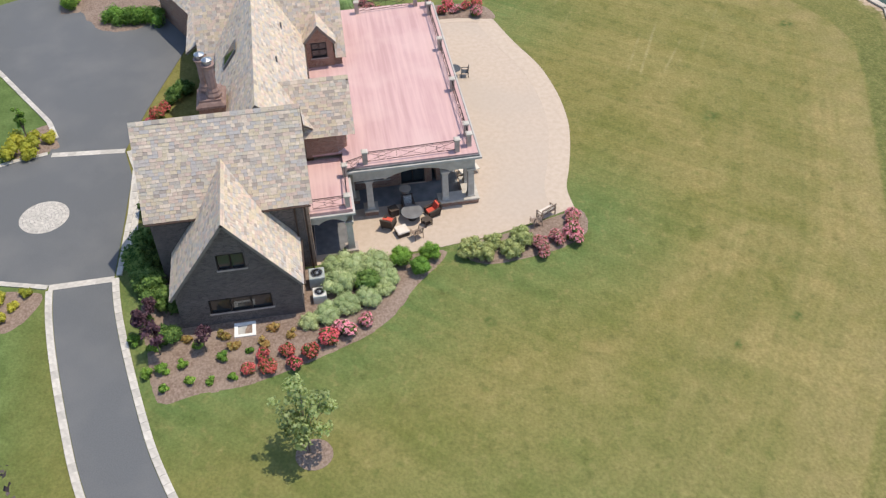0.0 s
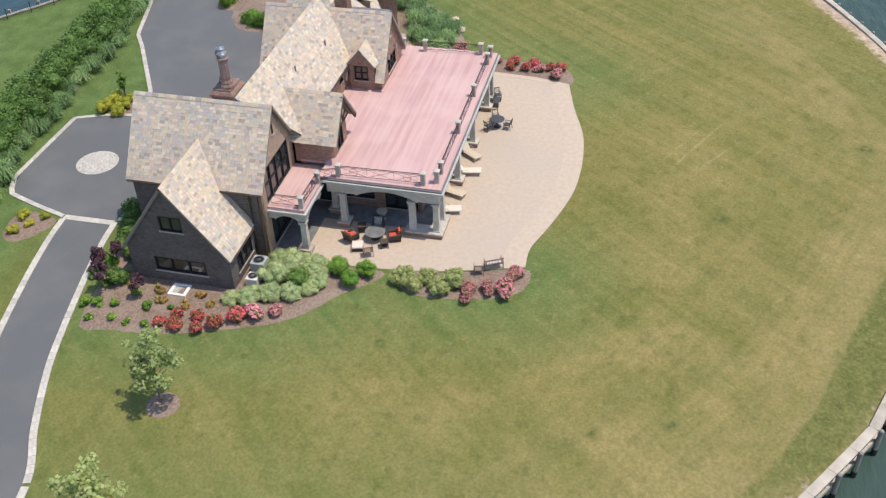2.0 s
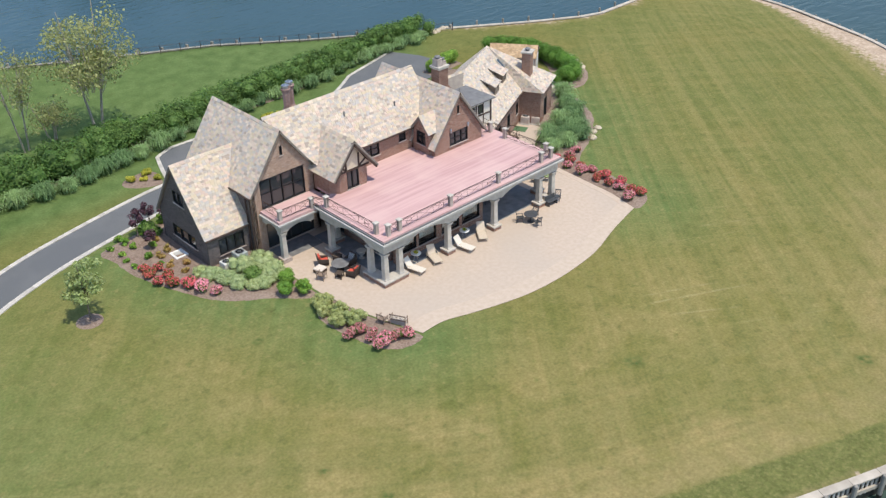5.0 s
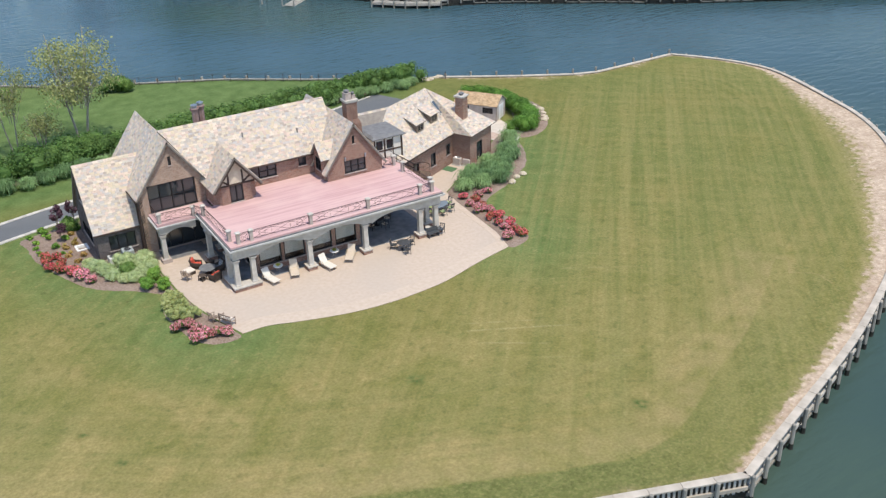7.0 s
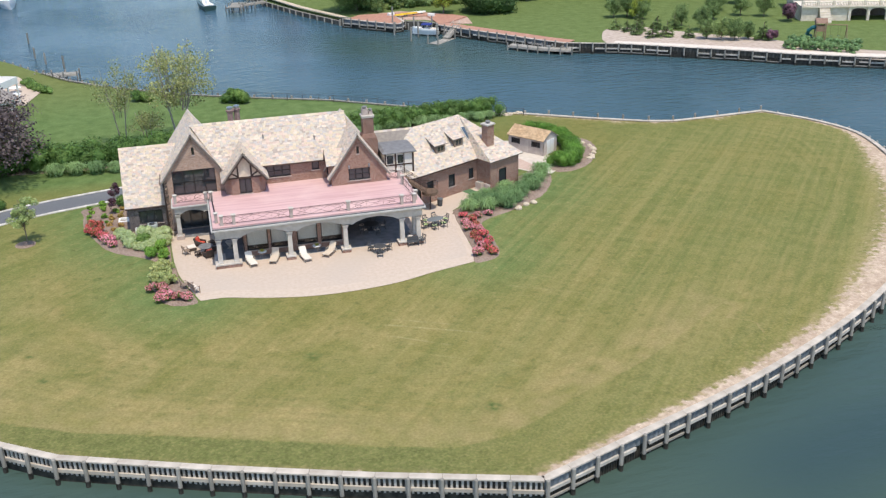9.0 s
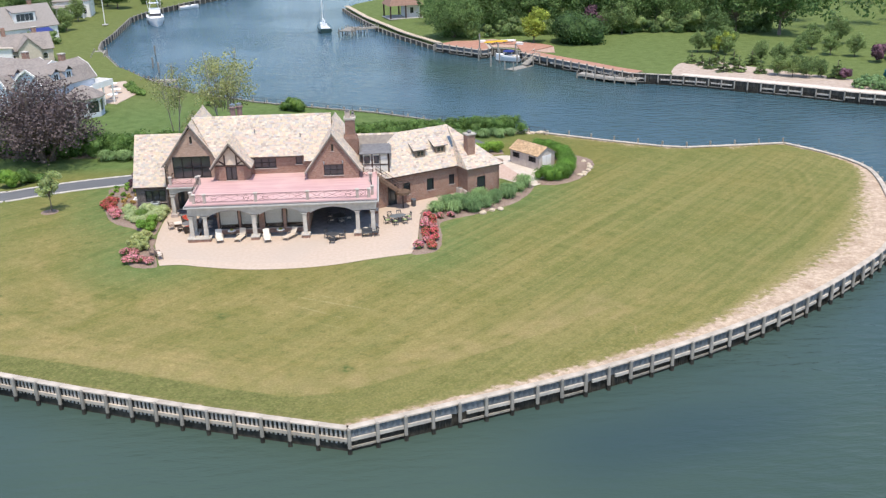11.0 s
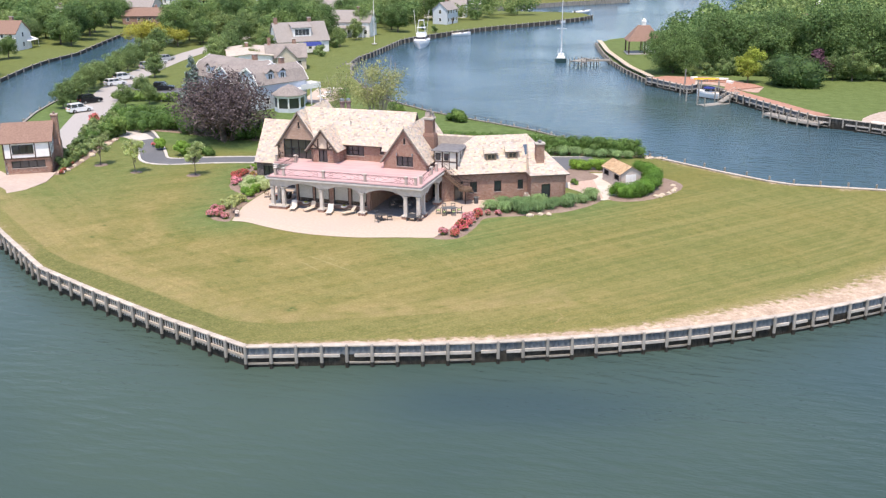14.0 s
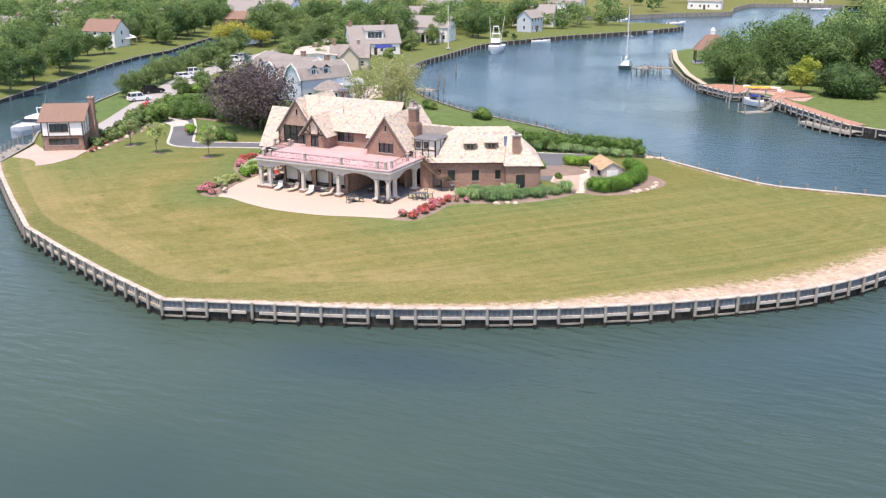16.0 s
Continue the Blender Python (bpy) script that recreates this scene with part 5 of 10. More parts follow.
roof_face(house, [(13.3, 10.52, 6.1), (11.95, 10.52, 6.1), (11.95, 9.32, 7.52), (14.0, 9.32, 7.52)], seed=52, thick=0.1)
verge(house, (12.0, 8.12, 6.08), (12.0, 9.32, 7.5))
verge(house, (12.0, 10.52, 6.08), (12.0, 9.32, 7.5))
# --- half-timbered dormer D
DX, DZ, DE = 3.9, 8.5, 5.65
wall(house, face_to(2.55, 8.35, 1, 0), [(0, 3.9), (2.7, 3.9), (2.7, 5.75), (0, 5.75)], [(0.75, 1.95, 4.2, 5.74, 2, 1)])
wall(house, face_to(1.95, 9.0, 0.6, -0.65), [(0, 3.9), (0.88, 3.9), (0.88, 5.75), (0, 5.75)])
wall(house, face_to(5.25, 8.35, 0.6, 0.65), [(0, 3.9), (0.88, 3.9), (0.88, 5.75), (0, 5.75)])
wall(house, face_to(1.95, 11.0, 0, -1), [(0, 3.9), (2.0, 3.9), (2.0, 5.75), (0, 5.75)])
wall(house, face_to(5.85, 9.0, 0, 1), [(0, 3.9), (1.7, 3.9), (1.7, 5.75), (0, 5.75)])
wall(house, face_to(2.1, 8.32, 1, 0), [(0, 5.76), (3.6, 5.76), (1.8, 8.2)], material=M_STUCCO, thick=0.2, name="gable_panel", label="cream stucco gable panel")
for s0, z0, s1, z1 in ((0.1, 5.85, 3.5, 5.85), (1.15, 5.9, 1.15, 7.1), (2.45, 5.9, 2.45, 7.1), (0.5, 6.4, 1.15, 5.95), (3.1, 6.4, 2.45, 5.95)):
    g = Geo()
    d = Vector((s1 - s0, 0, z1 - z0)).normalized()
    nn = Vector((-d.z, 0, d.x)) * 0.08
    a, b = Vector((2.1 + s0, 0, z0)), Vector((2.1 + s1, 0, z1))
    g.loft([[q + nn * s + Vector((0, t, 0)) for s, t in ((-1, 8.28), (1, 8.28), (1, 8.34), (-1, 8.34))] for q in (a, b)])
    part("timber", g, M_TIMBER, house)
roof_face(house, [(1.6, 12.6, DE), (1.6, 7.8, DE), (DX, 7.8, DZ), (DX, 12.6, DZ)], seed=61, label="slate roof of the timbered dormer")
roof_face(house, [(6.2, 7.8, DE), (6.2, 12.6, DE), (DX, 12.6, DZ), (DX, 7.8, DZ)], seed=62)
verge(house, (1.6, 7.88, DE - 0.02), (DX, 7.88, DZ - 0.02), 0.14, 0.3, M_TIMBER)
verge(house, (6.2, 7.88, DE - 0.02), (DX, 7.88, DZ - 0.02), 0.14, 0.3, M_TIMBER)
ridge_cap(house, (DX, 7.8, DZ), (DX, 12.3, DZ))
# --- chimneys
chim = part("chimney", Geo().box(2.85, 4.75, 15.5, 17.1, -0.3, 7.9), M_BRICK_DARK, house, "broad brick chimney base with brownstone cap and twin shafts")
part("cap_stone", Geo().loft([[(3.8 + a * w, 16.3 + b * d, z) for a, b in ((-1, -1), (1, -1), (1, 1), (-1, 1))] for w, d, z in ((1.05, 0.9, 7.9), (1.05, 0.9, 8.05), (0.95, 0.72, 8.22), (0.88, 0.66, 8.3), (0.88, 0.66, 8.42))]), M_CHIM, chim)
for cx, cy in ((3.45, 16.05), (4.15, 16.5)):
    part("shaft", Geo().turned([(0.50, 8.42), (0.50, 8.58), (0.40, 8.74), (0.40, 8.85), (0.30, 9.0), (0.30, 10.35), (0.37, 10.45), (0.44, 10.65), (0.34, 10.68)], 8, (cx, cy, 0)), M_CHIM, chim)
    part("chimney_pot", Geo().turned([(0.25, 10.65), (0.25, 10.88), (0.33, 10.9), (0.33, 10.96), (0.06, 11.08)], 12, (cx, cy, 0)), M_METAL, chim, "galvanised metal chimney cap")
rs = part("skylight", Geo().loft([[(x, y, MZ - (y - MY) * 1.328 + h) for x, y in ((8.0, 15.7), (9.3, 15.7), (9.3, 14.7), (8.0, 14.7))] for h in (-0.05, 0.28)]), M_LEAD, house, "raised dark skylight in the rear slope")
part("pane", Geo().loft([[(x, y, MZ - (y - MY) * 1.328 + h) for x, y in ((8.12, 15.6), (9.18, 15.6), (9.18, 14.8), (8.12, 14.8))] for h in (0.284, 0.295)]), M_GLASS, rs)
chim = part("chimney", Geo().loft([[(17.05 + a * w, 12.1 + b * d, z) for a, b in ((-1, -1), (1, -1), (1, 1), (-1, 1))]
                                   for w, d, z in ((0.8, 0.7, -0.3), (0.8, 0.7, 7.6), (0.62, 0.55, 8.0), (0.55, 0.5, 8.02), (0.55, 0.5, 9.7))]), M_BRICK_DARK, house, "tall brick chimney with a pale stone top")
part("cap_stone", Geo().loft([[(17.05 + a * w, 12.1 + b * d, z) for a, b in ((-1, -1), (1, -1), (1, 1), (-1, 1))] for w, d, z in ((0.62, 0.57, 9.7), (0.66, 0.6, 9.85), (0.66, 0.6, 9.95))]), M_STONE, chim)
part("flue", Geo().loft([[(16.82 + a * w, 12.1 + b * d, z) for a, b in ((-1, -1), (1, -1), (1, 1), (-1, 1))] for w, d, z in ((0.32, 0.36, 9.95), (0.28, 0.32, 10.55), (0.32, 0.36, 10.6))]), M_STONE2, chim)
part("flue", Geo().loft([[(17.42 + a * w, 12.1 + b * d, z) for a, b in ((-1, -1), (1, -1), (1, 1), (-1, 1))] for w, d, z in ((0.2, 0.28, 9.95), (0.17, 0.24, 10.25), (0.2, 0.28, 10.3))]), M_STONE2, chim)
for cx, cz, w in ((16.82, 10.6, 0.3), (17.42, 10.3, 0.2)):
    part("chimney_pot", Geo().turned([(w * 0.6, 0), (w * 0.6, 0.14), (w, 0.16), (w * 0.9, 0.22), (0.04, 0.3)], 10, (cx, 12.1, cz)), M_LEAD, chim, "small dark metal cowl")
part("step_slates", Geo().box(17.65, 17.95, 11.6, 12.6, 6.0, 7.3), M_BRICK_DARK, chim)

# --- wing, turned against the house
WO = Vector((29.2, 13.3, 0))
WT = pose(WO.x, WO.y, 0, 0, 0, 27.0)
wing = thing("wing", "low brick service wing with slate roof and two dormers", "house wing")
WP = lambda u, v, z: tuple(WT @ Vector((u, v, z)))
WE, WR, WV = 3.45, 7.38, 4.05
wf = [(-9.0, -7.9, 0.1, 2.5, 1, 1), (-7.0, -6.1, 1.0, 2.4, 1, 1), (-3.9, -3.0, 1.0, 2.4, 1, 1), (-0.9, -0.2, 1.2, 2.4, 1, 1)]
wall(wing, WT @ Matrix.Translation((0, 0.35, 0)), [(-10.6, -0.4), (0.3, -0.4), (0.3, 3.5), (-10.6, 3.5)], wf)
wall(wing, WT @ face_to(0.3, 0.35, 0, -1), [(0, -0.4), (2.2, -0.4), (2.2, 3.5), (0, 3.5)])
wall(wing, WT @ Matrix.Translation((0, -1.85, 0)), [(0.6, -0.4), (4.7, -0.4), (4.7, 3.5), (0.6, 3.5)], [(1.6, 2.75, 0.0, 2.25, 1, 1)])
wall(wing, WT @ face_to(4.7, -1.85, 0, 1), [(0, -0.4), (9.5, -0.4), (9.5, 3.5), (0, 3.5)], [(4.0, 5.0, 0.0, 2.2, 1, 1)])
wall(wing, WT @ face_to(4.4, 7.75, -1, 0), [(0, -0.4), (14.5, -0.4), (14.5, 3.5), (0, 3.5)])
u_k = -5.6
roof_face(wing, [WP(-9.3, 0, WE), WP(0.1, 0, WE), WP(1.1, WV, WR), WP(u_k, WV, WR)], seed=71, label="pale slate roof slope of the wing")
roof_face(wing, [WP(0.05, -2.2, WE), WP(5.1, -2.2, WE), WP(1.1, WV, WR)], seed=72)
roof_face(wing, [WP(0.1, 0.05, WE), WP(0.05, -2.2, WE), WP(1.1, WV, WR)], seed=73)
roof_face(wing, [WP(5.1, -2.2, WE), WP(5.1, 8.1, WE), WP(1.1, WV, WR)], seed=74)
roof_face(wing, [WP(5.1, 8.1, WE), WP(-10, 8.1, WE), WP(u_k, WV, WR), WP(1.1, WV, WR)], seed=75)
K = Vector(WP(u_k, WV, WR))
E0 = Vector(WP(-9.3, 0, WE))
roof_face(wing, [(17.9, 10.2, WE + 0.3), tuple(E0), tuple(K), (16.4, K.y, WR)], seed=76)
roof_face(wing, [(24.5, 19.2, WE), (17.0, 19.2, WE), (16.4, K.y, WR), tuple(K)], seed=77)
ridge_cap(wing, tuple(K), WP(1.1, WV, WR))
ridge_cap(wing, (17.2, K.y, WR), tuple(K))
gutter(wing, [WP(-9.2, -0.07, WE - 0.06), WP(0.05, -0.07, WE - 0.06)])
wall(wing, face_to(18.2, 10.6, 1, 0), [(0, -0.3), (3.2, -0.3), (3.2, 3.9), (0, 3.9)], [(1.6, 2.6, 0.1, 2.3, 1, 1)])
chim = part("chimney", Geo().box(-0.5, 0.5, -0.45, 0.45, 3.0, 6.95), M_BRICK, wing, "square brick chimney on the wing")
chim.matrix_basis = pose(30.75, 14.1, 0, 0, 0, 27)
part("cap_stone", Geo().box(-0.62, 0.62, -0.57, 0.57, 6.95, 7.1), M_STONE, chim)
part("chimney_pot", Geo().turned([(0.2, 7.1), (0.2, 7.25), (0.3, 7.27), (0.3, 7.33), (0.08, 7.45)], 10), M_LEAD, chim)


M_TEAKISH = mat("grey brown weathered timber", (0.17, 0.125, 0.095), (0.24, 0.185, 0.145), 6.0, 0.8, 0.2, 30)


def shed_dormer(u, v0):
    """A low dormer with a slate lid, two lights and slated cheeks."""
    z0 = WE + (WR - WE) * v0 / WV
    g = Geo()
    d = part("dormer", g.box(u - 0.65, u + 0.65, v0, v0 + 0.9, z0 - 0.1, z0 + 0.92), M_TEAKISH, wing, "low slated dormer with two lights")
    d.matrix_basis = WT
    window(d, Matrix.Translation((0, v0 - 0.02, 0)), u - 0.5, u + 0.5, z0 + 0.14, z0 + 0.8, 2, 1, frame=M_TEAKISH, sill=False, depth=0.0)
    roof_face(d, [(u - 0.95, v0 - 0.16, z0 + 0.93), (u + 0.95, v0 - 0.16, z0 + 0.93), (u + 0.8, v0 + 1.45, z0 + 1.5), (u - 0.8, v0 + 1.45, z0 + 1.5)], seed=int(80 + u), thick=0.08)


shed_dormer(-4.1, 1.35)
shed_dormer(-1.35, 1.45)
sky_w = Geo()
zz = lambda v: WE + (WR - WE) * v / WV + 0.06
sky_w.add([(0.25, 1.6, zz(1.6)), (0.95, 1.6, zz(1.6)), (0.95, 2.9, zz(2.9)), (0.25, 2.9, zz(2.9)), (0.25, 1.6, zz(1.6) + 0.1), (0.95, 1.6, zz(1.6) + 0.1), (0.95, 2.9, zz(2.9) + 0.1), (0.25, 2.9, zz(2.9) + 0.1)],
          [(0, 1, 5, 4), (1, 2, 6, 5), (2, 3, 7, 6), (3, 0, 4, 7), (4, 5, 6, 7)])
sl = part("skylight", sky_w, M_STONE, wing, "pale framed skylight in the slates")
sl.matrix_basis = WT
part("pane", Geo().add([(0.32, 1.7, zz(1.7) + 0.11), (0.88, 1.7, zz(1.7) + 0.11), (0.88, 2.8, zz(2.8) + 0.11), (0.32, 2.8, zz(2.8) + 0.11)], [(0, 1, 2, 3)]), glass_mat("sky blue skylight glass", (0.06, 0.09, 0.13), 0.03), sl)
# --- half-timbered bay
bay = part("bay", Geo().box(18.25, 21.3, 9.9, 13.6, 3.7, 6.2), mat("white bay panel", (0.62, 0.58, 0.52), (0.69, 0.65, 0.59), 4.0, 0.85), house, "half-timbered bay with white panels and a grey flat roof")
for a, b in ((18.25, 18.4), (19.3, 19.48), (20.25, 20.33), (21.15, 21.33)):
    part("timber", Geo().box(a, b, 9.86, 9.9, 3.7, 6.2), M_TIMBER, bay)
part("timber", Geo().box(18.25, 21.33, 9.85, 9.9, 4.85, 4.98), M_TIMBER, bay)
for a, b in ((9.86, 10.0), (11.2, 11.35), (12.4, 12.55)):
    part("timber", Geo().box(21.3, 21.34, a, b, 3.7, 6.2), M_TIMBER, bay)
window(bay, Matrix.Translation((0, 9.84, 0)), 18.5, 19.15, 5.1, 5.95, 1, 2, sill=False, depth=0.02)
window(bay, Matrix.Translation((0, 9.84, 0)), 19.62, 20.2, 5.1, 5.95, 1, 2, sill=False, depth=0.02)
part("bay_roof", Geo().loft([[(19.8 + a * w, 11.6 + b * d, z) for a, b in ((-1, -1), (1, -1), (1, 1), (-1, 1))] for w, d, z in ((1.8, 2.0, 6.2), (1.8, 2.0, 6.3), (1.5, 1.6, 6.48))]), M_LEAD, bay)

# ---------------- covered terrace with the pink deck ----------------
terrace = thing("terrace", "roof terrace with pink deck over a stone colonnade", "terrace")
DECK = 4.1


def arch_run(length, bays, top=3.72, spring=2.72, crown=3.32, thick=0.5):
    """A beam with segmental arches over the bays (a, b)."""
    pts = [(0, top), (0, spring + 0.12)]
    for a, b in bays:
        pts.append((a, spring + 0.12 if a > 0 else spring))
        pts.append((a, spring))
        n = 10
        for k in range(1, n):
            t = k / n
            pts.append((a + (b - a) * t, spring + (crown - spring) * math.sin(math.pi * t) ** 0.75))
        pts.append((b, spring))
        pts.append((b, spring + 0.12))
    pts += [(length, spring + 0.12), (length, top)]
    clean = [p for k, p in enumerate(pts) if k == 0 or math.dist(p, pts[k - 1]) > 0.01]
    return panel(clean, (), thick)


beam = part("arched_beam", arch_run(19.5, [(2.1, 6.75), (7.35, 12.0), (12.6, 17.2)]), M_STONE, terrace, "pale stone beam with segmental arches")
beam.matrix_basis = face_to(0.3, 0.4, 1, 0)
beam = part("arched_beam", arch_run(7.4, [(2.0, 6.4)]), M_STONE, terrace)
beam.matrix_basis = face_to(0.3, 8.8, 0, -1) @ Matrix.Translation((0.5, 0, 0))
beam = part("arched_beam", arch_run(7.6, [(1.9, 6.4)]), M_STONE, terrace)
beam.matrix_basis = face_to(19.8, 0.9, 0, 1)
beam = part("arched_beam", arch_run(3.2, [(0.5, 2.9)], 3.35, 2.6, 3.0, 0.4), M_STONE, terrace)
beam.matrix_basis = face_to(-3.2, 8.65, 1, 0)
beam = part("arched_beam", arch_run(2.5, [(0.4, 2.1)], 3.35, 2.6, 3.0, 0.4), M_STONE, terrace)
beam.matrix_basis = face_to(-3.2, 11.2, 0, -1)
part("soffit", Geo().box(0.5, 19.6, 0.7, 10.6, 3.45, 3.6), M_STUCCO, terrace, "shaded ceiling of the colonnade")
part("ledge", Geo().box(0.0, 20.1, 0.0, 0.55, 3.72, 3.86).box(0.0, 0.55, 0.55, 8.6, 3.72, 3.86).box(19.55, 20.1, 0.55, 8.6, 3.72, 3.86), M_LEDGE, terrace, "pale metal-covered ledge")
part("fascia", Geo().box(0.12, 19.98, 0.12, 0.55, 3.86, 3.98).box(0.12, 0.55, 0.55, 8.6, 3.86, 3.98).box(19.55, 19.98, 0.55, 8.6, 3.86, 3.98), M_LEAD, terrace)
part("deck", Geo().prism([(0.2, 0.2), (19.9, 0.2), (19.9, 8.7), (19.9, 9.9), (18.0, 9.9), (18.0, 10.64), (1.92, 10.64), (1.92, 8.78), (0.2, 8.78)], 3.98, DECK), M_PINK, terrace, "pink coated terrace deck")
part("low_deck", Geo().prism([(-3.3, 8.6), (0.19, 8.6), (0.19, 8.8), (1.9, 8.8), (1.9, 11.19), (-3.3, 11.19)], 3.5, 3.72), M_PINK, terrace, "lower pink balcony in front of the gable")
part("ledge", Geo().box(-3.45, 0.2, 8.45, 8.8, 3.36, 3.48).box(-3.45, -3.1, 8.8, 11.19, 3.36, 3.48), M_LEDGE, terrace)


def column(x, y, base=True):
    """A square stone column with cap mouldings on a brick plinth."""
    g = Geo()
    sq = lambda w, z: [(x + a * w, y + b * w, z) for a, b in ((-1, -1), (1, -1), (1, 1), (-1, 1))]
    g.loft([sq(0.26, 0.42), sq(0.26, 0.5), sq(0.215, 0.56), sq(0.19, 2.45), sq(0.19, 2.5), sq(0.25, 2.56), sq(0.25, 2.64), sq(0.30, 2.68), sq(0.30, 2.76)])
    part("column", g, M_STONE, terrace, "square pale stone column")
    if base:
        p = part("plinth", Geo().box(x - 0.42, x + 0.42, y - 0.42, y + 0.42, 0.0, 0.31), M_BRICK, terrace)
        part("plinth_cap", Geo().box(x - 0.47, x + 0.47, y - 0.47, y + 0.47, 0.31, 0.42), M_STONE, p)


for x, y in ((7.05, 0.65), (12.3, 0.65), (17.8, 0.65), (19.4, 0.65), (19.4, 2.3), (19.4, 7.6), (0.55, 7.3), (1.9, 8.4)):
    column(x, y)
p = part("plinth", Geo().box(0.1, 2.45, 0.2, 1.1, 0.0, 0.31).box(0.1, 1.0, 1.1, 2.8, 0.0, 0.31), M_BRICK, terrace, "long brick plinth under the corner columns")
part("plinth_cap", Geo().box(0.04, 2.5, 0.14, 1.15, 0.31, 0.42).box(0.04, 1.05, 1.15, 2.85, 0.31, 0.42), M_STONE, p)
for x, y in ((0.55, 0.65), (2.0, 0.65), (0.55, 2.35)):
    column(x, y, False)
g = Geo()
sq = lambda w, z: [(-2.95 + a * w, 8.9 + b * w, z) for a, b in ((-1, -1), (1, -1), (1, 1), (-1, 1))]
g.loft([sq(0.25, 0.35), sq(0.21, 0.45), sq(0.185, 2.3), sq(0.25, 2.4), sq(0.28, 2.6)])
part("column", g, M_STONE, terrace)
part("plinth", Geo().box(-3.35, -2.55, 8.5, 9.3, -0.1, 0.35), M_STONE2, terrace)
# inner walls below the deck
M_BLIND = mat("pale roller blind", (0.62, 0.60, 0.56), (0.70, 0.68, 0.64), 3.0, 0.9)
M_CLEAR = glass_mat("clear window glass", (0.9, 0.93, 0.93), 0.0)
M_CLEAR.node_tree.nodes["Principled BSDF"].inputs["Transmission Weight"].default_value = 1.0
iw = part("inner_wall", panel([(0, 0), (9.7, 0), (9.7, 3.45), (0, 3.45)], [(0.25, 2.25, 0.6, 2.85), (2.5, 4.4, 0.6, 2.85), (5.0, 6.95, 0.6, 2.85), (7.3, 9.3, 0.6, 2.85)], 0.3), M_BRICK, terrace, "shaded brick wall with large windows")
iw.matrix_basis = face_to(2.9, 2.3, 1, 0)
for a, b in ((0.25, 2.25), (2.5, 4.4), (5.0, 6.95), (7.3, 9.3)):
    w = window(iw, Matrix.Identity(4), a, b, 0.6, 2.85, 1, 1, glass=M_CLEAR)
    part("blind", Geo().box(a + 0.05, b - 0.05, 0.2, 0.22, 1.05, 2.8), M_BLIND, w, "pale roller blind drawn most of the way down")
    part("dark_room", Geo().box(a - 0.05, b + 0.05, 0.6, 0.62, 0.3, 3.0), M_TIMBER, w)
wall(terrace, face_to(2.9, 11.2, 0, -1), [(0, 0), (8.3, 0), (8.3, 3.45), (0, 3.45)], [(1.0, 2.4, 0.1, 2.4, 1, 1), (3.2, 5.4, 0.7, 2.4, 1, 1), (6.2, 7.8, 0.1, 2.6, 2, 1)], name="inner_wall")
wall(terrace, face_to(12.6, 2.9, 0, 1), [(0, 0), (7.7, 0), (7.7, 3.45), (0, 3.45)], name="inner_wall")
wall(terrace, face_to(12.6, 10.4, 1, 0), [(0, 0), (7.3, 0), (7.3, 3.45), (0, 3.45)], [(1.0, 3.0, 0.1, 2.4, 2, 1), (4.2, 6.2, 0.1, 2.4, 2, 1)], name="inner_wall")

# railing
def post(x, y, z=DECK, h=1.0):
    g = Geo()
    sq = lambda w, q: [(x + a * w, y + b * w, q) for a, b in ((-1, -1), (1, -1), (1, 1), (-1, 1))]
    g.loft([sq(0.16, z), sq(0.16, z + 0.02), sq(0.145, z + 0.06), sq(0.145, z + h - 0.1)])
    p = part("post", g, M_STONE2, terrace)
    part("post_cap", Geo().loft([sq(0.20, z + h - 0.1), sq(0.21, z + h - 0.02), sq(0.12, z + h + 0.03)]), M_STONE, p)


def rail(a, b, z=DECK, circles=1):
    """Iron railing between two posts: top and bottom bars, crossed bars and a ring."""
    a, b = Vector((*a, 0)), Vector((*b, 0))
    d = (b - a).normalized()
    a, b = a + d * 0.15, b - d * 0.15
    ln = (b - a).length
    up = Vector((0, 0, 1))
    P = lambda s, h: a + d * s + up * (z + h)
    r = part("railing", Geo().tube([P(0, 0.86), P(ln, 0.86)], 0.028, 6).tube([P(0, 0.76), P(ln, 0.76)], 0.016, 5).tube([P(0, 0.14), P(ln, 0.14)], 0.018, 5), M_IRON, terrace, "dark iron railing with rings and crossed bars")
    n = max(1, round(ln / 1.75))
    for k in range(n):
        s0, s1 = ln * k / n, ln * (k + 1) / n
        c = (s0 + s1) / 2
        g = Geo()
        rad = 0.27
        if k % 2 == 0 or n < 3:
            g.tube([P(c + rad * math.cos(t * math.pi / 8), 0.45 + rad * math.sin(t * math.pi / 8)) for t in range(17)], 0.013, 4)
        g.tube([P(s0, 0.14), P(s1, 0.76)], 0.013, 4).tube([P(s0, 0.76), P(s1, 0.14)], 0.013, 4)
        g.tube([P(s1 - 0.01, 0.14), P(s1 - 0.01, 0.76)], 0.012, 4)
        part("scrollwork", g, M_IRON, r)


front_posts = [(1.05, 0.65), (2.15, 0.65), (7.4, 0.65), (12.75, 0.65), (17.9, 0.65), (19.1, 0.65)]
west_posts = [(0.6, 1.5), (0.45, 7.4)]
east_posts = [(19.45, 1.5), (19.2, 6.1)]
for q in front_posts + west_posts + east_posts + [(19.25, 7.95)]:
    post(*q)
for a, b in zip(front_posts, front_posts[1:]):
    rail(a, b)
rail(*west_posts)
rail(*east_posts)
rail((19.25, 7.95), (18.2, 8.4))
for q in ((-3.0, 8.85), (-0.05, 8.75)):
    post(*q, 3.72, 0.92)
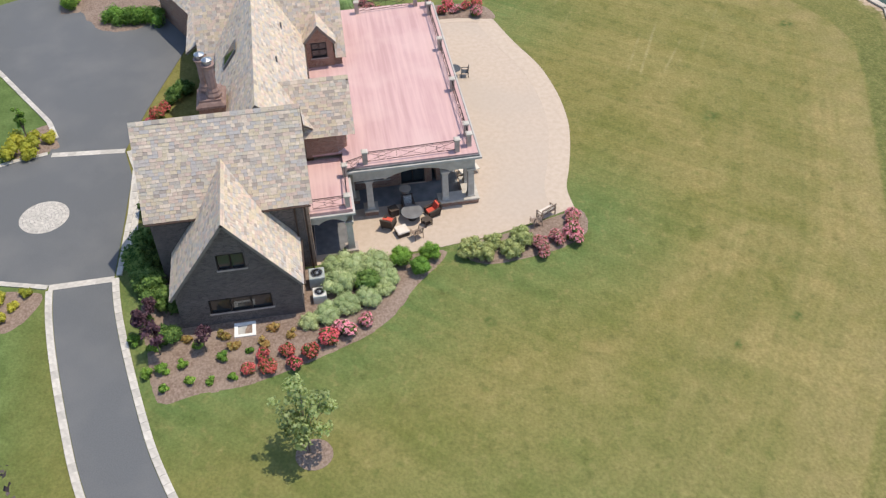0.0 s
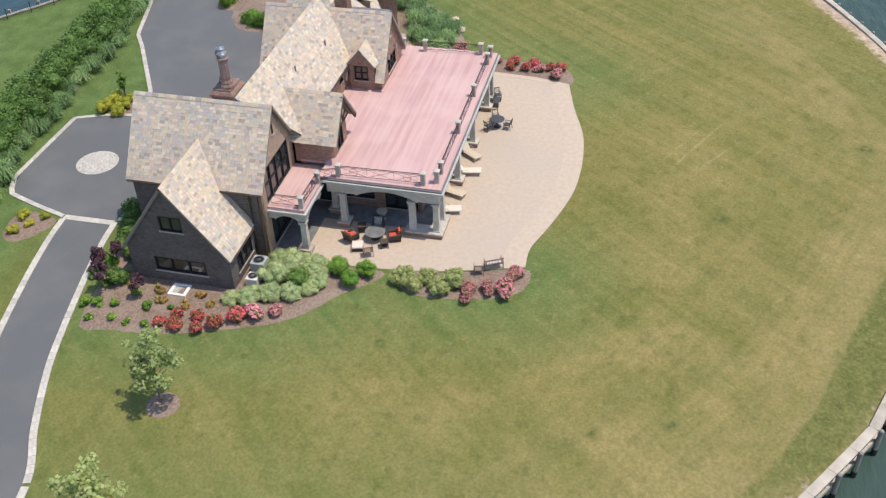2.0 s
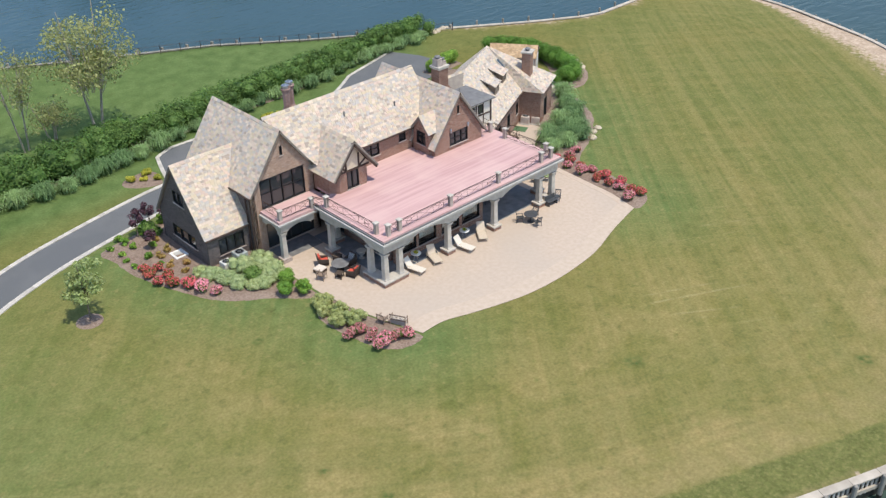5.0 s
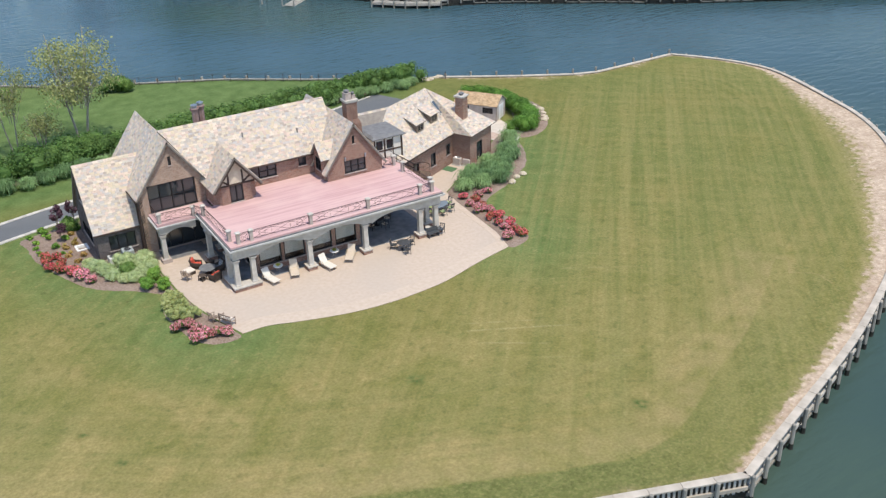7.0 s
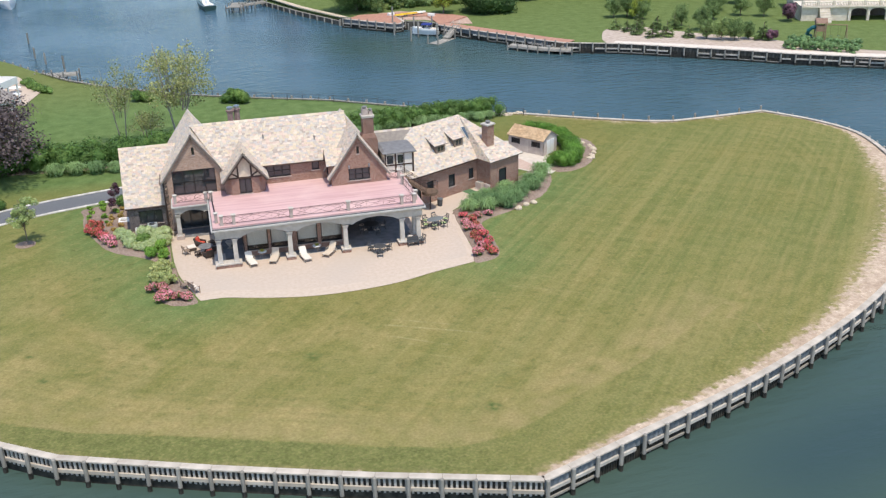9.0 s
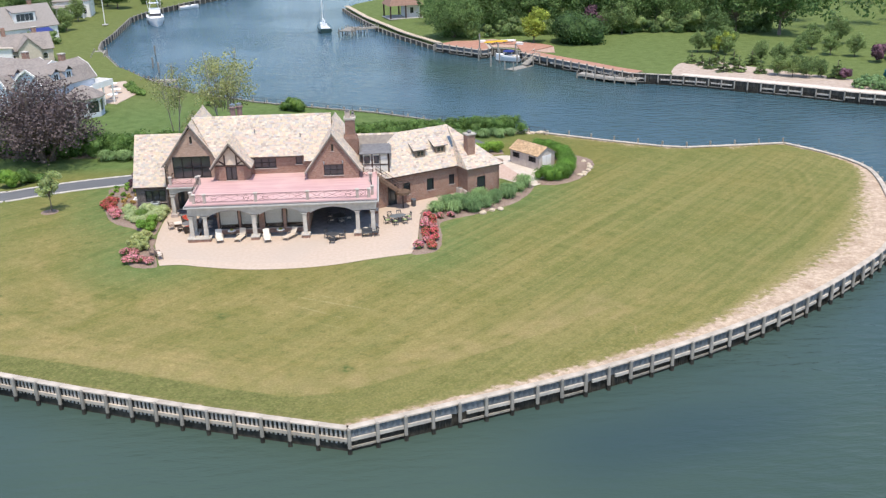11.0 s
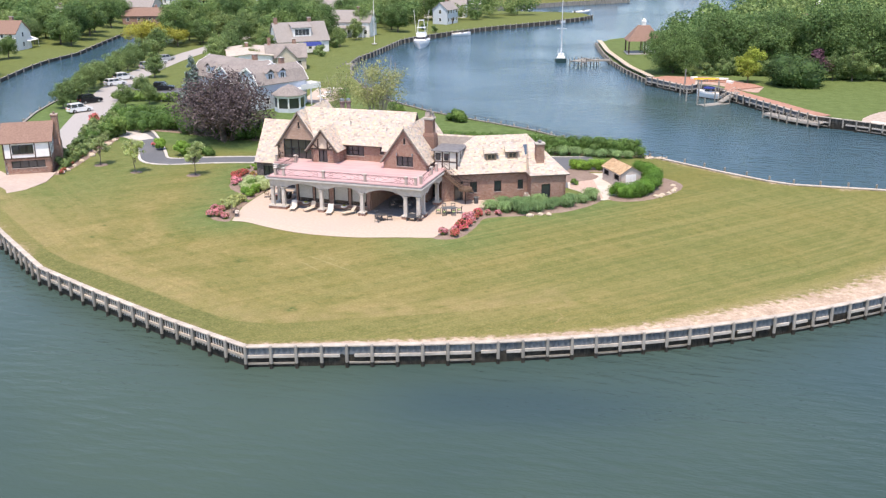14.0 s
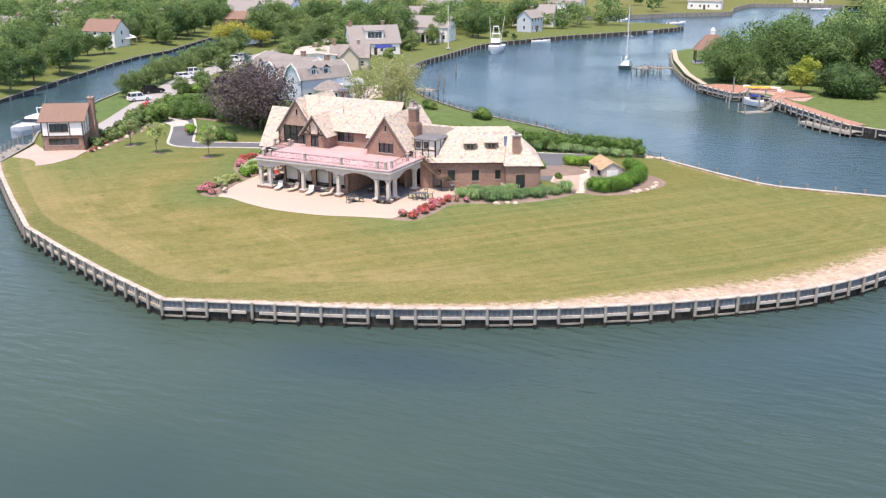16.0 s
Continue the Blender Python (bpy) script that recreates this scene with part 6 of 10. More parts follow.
rail((-3.0, 8.85), (-0.05, 8.75), 3.72)
rail((-3.0, 8.85), (-3.05, 11.1), 3.72)
rail((-0.05, 8.75), (0.45, 7.4), 3.9)
# stair down from the deck
M_STAIRWOOD = mat("brown stained stair timber", (0.12, 0.078, 0.055), (0.19, 0.125, 0.09), 6, 0.7, 0.2, 20)
stair = thing("stair", "dark metal outdoor stair with a rounded landing", "stair")
for k in range(11):
    t = k / 10
    part("tread", Geo().box(-0.16, 0.16, -0.5, 0.5, -0.025, 0.025), M_STAIRWOOD, stair).matrix_basis = pose(19.9 + 2.4 * t, 8.9 - 0.1 * t, 3.95 - 1.85 * t, 0, 0, -3)
for s in (-0.5, 0.5):
    part("stringer", Geo().loft([[(19.7, 8.9 + s, 3.75), (19.7, 8.95 + s, 3.75), (19.7, 8.95 + s, 4.05), (19.7, 8.9 + s, 4.05)], [(22.3, 8.8 + s, 1.8), (22.3, 8.85 + s, 1.8), (22.3, 8.85 + s, 2.1), (22.3, 8.8 + s, 2.1)]]), M_STAIRWOOD, stair)
    part("midrail", Geo().tube([(19.7, 8.9 + s, 4.5), (22.3, 8.8 + s, 2.55)], 0.02, 5), M_IRON, stair)
    for k in range(5):
        part("baluster", Geo().tube([(19.8 + 0.6 * k, 8.9 + s, 3.9 - 0.45 * k), (19.8 + 0.6 * k, 8.9 + s, 4.88 - 0.45 * k)], 0.02, 4), M_IRON, stair)
    part("handrail", Geo().tube([(19.7, 8.9 + s, 4.95), (22.3, 8.8 + s, 3.0), (22.9, 8.8 + s, 2.95)], 0.025, 5), M_IRON, stair)
ring = [(22.7 + 0.85 * math.cos(a * math.pi / 8), 8.75 + 0.85 * math.sin(a * math.pi / 8)) for a in range(16)]
part("landing", Geo().prism(ring, 1.75, 2.05), mat("brown woven screen", (0.11, 0.07, 0.048), (0.17, 0.115, 0.08), 30, 0.8), stair)
part("landing_rail", Geo().tube([(x, y, 2.95) for x, y in ring[-4:] + ring[:6]], 0.025, 5), M_IRON, stair)
for x, y in ring[::2]:
    part("baluster", Geo().tube([(x, y, 2.0), (x, y, 2.95)], 0.014, 4), M_IRON, stair)
for k in range(9):
    t = k / 8
    part("tread", Geo().box(-0.16, 0.16, -0.45, 0.45, -0.025, 0.025), M_STAIRWOOD, stair).matrix_basis = pose(22.75 + 0.1 * t, 9.75 + 1.9 * t, 1.75 - 1.6 * t, 0, 0, 90)
part("leg", Geo().tube([(22.7, 8.75, 0), (22.7, 8.75, 1.8)], 0.07, 8), M_IRON, stair)

# ---------------- plants ----------------
def leaf_cloud(rng, lumps, count, size, flat=0.5, shell=0.55, droop=0.0):
    """Leaves as small bent quads on and in a set of lumps (x, y, z, rx, ry, rz). Returns vertices and faces."""
    lumps = np.array(lumps, float)
    w = (lumps[:, 3] * lumps[:, 4] + lumps[:, 4] * lumps[:, 5] + lumps[:, 3] * lumps[:, 5])
    k = rng.choice(len(lumps), count, p=w / w.sum())
    d = rng.normal(size=(count, 3))
    d /= np.linalg.norm(d, axis=1)[:, None]
    r = shell + (1 - shell) * rng.random(count) ** 0.6
    p = lumps[k, :3] + d * r[:, None] * lumps[k, 3:] * rng.uniform(0.92, 1.1, (count, 1))
    n = d * flat + rng.normal(size=(count, 3)) * 0.55 + (0, 0, 0.35)
    n /= np.linalg.norm(n, axis=1)[:, None]
    a = np.cross(n, rng.normal(size=(count, 3)))
    a /= np.linalg.norm(a, axis=1)[:, None]
    b = np.cross(n, a)
    s = size * rng.uniform(0.6, 1.35, (count, 1))
    a, b = a * s * 0.5, b * s * 0.36
    v = np.stack([p - a, p - b * 1.0 + n * s * 0.08, p + a - (0, 0, droop * size), p + b + n * s * 0.08], 1).reshape(-1, 3)
    f = np.arange(count * 4).reshape(-1, 4)
    return v, f


def np_mesh(name, v, f, material):
    me = bpy.data.meshes.new(name)
    me.vertices.add(len(v))
    me.vertices.foreach_set("co", np.ascontiguousarray(v, dtype=np.float32).ravel())
    me.loops.add(f.size)
    me.loops.foreach_set("vertex_index", f.ravel().astype(np.int32))
    me.polygons.add(len(f))
    me.polygons.foreach_set("loop_start", np.arange(0, f.size, f.shape[1], dtype=np.int32))
    me.polygons.foreach_set("loop_total", np.full(len(f), f.shape[1], dtype=np.int32))
    me.materials.append(material)
    me.update(calc_edges=True)
    return me


def cluster(rng, n, rx, ry, rz, lump, z0=0.0, top_bias=0.0):
    """Lumps spread through an ellipsoid that stands on z0."""
    out = []
    for _ in range(n):
        d = rng.normal(size=3)
        d /= np.linalg.norm(d)
        r = rng.uniform(0.35, 0.82)
        x, y, z = d * r * (rx, ry, rz)
        q = lump * rng.uniform(0.7, 1.3)
        out.append((x, y, z0 + rz + z + top_bias * rz, q, q, q * 0.85))
    return out


def core_geo(lumps, shrink=0.72):
    """A dark lumpy body that keeps a dense shrub from being seen through."""
    g = Geo()
    for x, y, z, a, b, c in lumps:
        rings = []
        for t in (-0.9, -0.5, 0.0, 0.5, 0.9):
            q = math.sqrt(1 - t * t)
            rings.append([(x + a * shrink * q * math.cos(k * math.pi / 4), y + b * shrink * q * math.sin(k * math.pi / 4), max(0.02, z + c * shrink * t)) for k in range(8)])
        g.loft(rings)
    return g


def shrub_proto(name, label, category, group, mats, rx, rz, lumps, leaves, size, seed, blooms=None, n_bloom=0, bloom_size=0.12, lump=0.5):
    """A dense shrub: shaded core, leaves, and blossoms where it flowers."""
    rng = np.random.default_rng(seed)
    root = thing(name, label, category, group)
    lp = cluster(rng, lumps, rx, rx, rz, rx * lump, 0.0)
    lp = [(x, y, max(z, q * 0.6), q, q2, q3) for x, y, z, q, q2, q3 in lp]
    tagged(part("twig_core", core_geo(lp), mats, root), kind="stuff")
    v, f = leaf_cloud(rng, lp, leaves, size, 0.95)
    v[:, 2] = np.maximum(v[:, 2], 0.03)
    part("foliage", np_mesh("foliage", v, f, mats), None, root)
    if blooms:
        up = [(x, y, z + 0.12 * q3, q, q2, q3) for x, y, z, q, q2, q3 in lp]
        v, f = leaf_cloud(rng, up, n_bloom * 5, bloom_size, 0.9, 0.97)
        keep = v.reshape(-1, 4, 3)[:, :, 2].mean(1) > rz * 0.75
        v = v.reshape(-1, 4, 3)[keep].reshape(-1, 3)
        part("blossom", np_mesh("blossom", v, np.arange(len(v)).reshape(-1, 4), blooms), None, root)
    return root


def scatter(proto_list, places, seed=1, z=0.02, s=(0.85, 1.15)):
    """Puts copies of the prototypes at plan places (x, y, scale)."""
    rnd = random.Random(seed)
    for k, q in enumerate(places):
        sc = (q[2] if len(q) > 2 else 1.0) * rnd.uniform(*s)
        copy_thing(proto_list[k % len(proto_list)], pose(q[0], q[1], z, 0, 0, rnd.uniform(0, 360)) @ Matrix.Diagonal((sc, sc, sc * rnd.uniform(0.9, 1.1), 1)))


def done(protos):
    """Takes the prototypes themselves out of the scene."""
    for p in protos:
        for o in list(p.children_recursive) + [p]:
            bpy.data.objects.remove(o)


rose_red = [shrub_proto("rose_bush", "rose bush covered in red flowers", "rose bush", "rose bushes in the beds", L_ROSE, 0.48, 0.36, 9, 700, 0.10, 100 + k, P_RED, 120, 0.13) for k in range(2)]
rose_pink = [shrub_proto("rose_bush", "rose bush covered in pink flowers", "rose bush", "rose bushes in the beds", L_ROSE, 0.52, 0.38, 9, 700, 0.10, 110 + k, P_PINK, 130, 0.13) for k in range(2)]
small_green = [shrub_proto("small_shrub", "small round bright green shrub", "shrub", "small shrubs in the beds", L_BOX, 0.38, 0.28, 6, 330, 0.12, 120 + k) for k in range(2)]
small_orange = [shrub_proto("small_shrub", "small shrub with orange leaves", "shrub", "small shrubs in the beds", P_ORANGE, 0.36, 0.24, 5, 260, 0.12, 130)]
boxwood = [shrub_proto("boxwood", "round bright green boxwood shrub", "shrub", "boxwoods by the patio", L_BOX, 0.88, 0.80, 34, 6500, 0.085, 140 + k, lump=0.40) for k in range(2)]
vari = [shrub_proto("variegated_shrub", "spreading shrub with cream and green leaves", "shrub", "variegated shrubs by the gable", L_VARI, 1.3, 0.62, 60, 11000, 0.095, 150 + k, lump=0.34) for k in range(2)]
yel = [shrub_proto("yellow_shrub", "loose shrub with yellow-green leaves", "shrub", "yellow-green shrubs by the patio", L_YELLOWG, 0.8, 0.5, 36, 3600, 0.09, 160 + k, lump=0.28) for k in range(2)]
dark_sh = [shrub_proto("evergreen_shrub", "dark green evergreen shrub", "shrub", "evergreen shrubs", L_HEDGE, 0.95, 0.75, 11, 1800, 0.16, 170 + k) for k in range(2)]
gold_sh = [shrub_proto("golden_shrub", "low shrub with golden yellow leaves", "shrub", "golden shrubs by the court", L_GOLD, 0.65, 0.35, 8, 700, 0.14, 180)]
scatter(rose_red, [(-10.8, 13.4), (-11.9, 13.0), (-11.8, 14.5), (-11.0, 14.7), (-10.4, 11.0, 1.15), (-11.2, 12.0), (-11.8, 15.6, 0.75)], 1)
scatter(rose_pink, [(-9.9, 9.9, 1.1), (-9.3, 8.7, 1.1), (-5.5, -2.8), (-4.7, -2.9), (-4.6, -3.9), (-4.3, -4.9, 1.1), (-3.4, -5.2, 1.15), (-2.7, -5.6, 1.2), (-4.9, -5.1)], 2)
scatter(rose_red, [(25.3, 5.2), (25.8, 4.0), (25.8, 2.7), (24.8, -0.1), (25.7, -0.3), (24.8, -1.4), (25.8, -2.0), (25.2, -3.5), (25.3, -4.4, 1.1)], 3)
scatter(rose_pink, [(26.7, 4.7), (24.9, 3.6), (24.9, 1.8), (25.8, 1.2), (24.8, -2.6), (24.1, -4.2), (27.9, 5.0, 0.8)], 4)
scatter(small_green, [(-8.4, 22.0), (-8.1, 19.9, 1.2), (-10.8, 19.2), (-11.9, 18.8), (-10.6, 17.0), (-10.3, 15.5, 0.8), (-12.1, 16.4, 0.8), (-12.2, 20.2, 1.1), (-11.0, 21.2), (-12.2, 17.7, 0.8), (-10.9, 20.3),
                       (-7.0, 21.4, 1.3), (-9.2, 20.9, 1.1), (-9.4, 18.4)], 5)
scatter(small_orange, [(-8.9, 14.0), (-9.5, 13.0), (-8.9, 19.0), (-8.9, 16.9), (-9.8, 16.4), (-9.9, 14.6)], 6)
scatter(boxwood, [(-4.75, 6.0), (-4.55, 4.2), (-5.75, 5.0)], 7, s=(0.76, 0.82))
scatter(vari, [(-4.9, 9.0, 0.95), (-5.0, 7.7, 0.9), (-6.2, 9.9, 0.85), (-6.2, 7.0, 0.65), (-8.5, 10.9, 0.7), (-7.9, 9.7, 0.72), (-7.6, 8.4, 0.66), (-7.0, 7.3, 0.55), (-8.8, 11.9, 0.55), (-4.6, 10.1, 0.7)], 8, s=(0.95, 1.05))
scatter(dark_sh, [(-6.2, 8.4, 0.95), (-0.6, 21.6), (-1.8, 21.9), (-3.0, 21.7), (-4.2, 21.5), (-5.4, 21.0), (-5.8, 20.1, 0.9), (-8.6, 20.1, 0.8), (3.4, 21.8), (5.2, 21.5), (7.4, 21.3, 1.2)], 9)
scatter(yel, [(-4.6, 1.7, 1.1), (-4.4, 0.1), (-5.2, -0.9), (-5.2, 0.9), (-4.3, -1.7)], 10)
scatter(rose_red, [(14.0, 21.9, 1.1), (15.1, 21.3), (13.1, 22.3, 0.8)], 15)
scatter(gold_sh, [(11.4, 32.0, 1.3), (12.0, 30.6, 1.3), (13.2, 30.6), (12.6, 31.8, 1.2), (11.0, 30.8, 1.2), (12.6, 29.6, 1.1), (-3.4, 30.4, 0.85), (-4.2, 29.4, 0.8), (-3.3, 28.8, 0.8), (-5.2, 30.0, 0.8)], 11)
scatter(rose_red, [(-33.8, 26.9), (-36.2, 7.6, 0.8), (-36.8, 9.0, 0.8), (-38.4, 12.6, 0.8), (-40.0, 16.8, 0.8), (-56, 41.4, 1.6), (-54, 40.6, 1.6)], 12)
scatter(dark_sh, [(16.2, 20.7, 0.8), (17.2, 19.9, 0.75), (34.0, 21.9, 0.6), (-22.1, 23.6, 1.2), (-24.5, 24.4, 1.3), (-45.2, 29.5, 2.0), (-44.8, 25.2, 1.7), (-45.0, 32.6, 2.1), (5.2, 60.4, 1.3), (6.8, 59.6, 1.3), (-8.2, 66.5, 1.2), (-6.8, 65.6, 1.1)], 13)
scatter(boxwood, [(-31.8, 25.2, 1.3), (-26.0, 22.6, 1.4)], 14)
done(rose_red + rose_pink + small_green + small_orange + boxwood + vari + yel + dark_sh + gold_sh)


def grass_proto(seed, n=520, h=1.25, r=0.95):
    """A fountain of arching grass blades."""
    rng = np.random.default_rng(seed)
    root = thing("ornamental_grass", "fountain-like clump of green ornamental grass", "ornamental grass", "grass clumps of the garden")
    a = rng.uniform(0, 2 * np.pi, n)
    lean = rng.uniform(0.1, 1.0, n) ** 0.7
    hh = h * rng.uniform(0.7, 1.1, n)
    base = np.stack([0.25 * rng.normal(size=n), 0.25 * rng.normal(size=n), np.zeros(n)], 1)
    out = np.stack([np.cos(a), np.sin(a), np.zeros(n)], 1)
    side = np.stack([-np.sin(a), np.cos(a), np.zeros(n)], 1) * 0.022
    up = np.array([0, 0, 1.0])
    m1 = base + out * (lean * r * 0.35)[:, None] + up * (hh * 0.75)[:, None]
    m2 = base + out * (lean * r * 0.8)[:, None] + up * (hh * (1.0 - 0.15 * lean))[:, None]
    tip = base + out * (lean * r * 1.2)[:, None] + up * (hh * (1.0 - 0.6 * lean))[:, None]
    v = np.stack([base - side, base + side, m1 - side, m1 + side, m2 - side, m2 + side, tip - side * 0.3, tip + side * 0.3], 1).reshape(-1, 3)
    k = np.arange(n)[:, None] * 8
    f = np.concatenate([k + [0, 1, 3, 2], k + [2, 3, 5, 4], k + [4, 5, 7, 6]])
    part("blades", np_mesh("blades", v, f, L_GRASS), None, root)
    part("crown", core_geo([(0, 0, 0.35, 0.55, 0.55, 0.45)], 0.8), M_CORE, root)
    return root


gp = [grass_proto(200 + k) for k in range(3)]
scatter(gp, [(26.4, 6.9, 1.1), (27.7, 8.2, 1.1), (28.3, 6.6), (29.4, 7.6, 1.15), (30.5, 6.6), (29.2, 9.6, 1.1), (30.6, 8.6), (31.9, 8.0), (31.6, 10.3, 1.1), (33.0, 9.4), (33.6, 10.9), (35.0, 11.0), (35.0, 12.6), (36.4, 13.2), (37.3, 14.8)], 21)
north_row = resample(smooth_line([(-17, 33.3), (-12, 33.1), (-8, 33.1), (-2, 34.4), (4, 35.6), (11, 36.4), (18, 37.0), (24, 37.6), (31, 39.2), (37.5, 38.2)], 4), 2.25)
scatter(gp, [(x + 0.35 * math.sin(7.0 * k), y + 0.35 * math.cos(5.0 * k), 1.08) for k, (x, y) in enumerate(north_row)], 22)
scatter(gp, [(24.5, 38.9), (28, 40.4), (33.5, 39.6), (36.6, 39.6), (38.8, 39.2)], 23)
done(gp)


def hedge(name, line, width, height, label, leaves, size, seed, material=None, category="hedge", even=1.0):
    """A clipped hedge: lumps along a line, dense leaves, shaded core."""
    rng = np.random.default_rng(seed)
    pts = resample(line, width * 0.33)
    lp = []
    for x, y in pts:
        for _ in range(3):
            q = width * rng.uniform(0.26, 0.36)
            lp.append((x + rng.normal() * width * 0.2 * even, y + rng.normal() * width * 0.2 * even, height * (1.0 + even * rng.uniform(-0.08, 0.12)) - q * (0.95 + even * rng.uniform(-0.25, 0.25)), q, q, q * 0.9))
        for _ in range(3):
            q = width * rng.uniform(0.26, 0.36)
            lp.append((x + rng.normal() * width * 0.22 * even, y + rng.normal() * width * 0.22 * even, rng.uniform(0.25, 0.65) * height, q, q, q))
    root = thing(name, label, category)
    tagged(part("twig_core", core_geo(lp, 0.62), material or L_HEDGE, root), kind="stuff")
    v, f = leaf_cloud(rng, lp, leaves, size, 1.1, 0.66)
    v[:, 2] = np.maximum(v[:, 2], 0.05)
    part("foliage", np_mesh("foliage", v, f, material or L_HEDGE), None, root)
    return root


hedge("hedge", smooth_line([(-48.0, 38.6), (-43, 39.4), (-36, 39.8), (-28, 38.4), (-20, 36.6), (-12, 35.9), (-4, 36.7)], 4), 4.6, 3.0, "long dense dark green privet hedge", 50000, 0.24, 301)
hedge("hedge", smooth_line([(-5, 36.6), (4, 37.7), (12, 38.5), (20, 38.9), (27, 39.5)], 4), 3.5, 2.7, "long dense green privet hedge behind the court", 45000, 0.21, 309)
hedge("hedge", smooth_line([(26.5, 39.6), (31, 40.2), (35, 40.8), (39.2, 40.4)], 4), 3.0, 2.5, "loose green hedge at the end of the row", 16000, 0.22, 302)
hedge("hedge", smooth_line([(40.4, 17.5), (41.5, 17.0), (42.7, 18.3), (43.8, 21.2), (44.1, 24.6), (43.4, 27.8), (41.6, 30.0)], 4), 2.7, 2.05, "curved clipped hedge round the garden shed", 75000, 0.10, 303, L_BOX, even=0.45)
hedge("hedge", smooth_line([(28.7, 22.9), (29.0, 24.6), (29.4, 26.2)], 3), 2.0, 1.3, "dense clipped hedge in the court bed", 7000, 0.14, 308, L_BOX)
bed("flower_bed", [(31.4, 29.0), (36.9, 29.7), (36.8, 32.0), (31.3, 31.2)], "mulch bed under the clipped court hedge")
bed("flower_bed", smooth_line([(-3.15, 27.9), (-2.55, 30.4), (-3.4, 31.4), (-5.6, 31.0), (-6.3, 29.6), (-4.8, 28.2)], 3, True), "small mulch bed with golden shrubs by the court")
hedge("hedge", smooth_line([(32.2, 30.1), (34.3, 30.4), (36.2, 30.7)], 3), 1.9, 1.55, "clipped box hedge by the court", 16000, 0.10, 304, L_BOX, even=0.45)
hedge("hedge", smooth_line([(-52.5, 43.6), (-46, 44.5), (-38, 44.5)], 3), 3.2, 3.0, "tall clipped neighbour hedge", 16000, 0.24, 305)
hedge("hedge", smooth_line([(-66, 62), (-60, 64), (-54, 64.5)], 3), 2.4, 1.8, "clipped hedge by the neighbour drive", 4000, 0.26, 306)
hedge("hedge", smooth_line([(-26, 84), (-24.5, 80), (-22, 76)], 3), 1.6, 1.0, "low hedge at the water", 2500, 0.2, 307)


def tree_proto(name, label, group, material, h, crown_r, crown_h, trunk_r, lumps, leaves, size, seed, stems=1, sparse=False, lean=0.0, low=0.45, bark=None):
    """A tree: tapered trunk, limbs that reach the clumps of the crown, and many leaves."""
    rng = np.random.default_rng(seed)
    root = thing(name, label, "tree", group)
    lp = []
    for _ in range(lumps):
        d = rng.normal(size=3)
        d /= np.linalg.norm(d)
        r = rng.uniform(0.25, 0.85)
        q = crown_r * rng.uniform(0.22, 0.42) * (0.75 if sparse else 1.0)
        lp.append((d[0] * r * crown_r, d[1] * r * crown_r, h - crown_h / 2 + d[2] * r * crown_h / 2 * 0.95, q, q, q * 0.8))
    g = Geo()
    for s in range(stems):
        a = 2 * math.pi * s / stems + 0.4
        k = crown_r * 0.28 * (stems > 1)
        foot = Vector((0.25 * k * math.cos(a), 0.25 * k * math.sin(a), 0))
        mid = Vector((k * 0.8 * math.cos(a) + rng.normal() * 0.1, k * 0.8 * math.sin(a), h * low))
        topp = Vector((k * 1.4 * math.cos(a) + rng.normal() * 0.2, k * 1.4 * math.sin(a) + lean, h * 0.86))
        g.tube([foot, foot.lerp(mid, 0.5) + Vector((rng.normal() * 0.05, 0, 0)), mid, mid.lerp(topp, 0.5), topp], trunk_r, 7, trunk_r * 0.25)
    for x, y, z, q, *_ in lp:
        z0 = h * rng.uniform(low * 0.7, low * 1.35)
        a = math.atan2(y, x)
        k = crown_r * 0.2 * (stems > 1)
        s = Vector((k * math.cos(a), k * math.sin(a), min(z0, z - 0.1)))
        e = Vector((x, y, z))
        g.tube([s, s.lerp(e, 0.5) + Vector((0, 0, (z - z0) * 0.12)), e], trunk_r * 0.32, 5, trunk_r * 0.06)
    part("trunk", g, bark or M_BARK, root)
    v, f = leaf_cloud(rng, lp, leaves, size, 0.7 if sparse else 1.15, 0.25 if sparse else 0.55)
    part("crown", np_mesh("crown", v, f, material), None, root)
    return root


young = [tree_proto("young_tree", "young slender tree with light green leaves", "young trees on the lawn", L_TREE, 4.7, 1.55, 3.6, 0.06, 30, 1700, 0.2, 400 + k, sparse=True, low=0.35) for k in range(3)]
scatter(young, [(-17.7, 12.5, 1.25), (-26.6, 11.4, 1.2), (-34.3, 13.9, 1.2)], 31, z=-0.05, s=(0.95, 1.05))
for x, y in ((-17.9, 12.3), (-26.6, 11.4), (-34.3, 13.9)):
    rng = np.random.default_rng(int(abs(x)))
    tagged(part("mulch_ring", Geo().turned([(0.0, 0.0), (0.7, 0.03), (0.98, -0.02), (1.0, -0.1)][::-1], 20, (x, y, 0.0)), M_MULCH), "round mulch ring at a young tree", "mulch", kind="structure")
smoke = [tree_proto("smoke_bush", "small tree-like bush with dark purple leaves", "purple bushes by the gable", L_PURPLE, 2.3, 0.75, 1.4, 0.05, 12, 700, 0.16, 410 + k, low=0.4) for k in range(2)]
scatter(smoke, [(-6.7, 21.2), (-9.6, 20.5), (-9.9, 17.9, 0.95), (-8.0, 21.5)], 32)
column_t = tree_proto("columnar_tree", "narrow upright evergreen tree", "", L_BOX, 3.2, 0.5, 3.0, 0.06, 16, 900, 0.14, 415, low=0.2)
column_t.matrix_basis = pose(13.4, 31.2, 0)
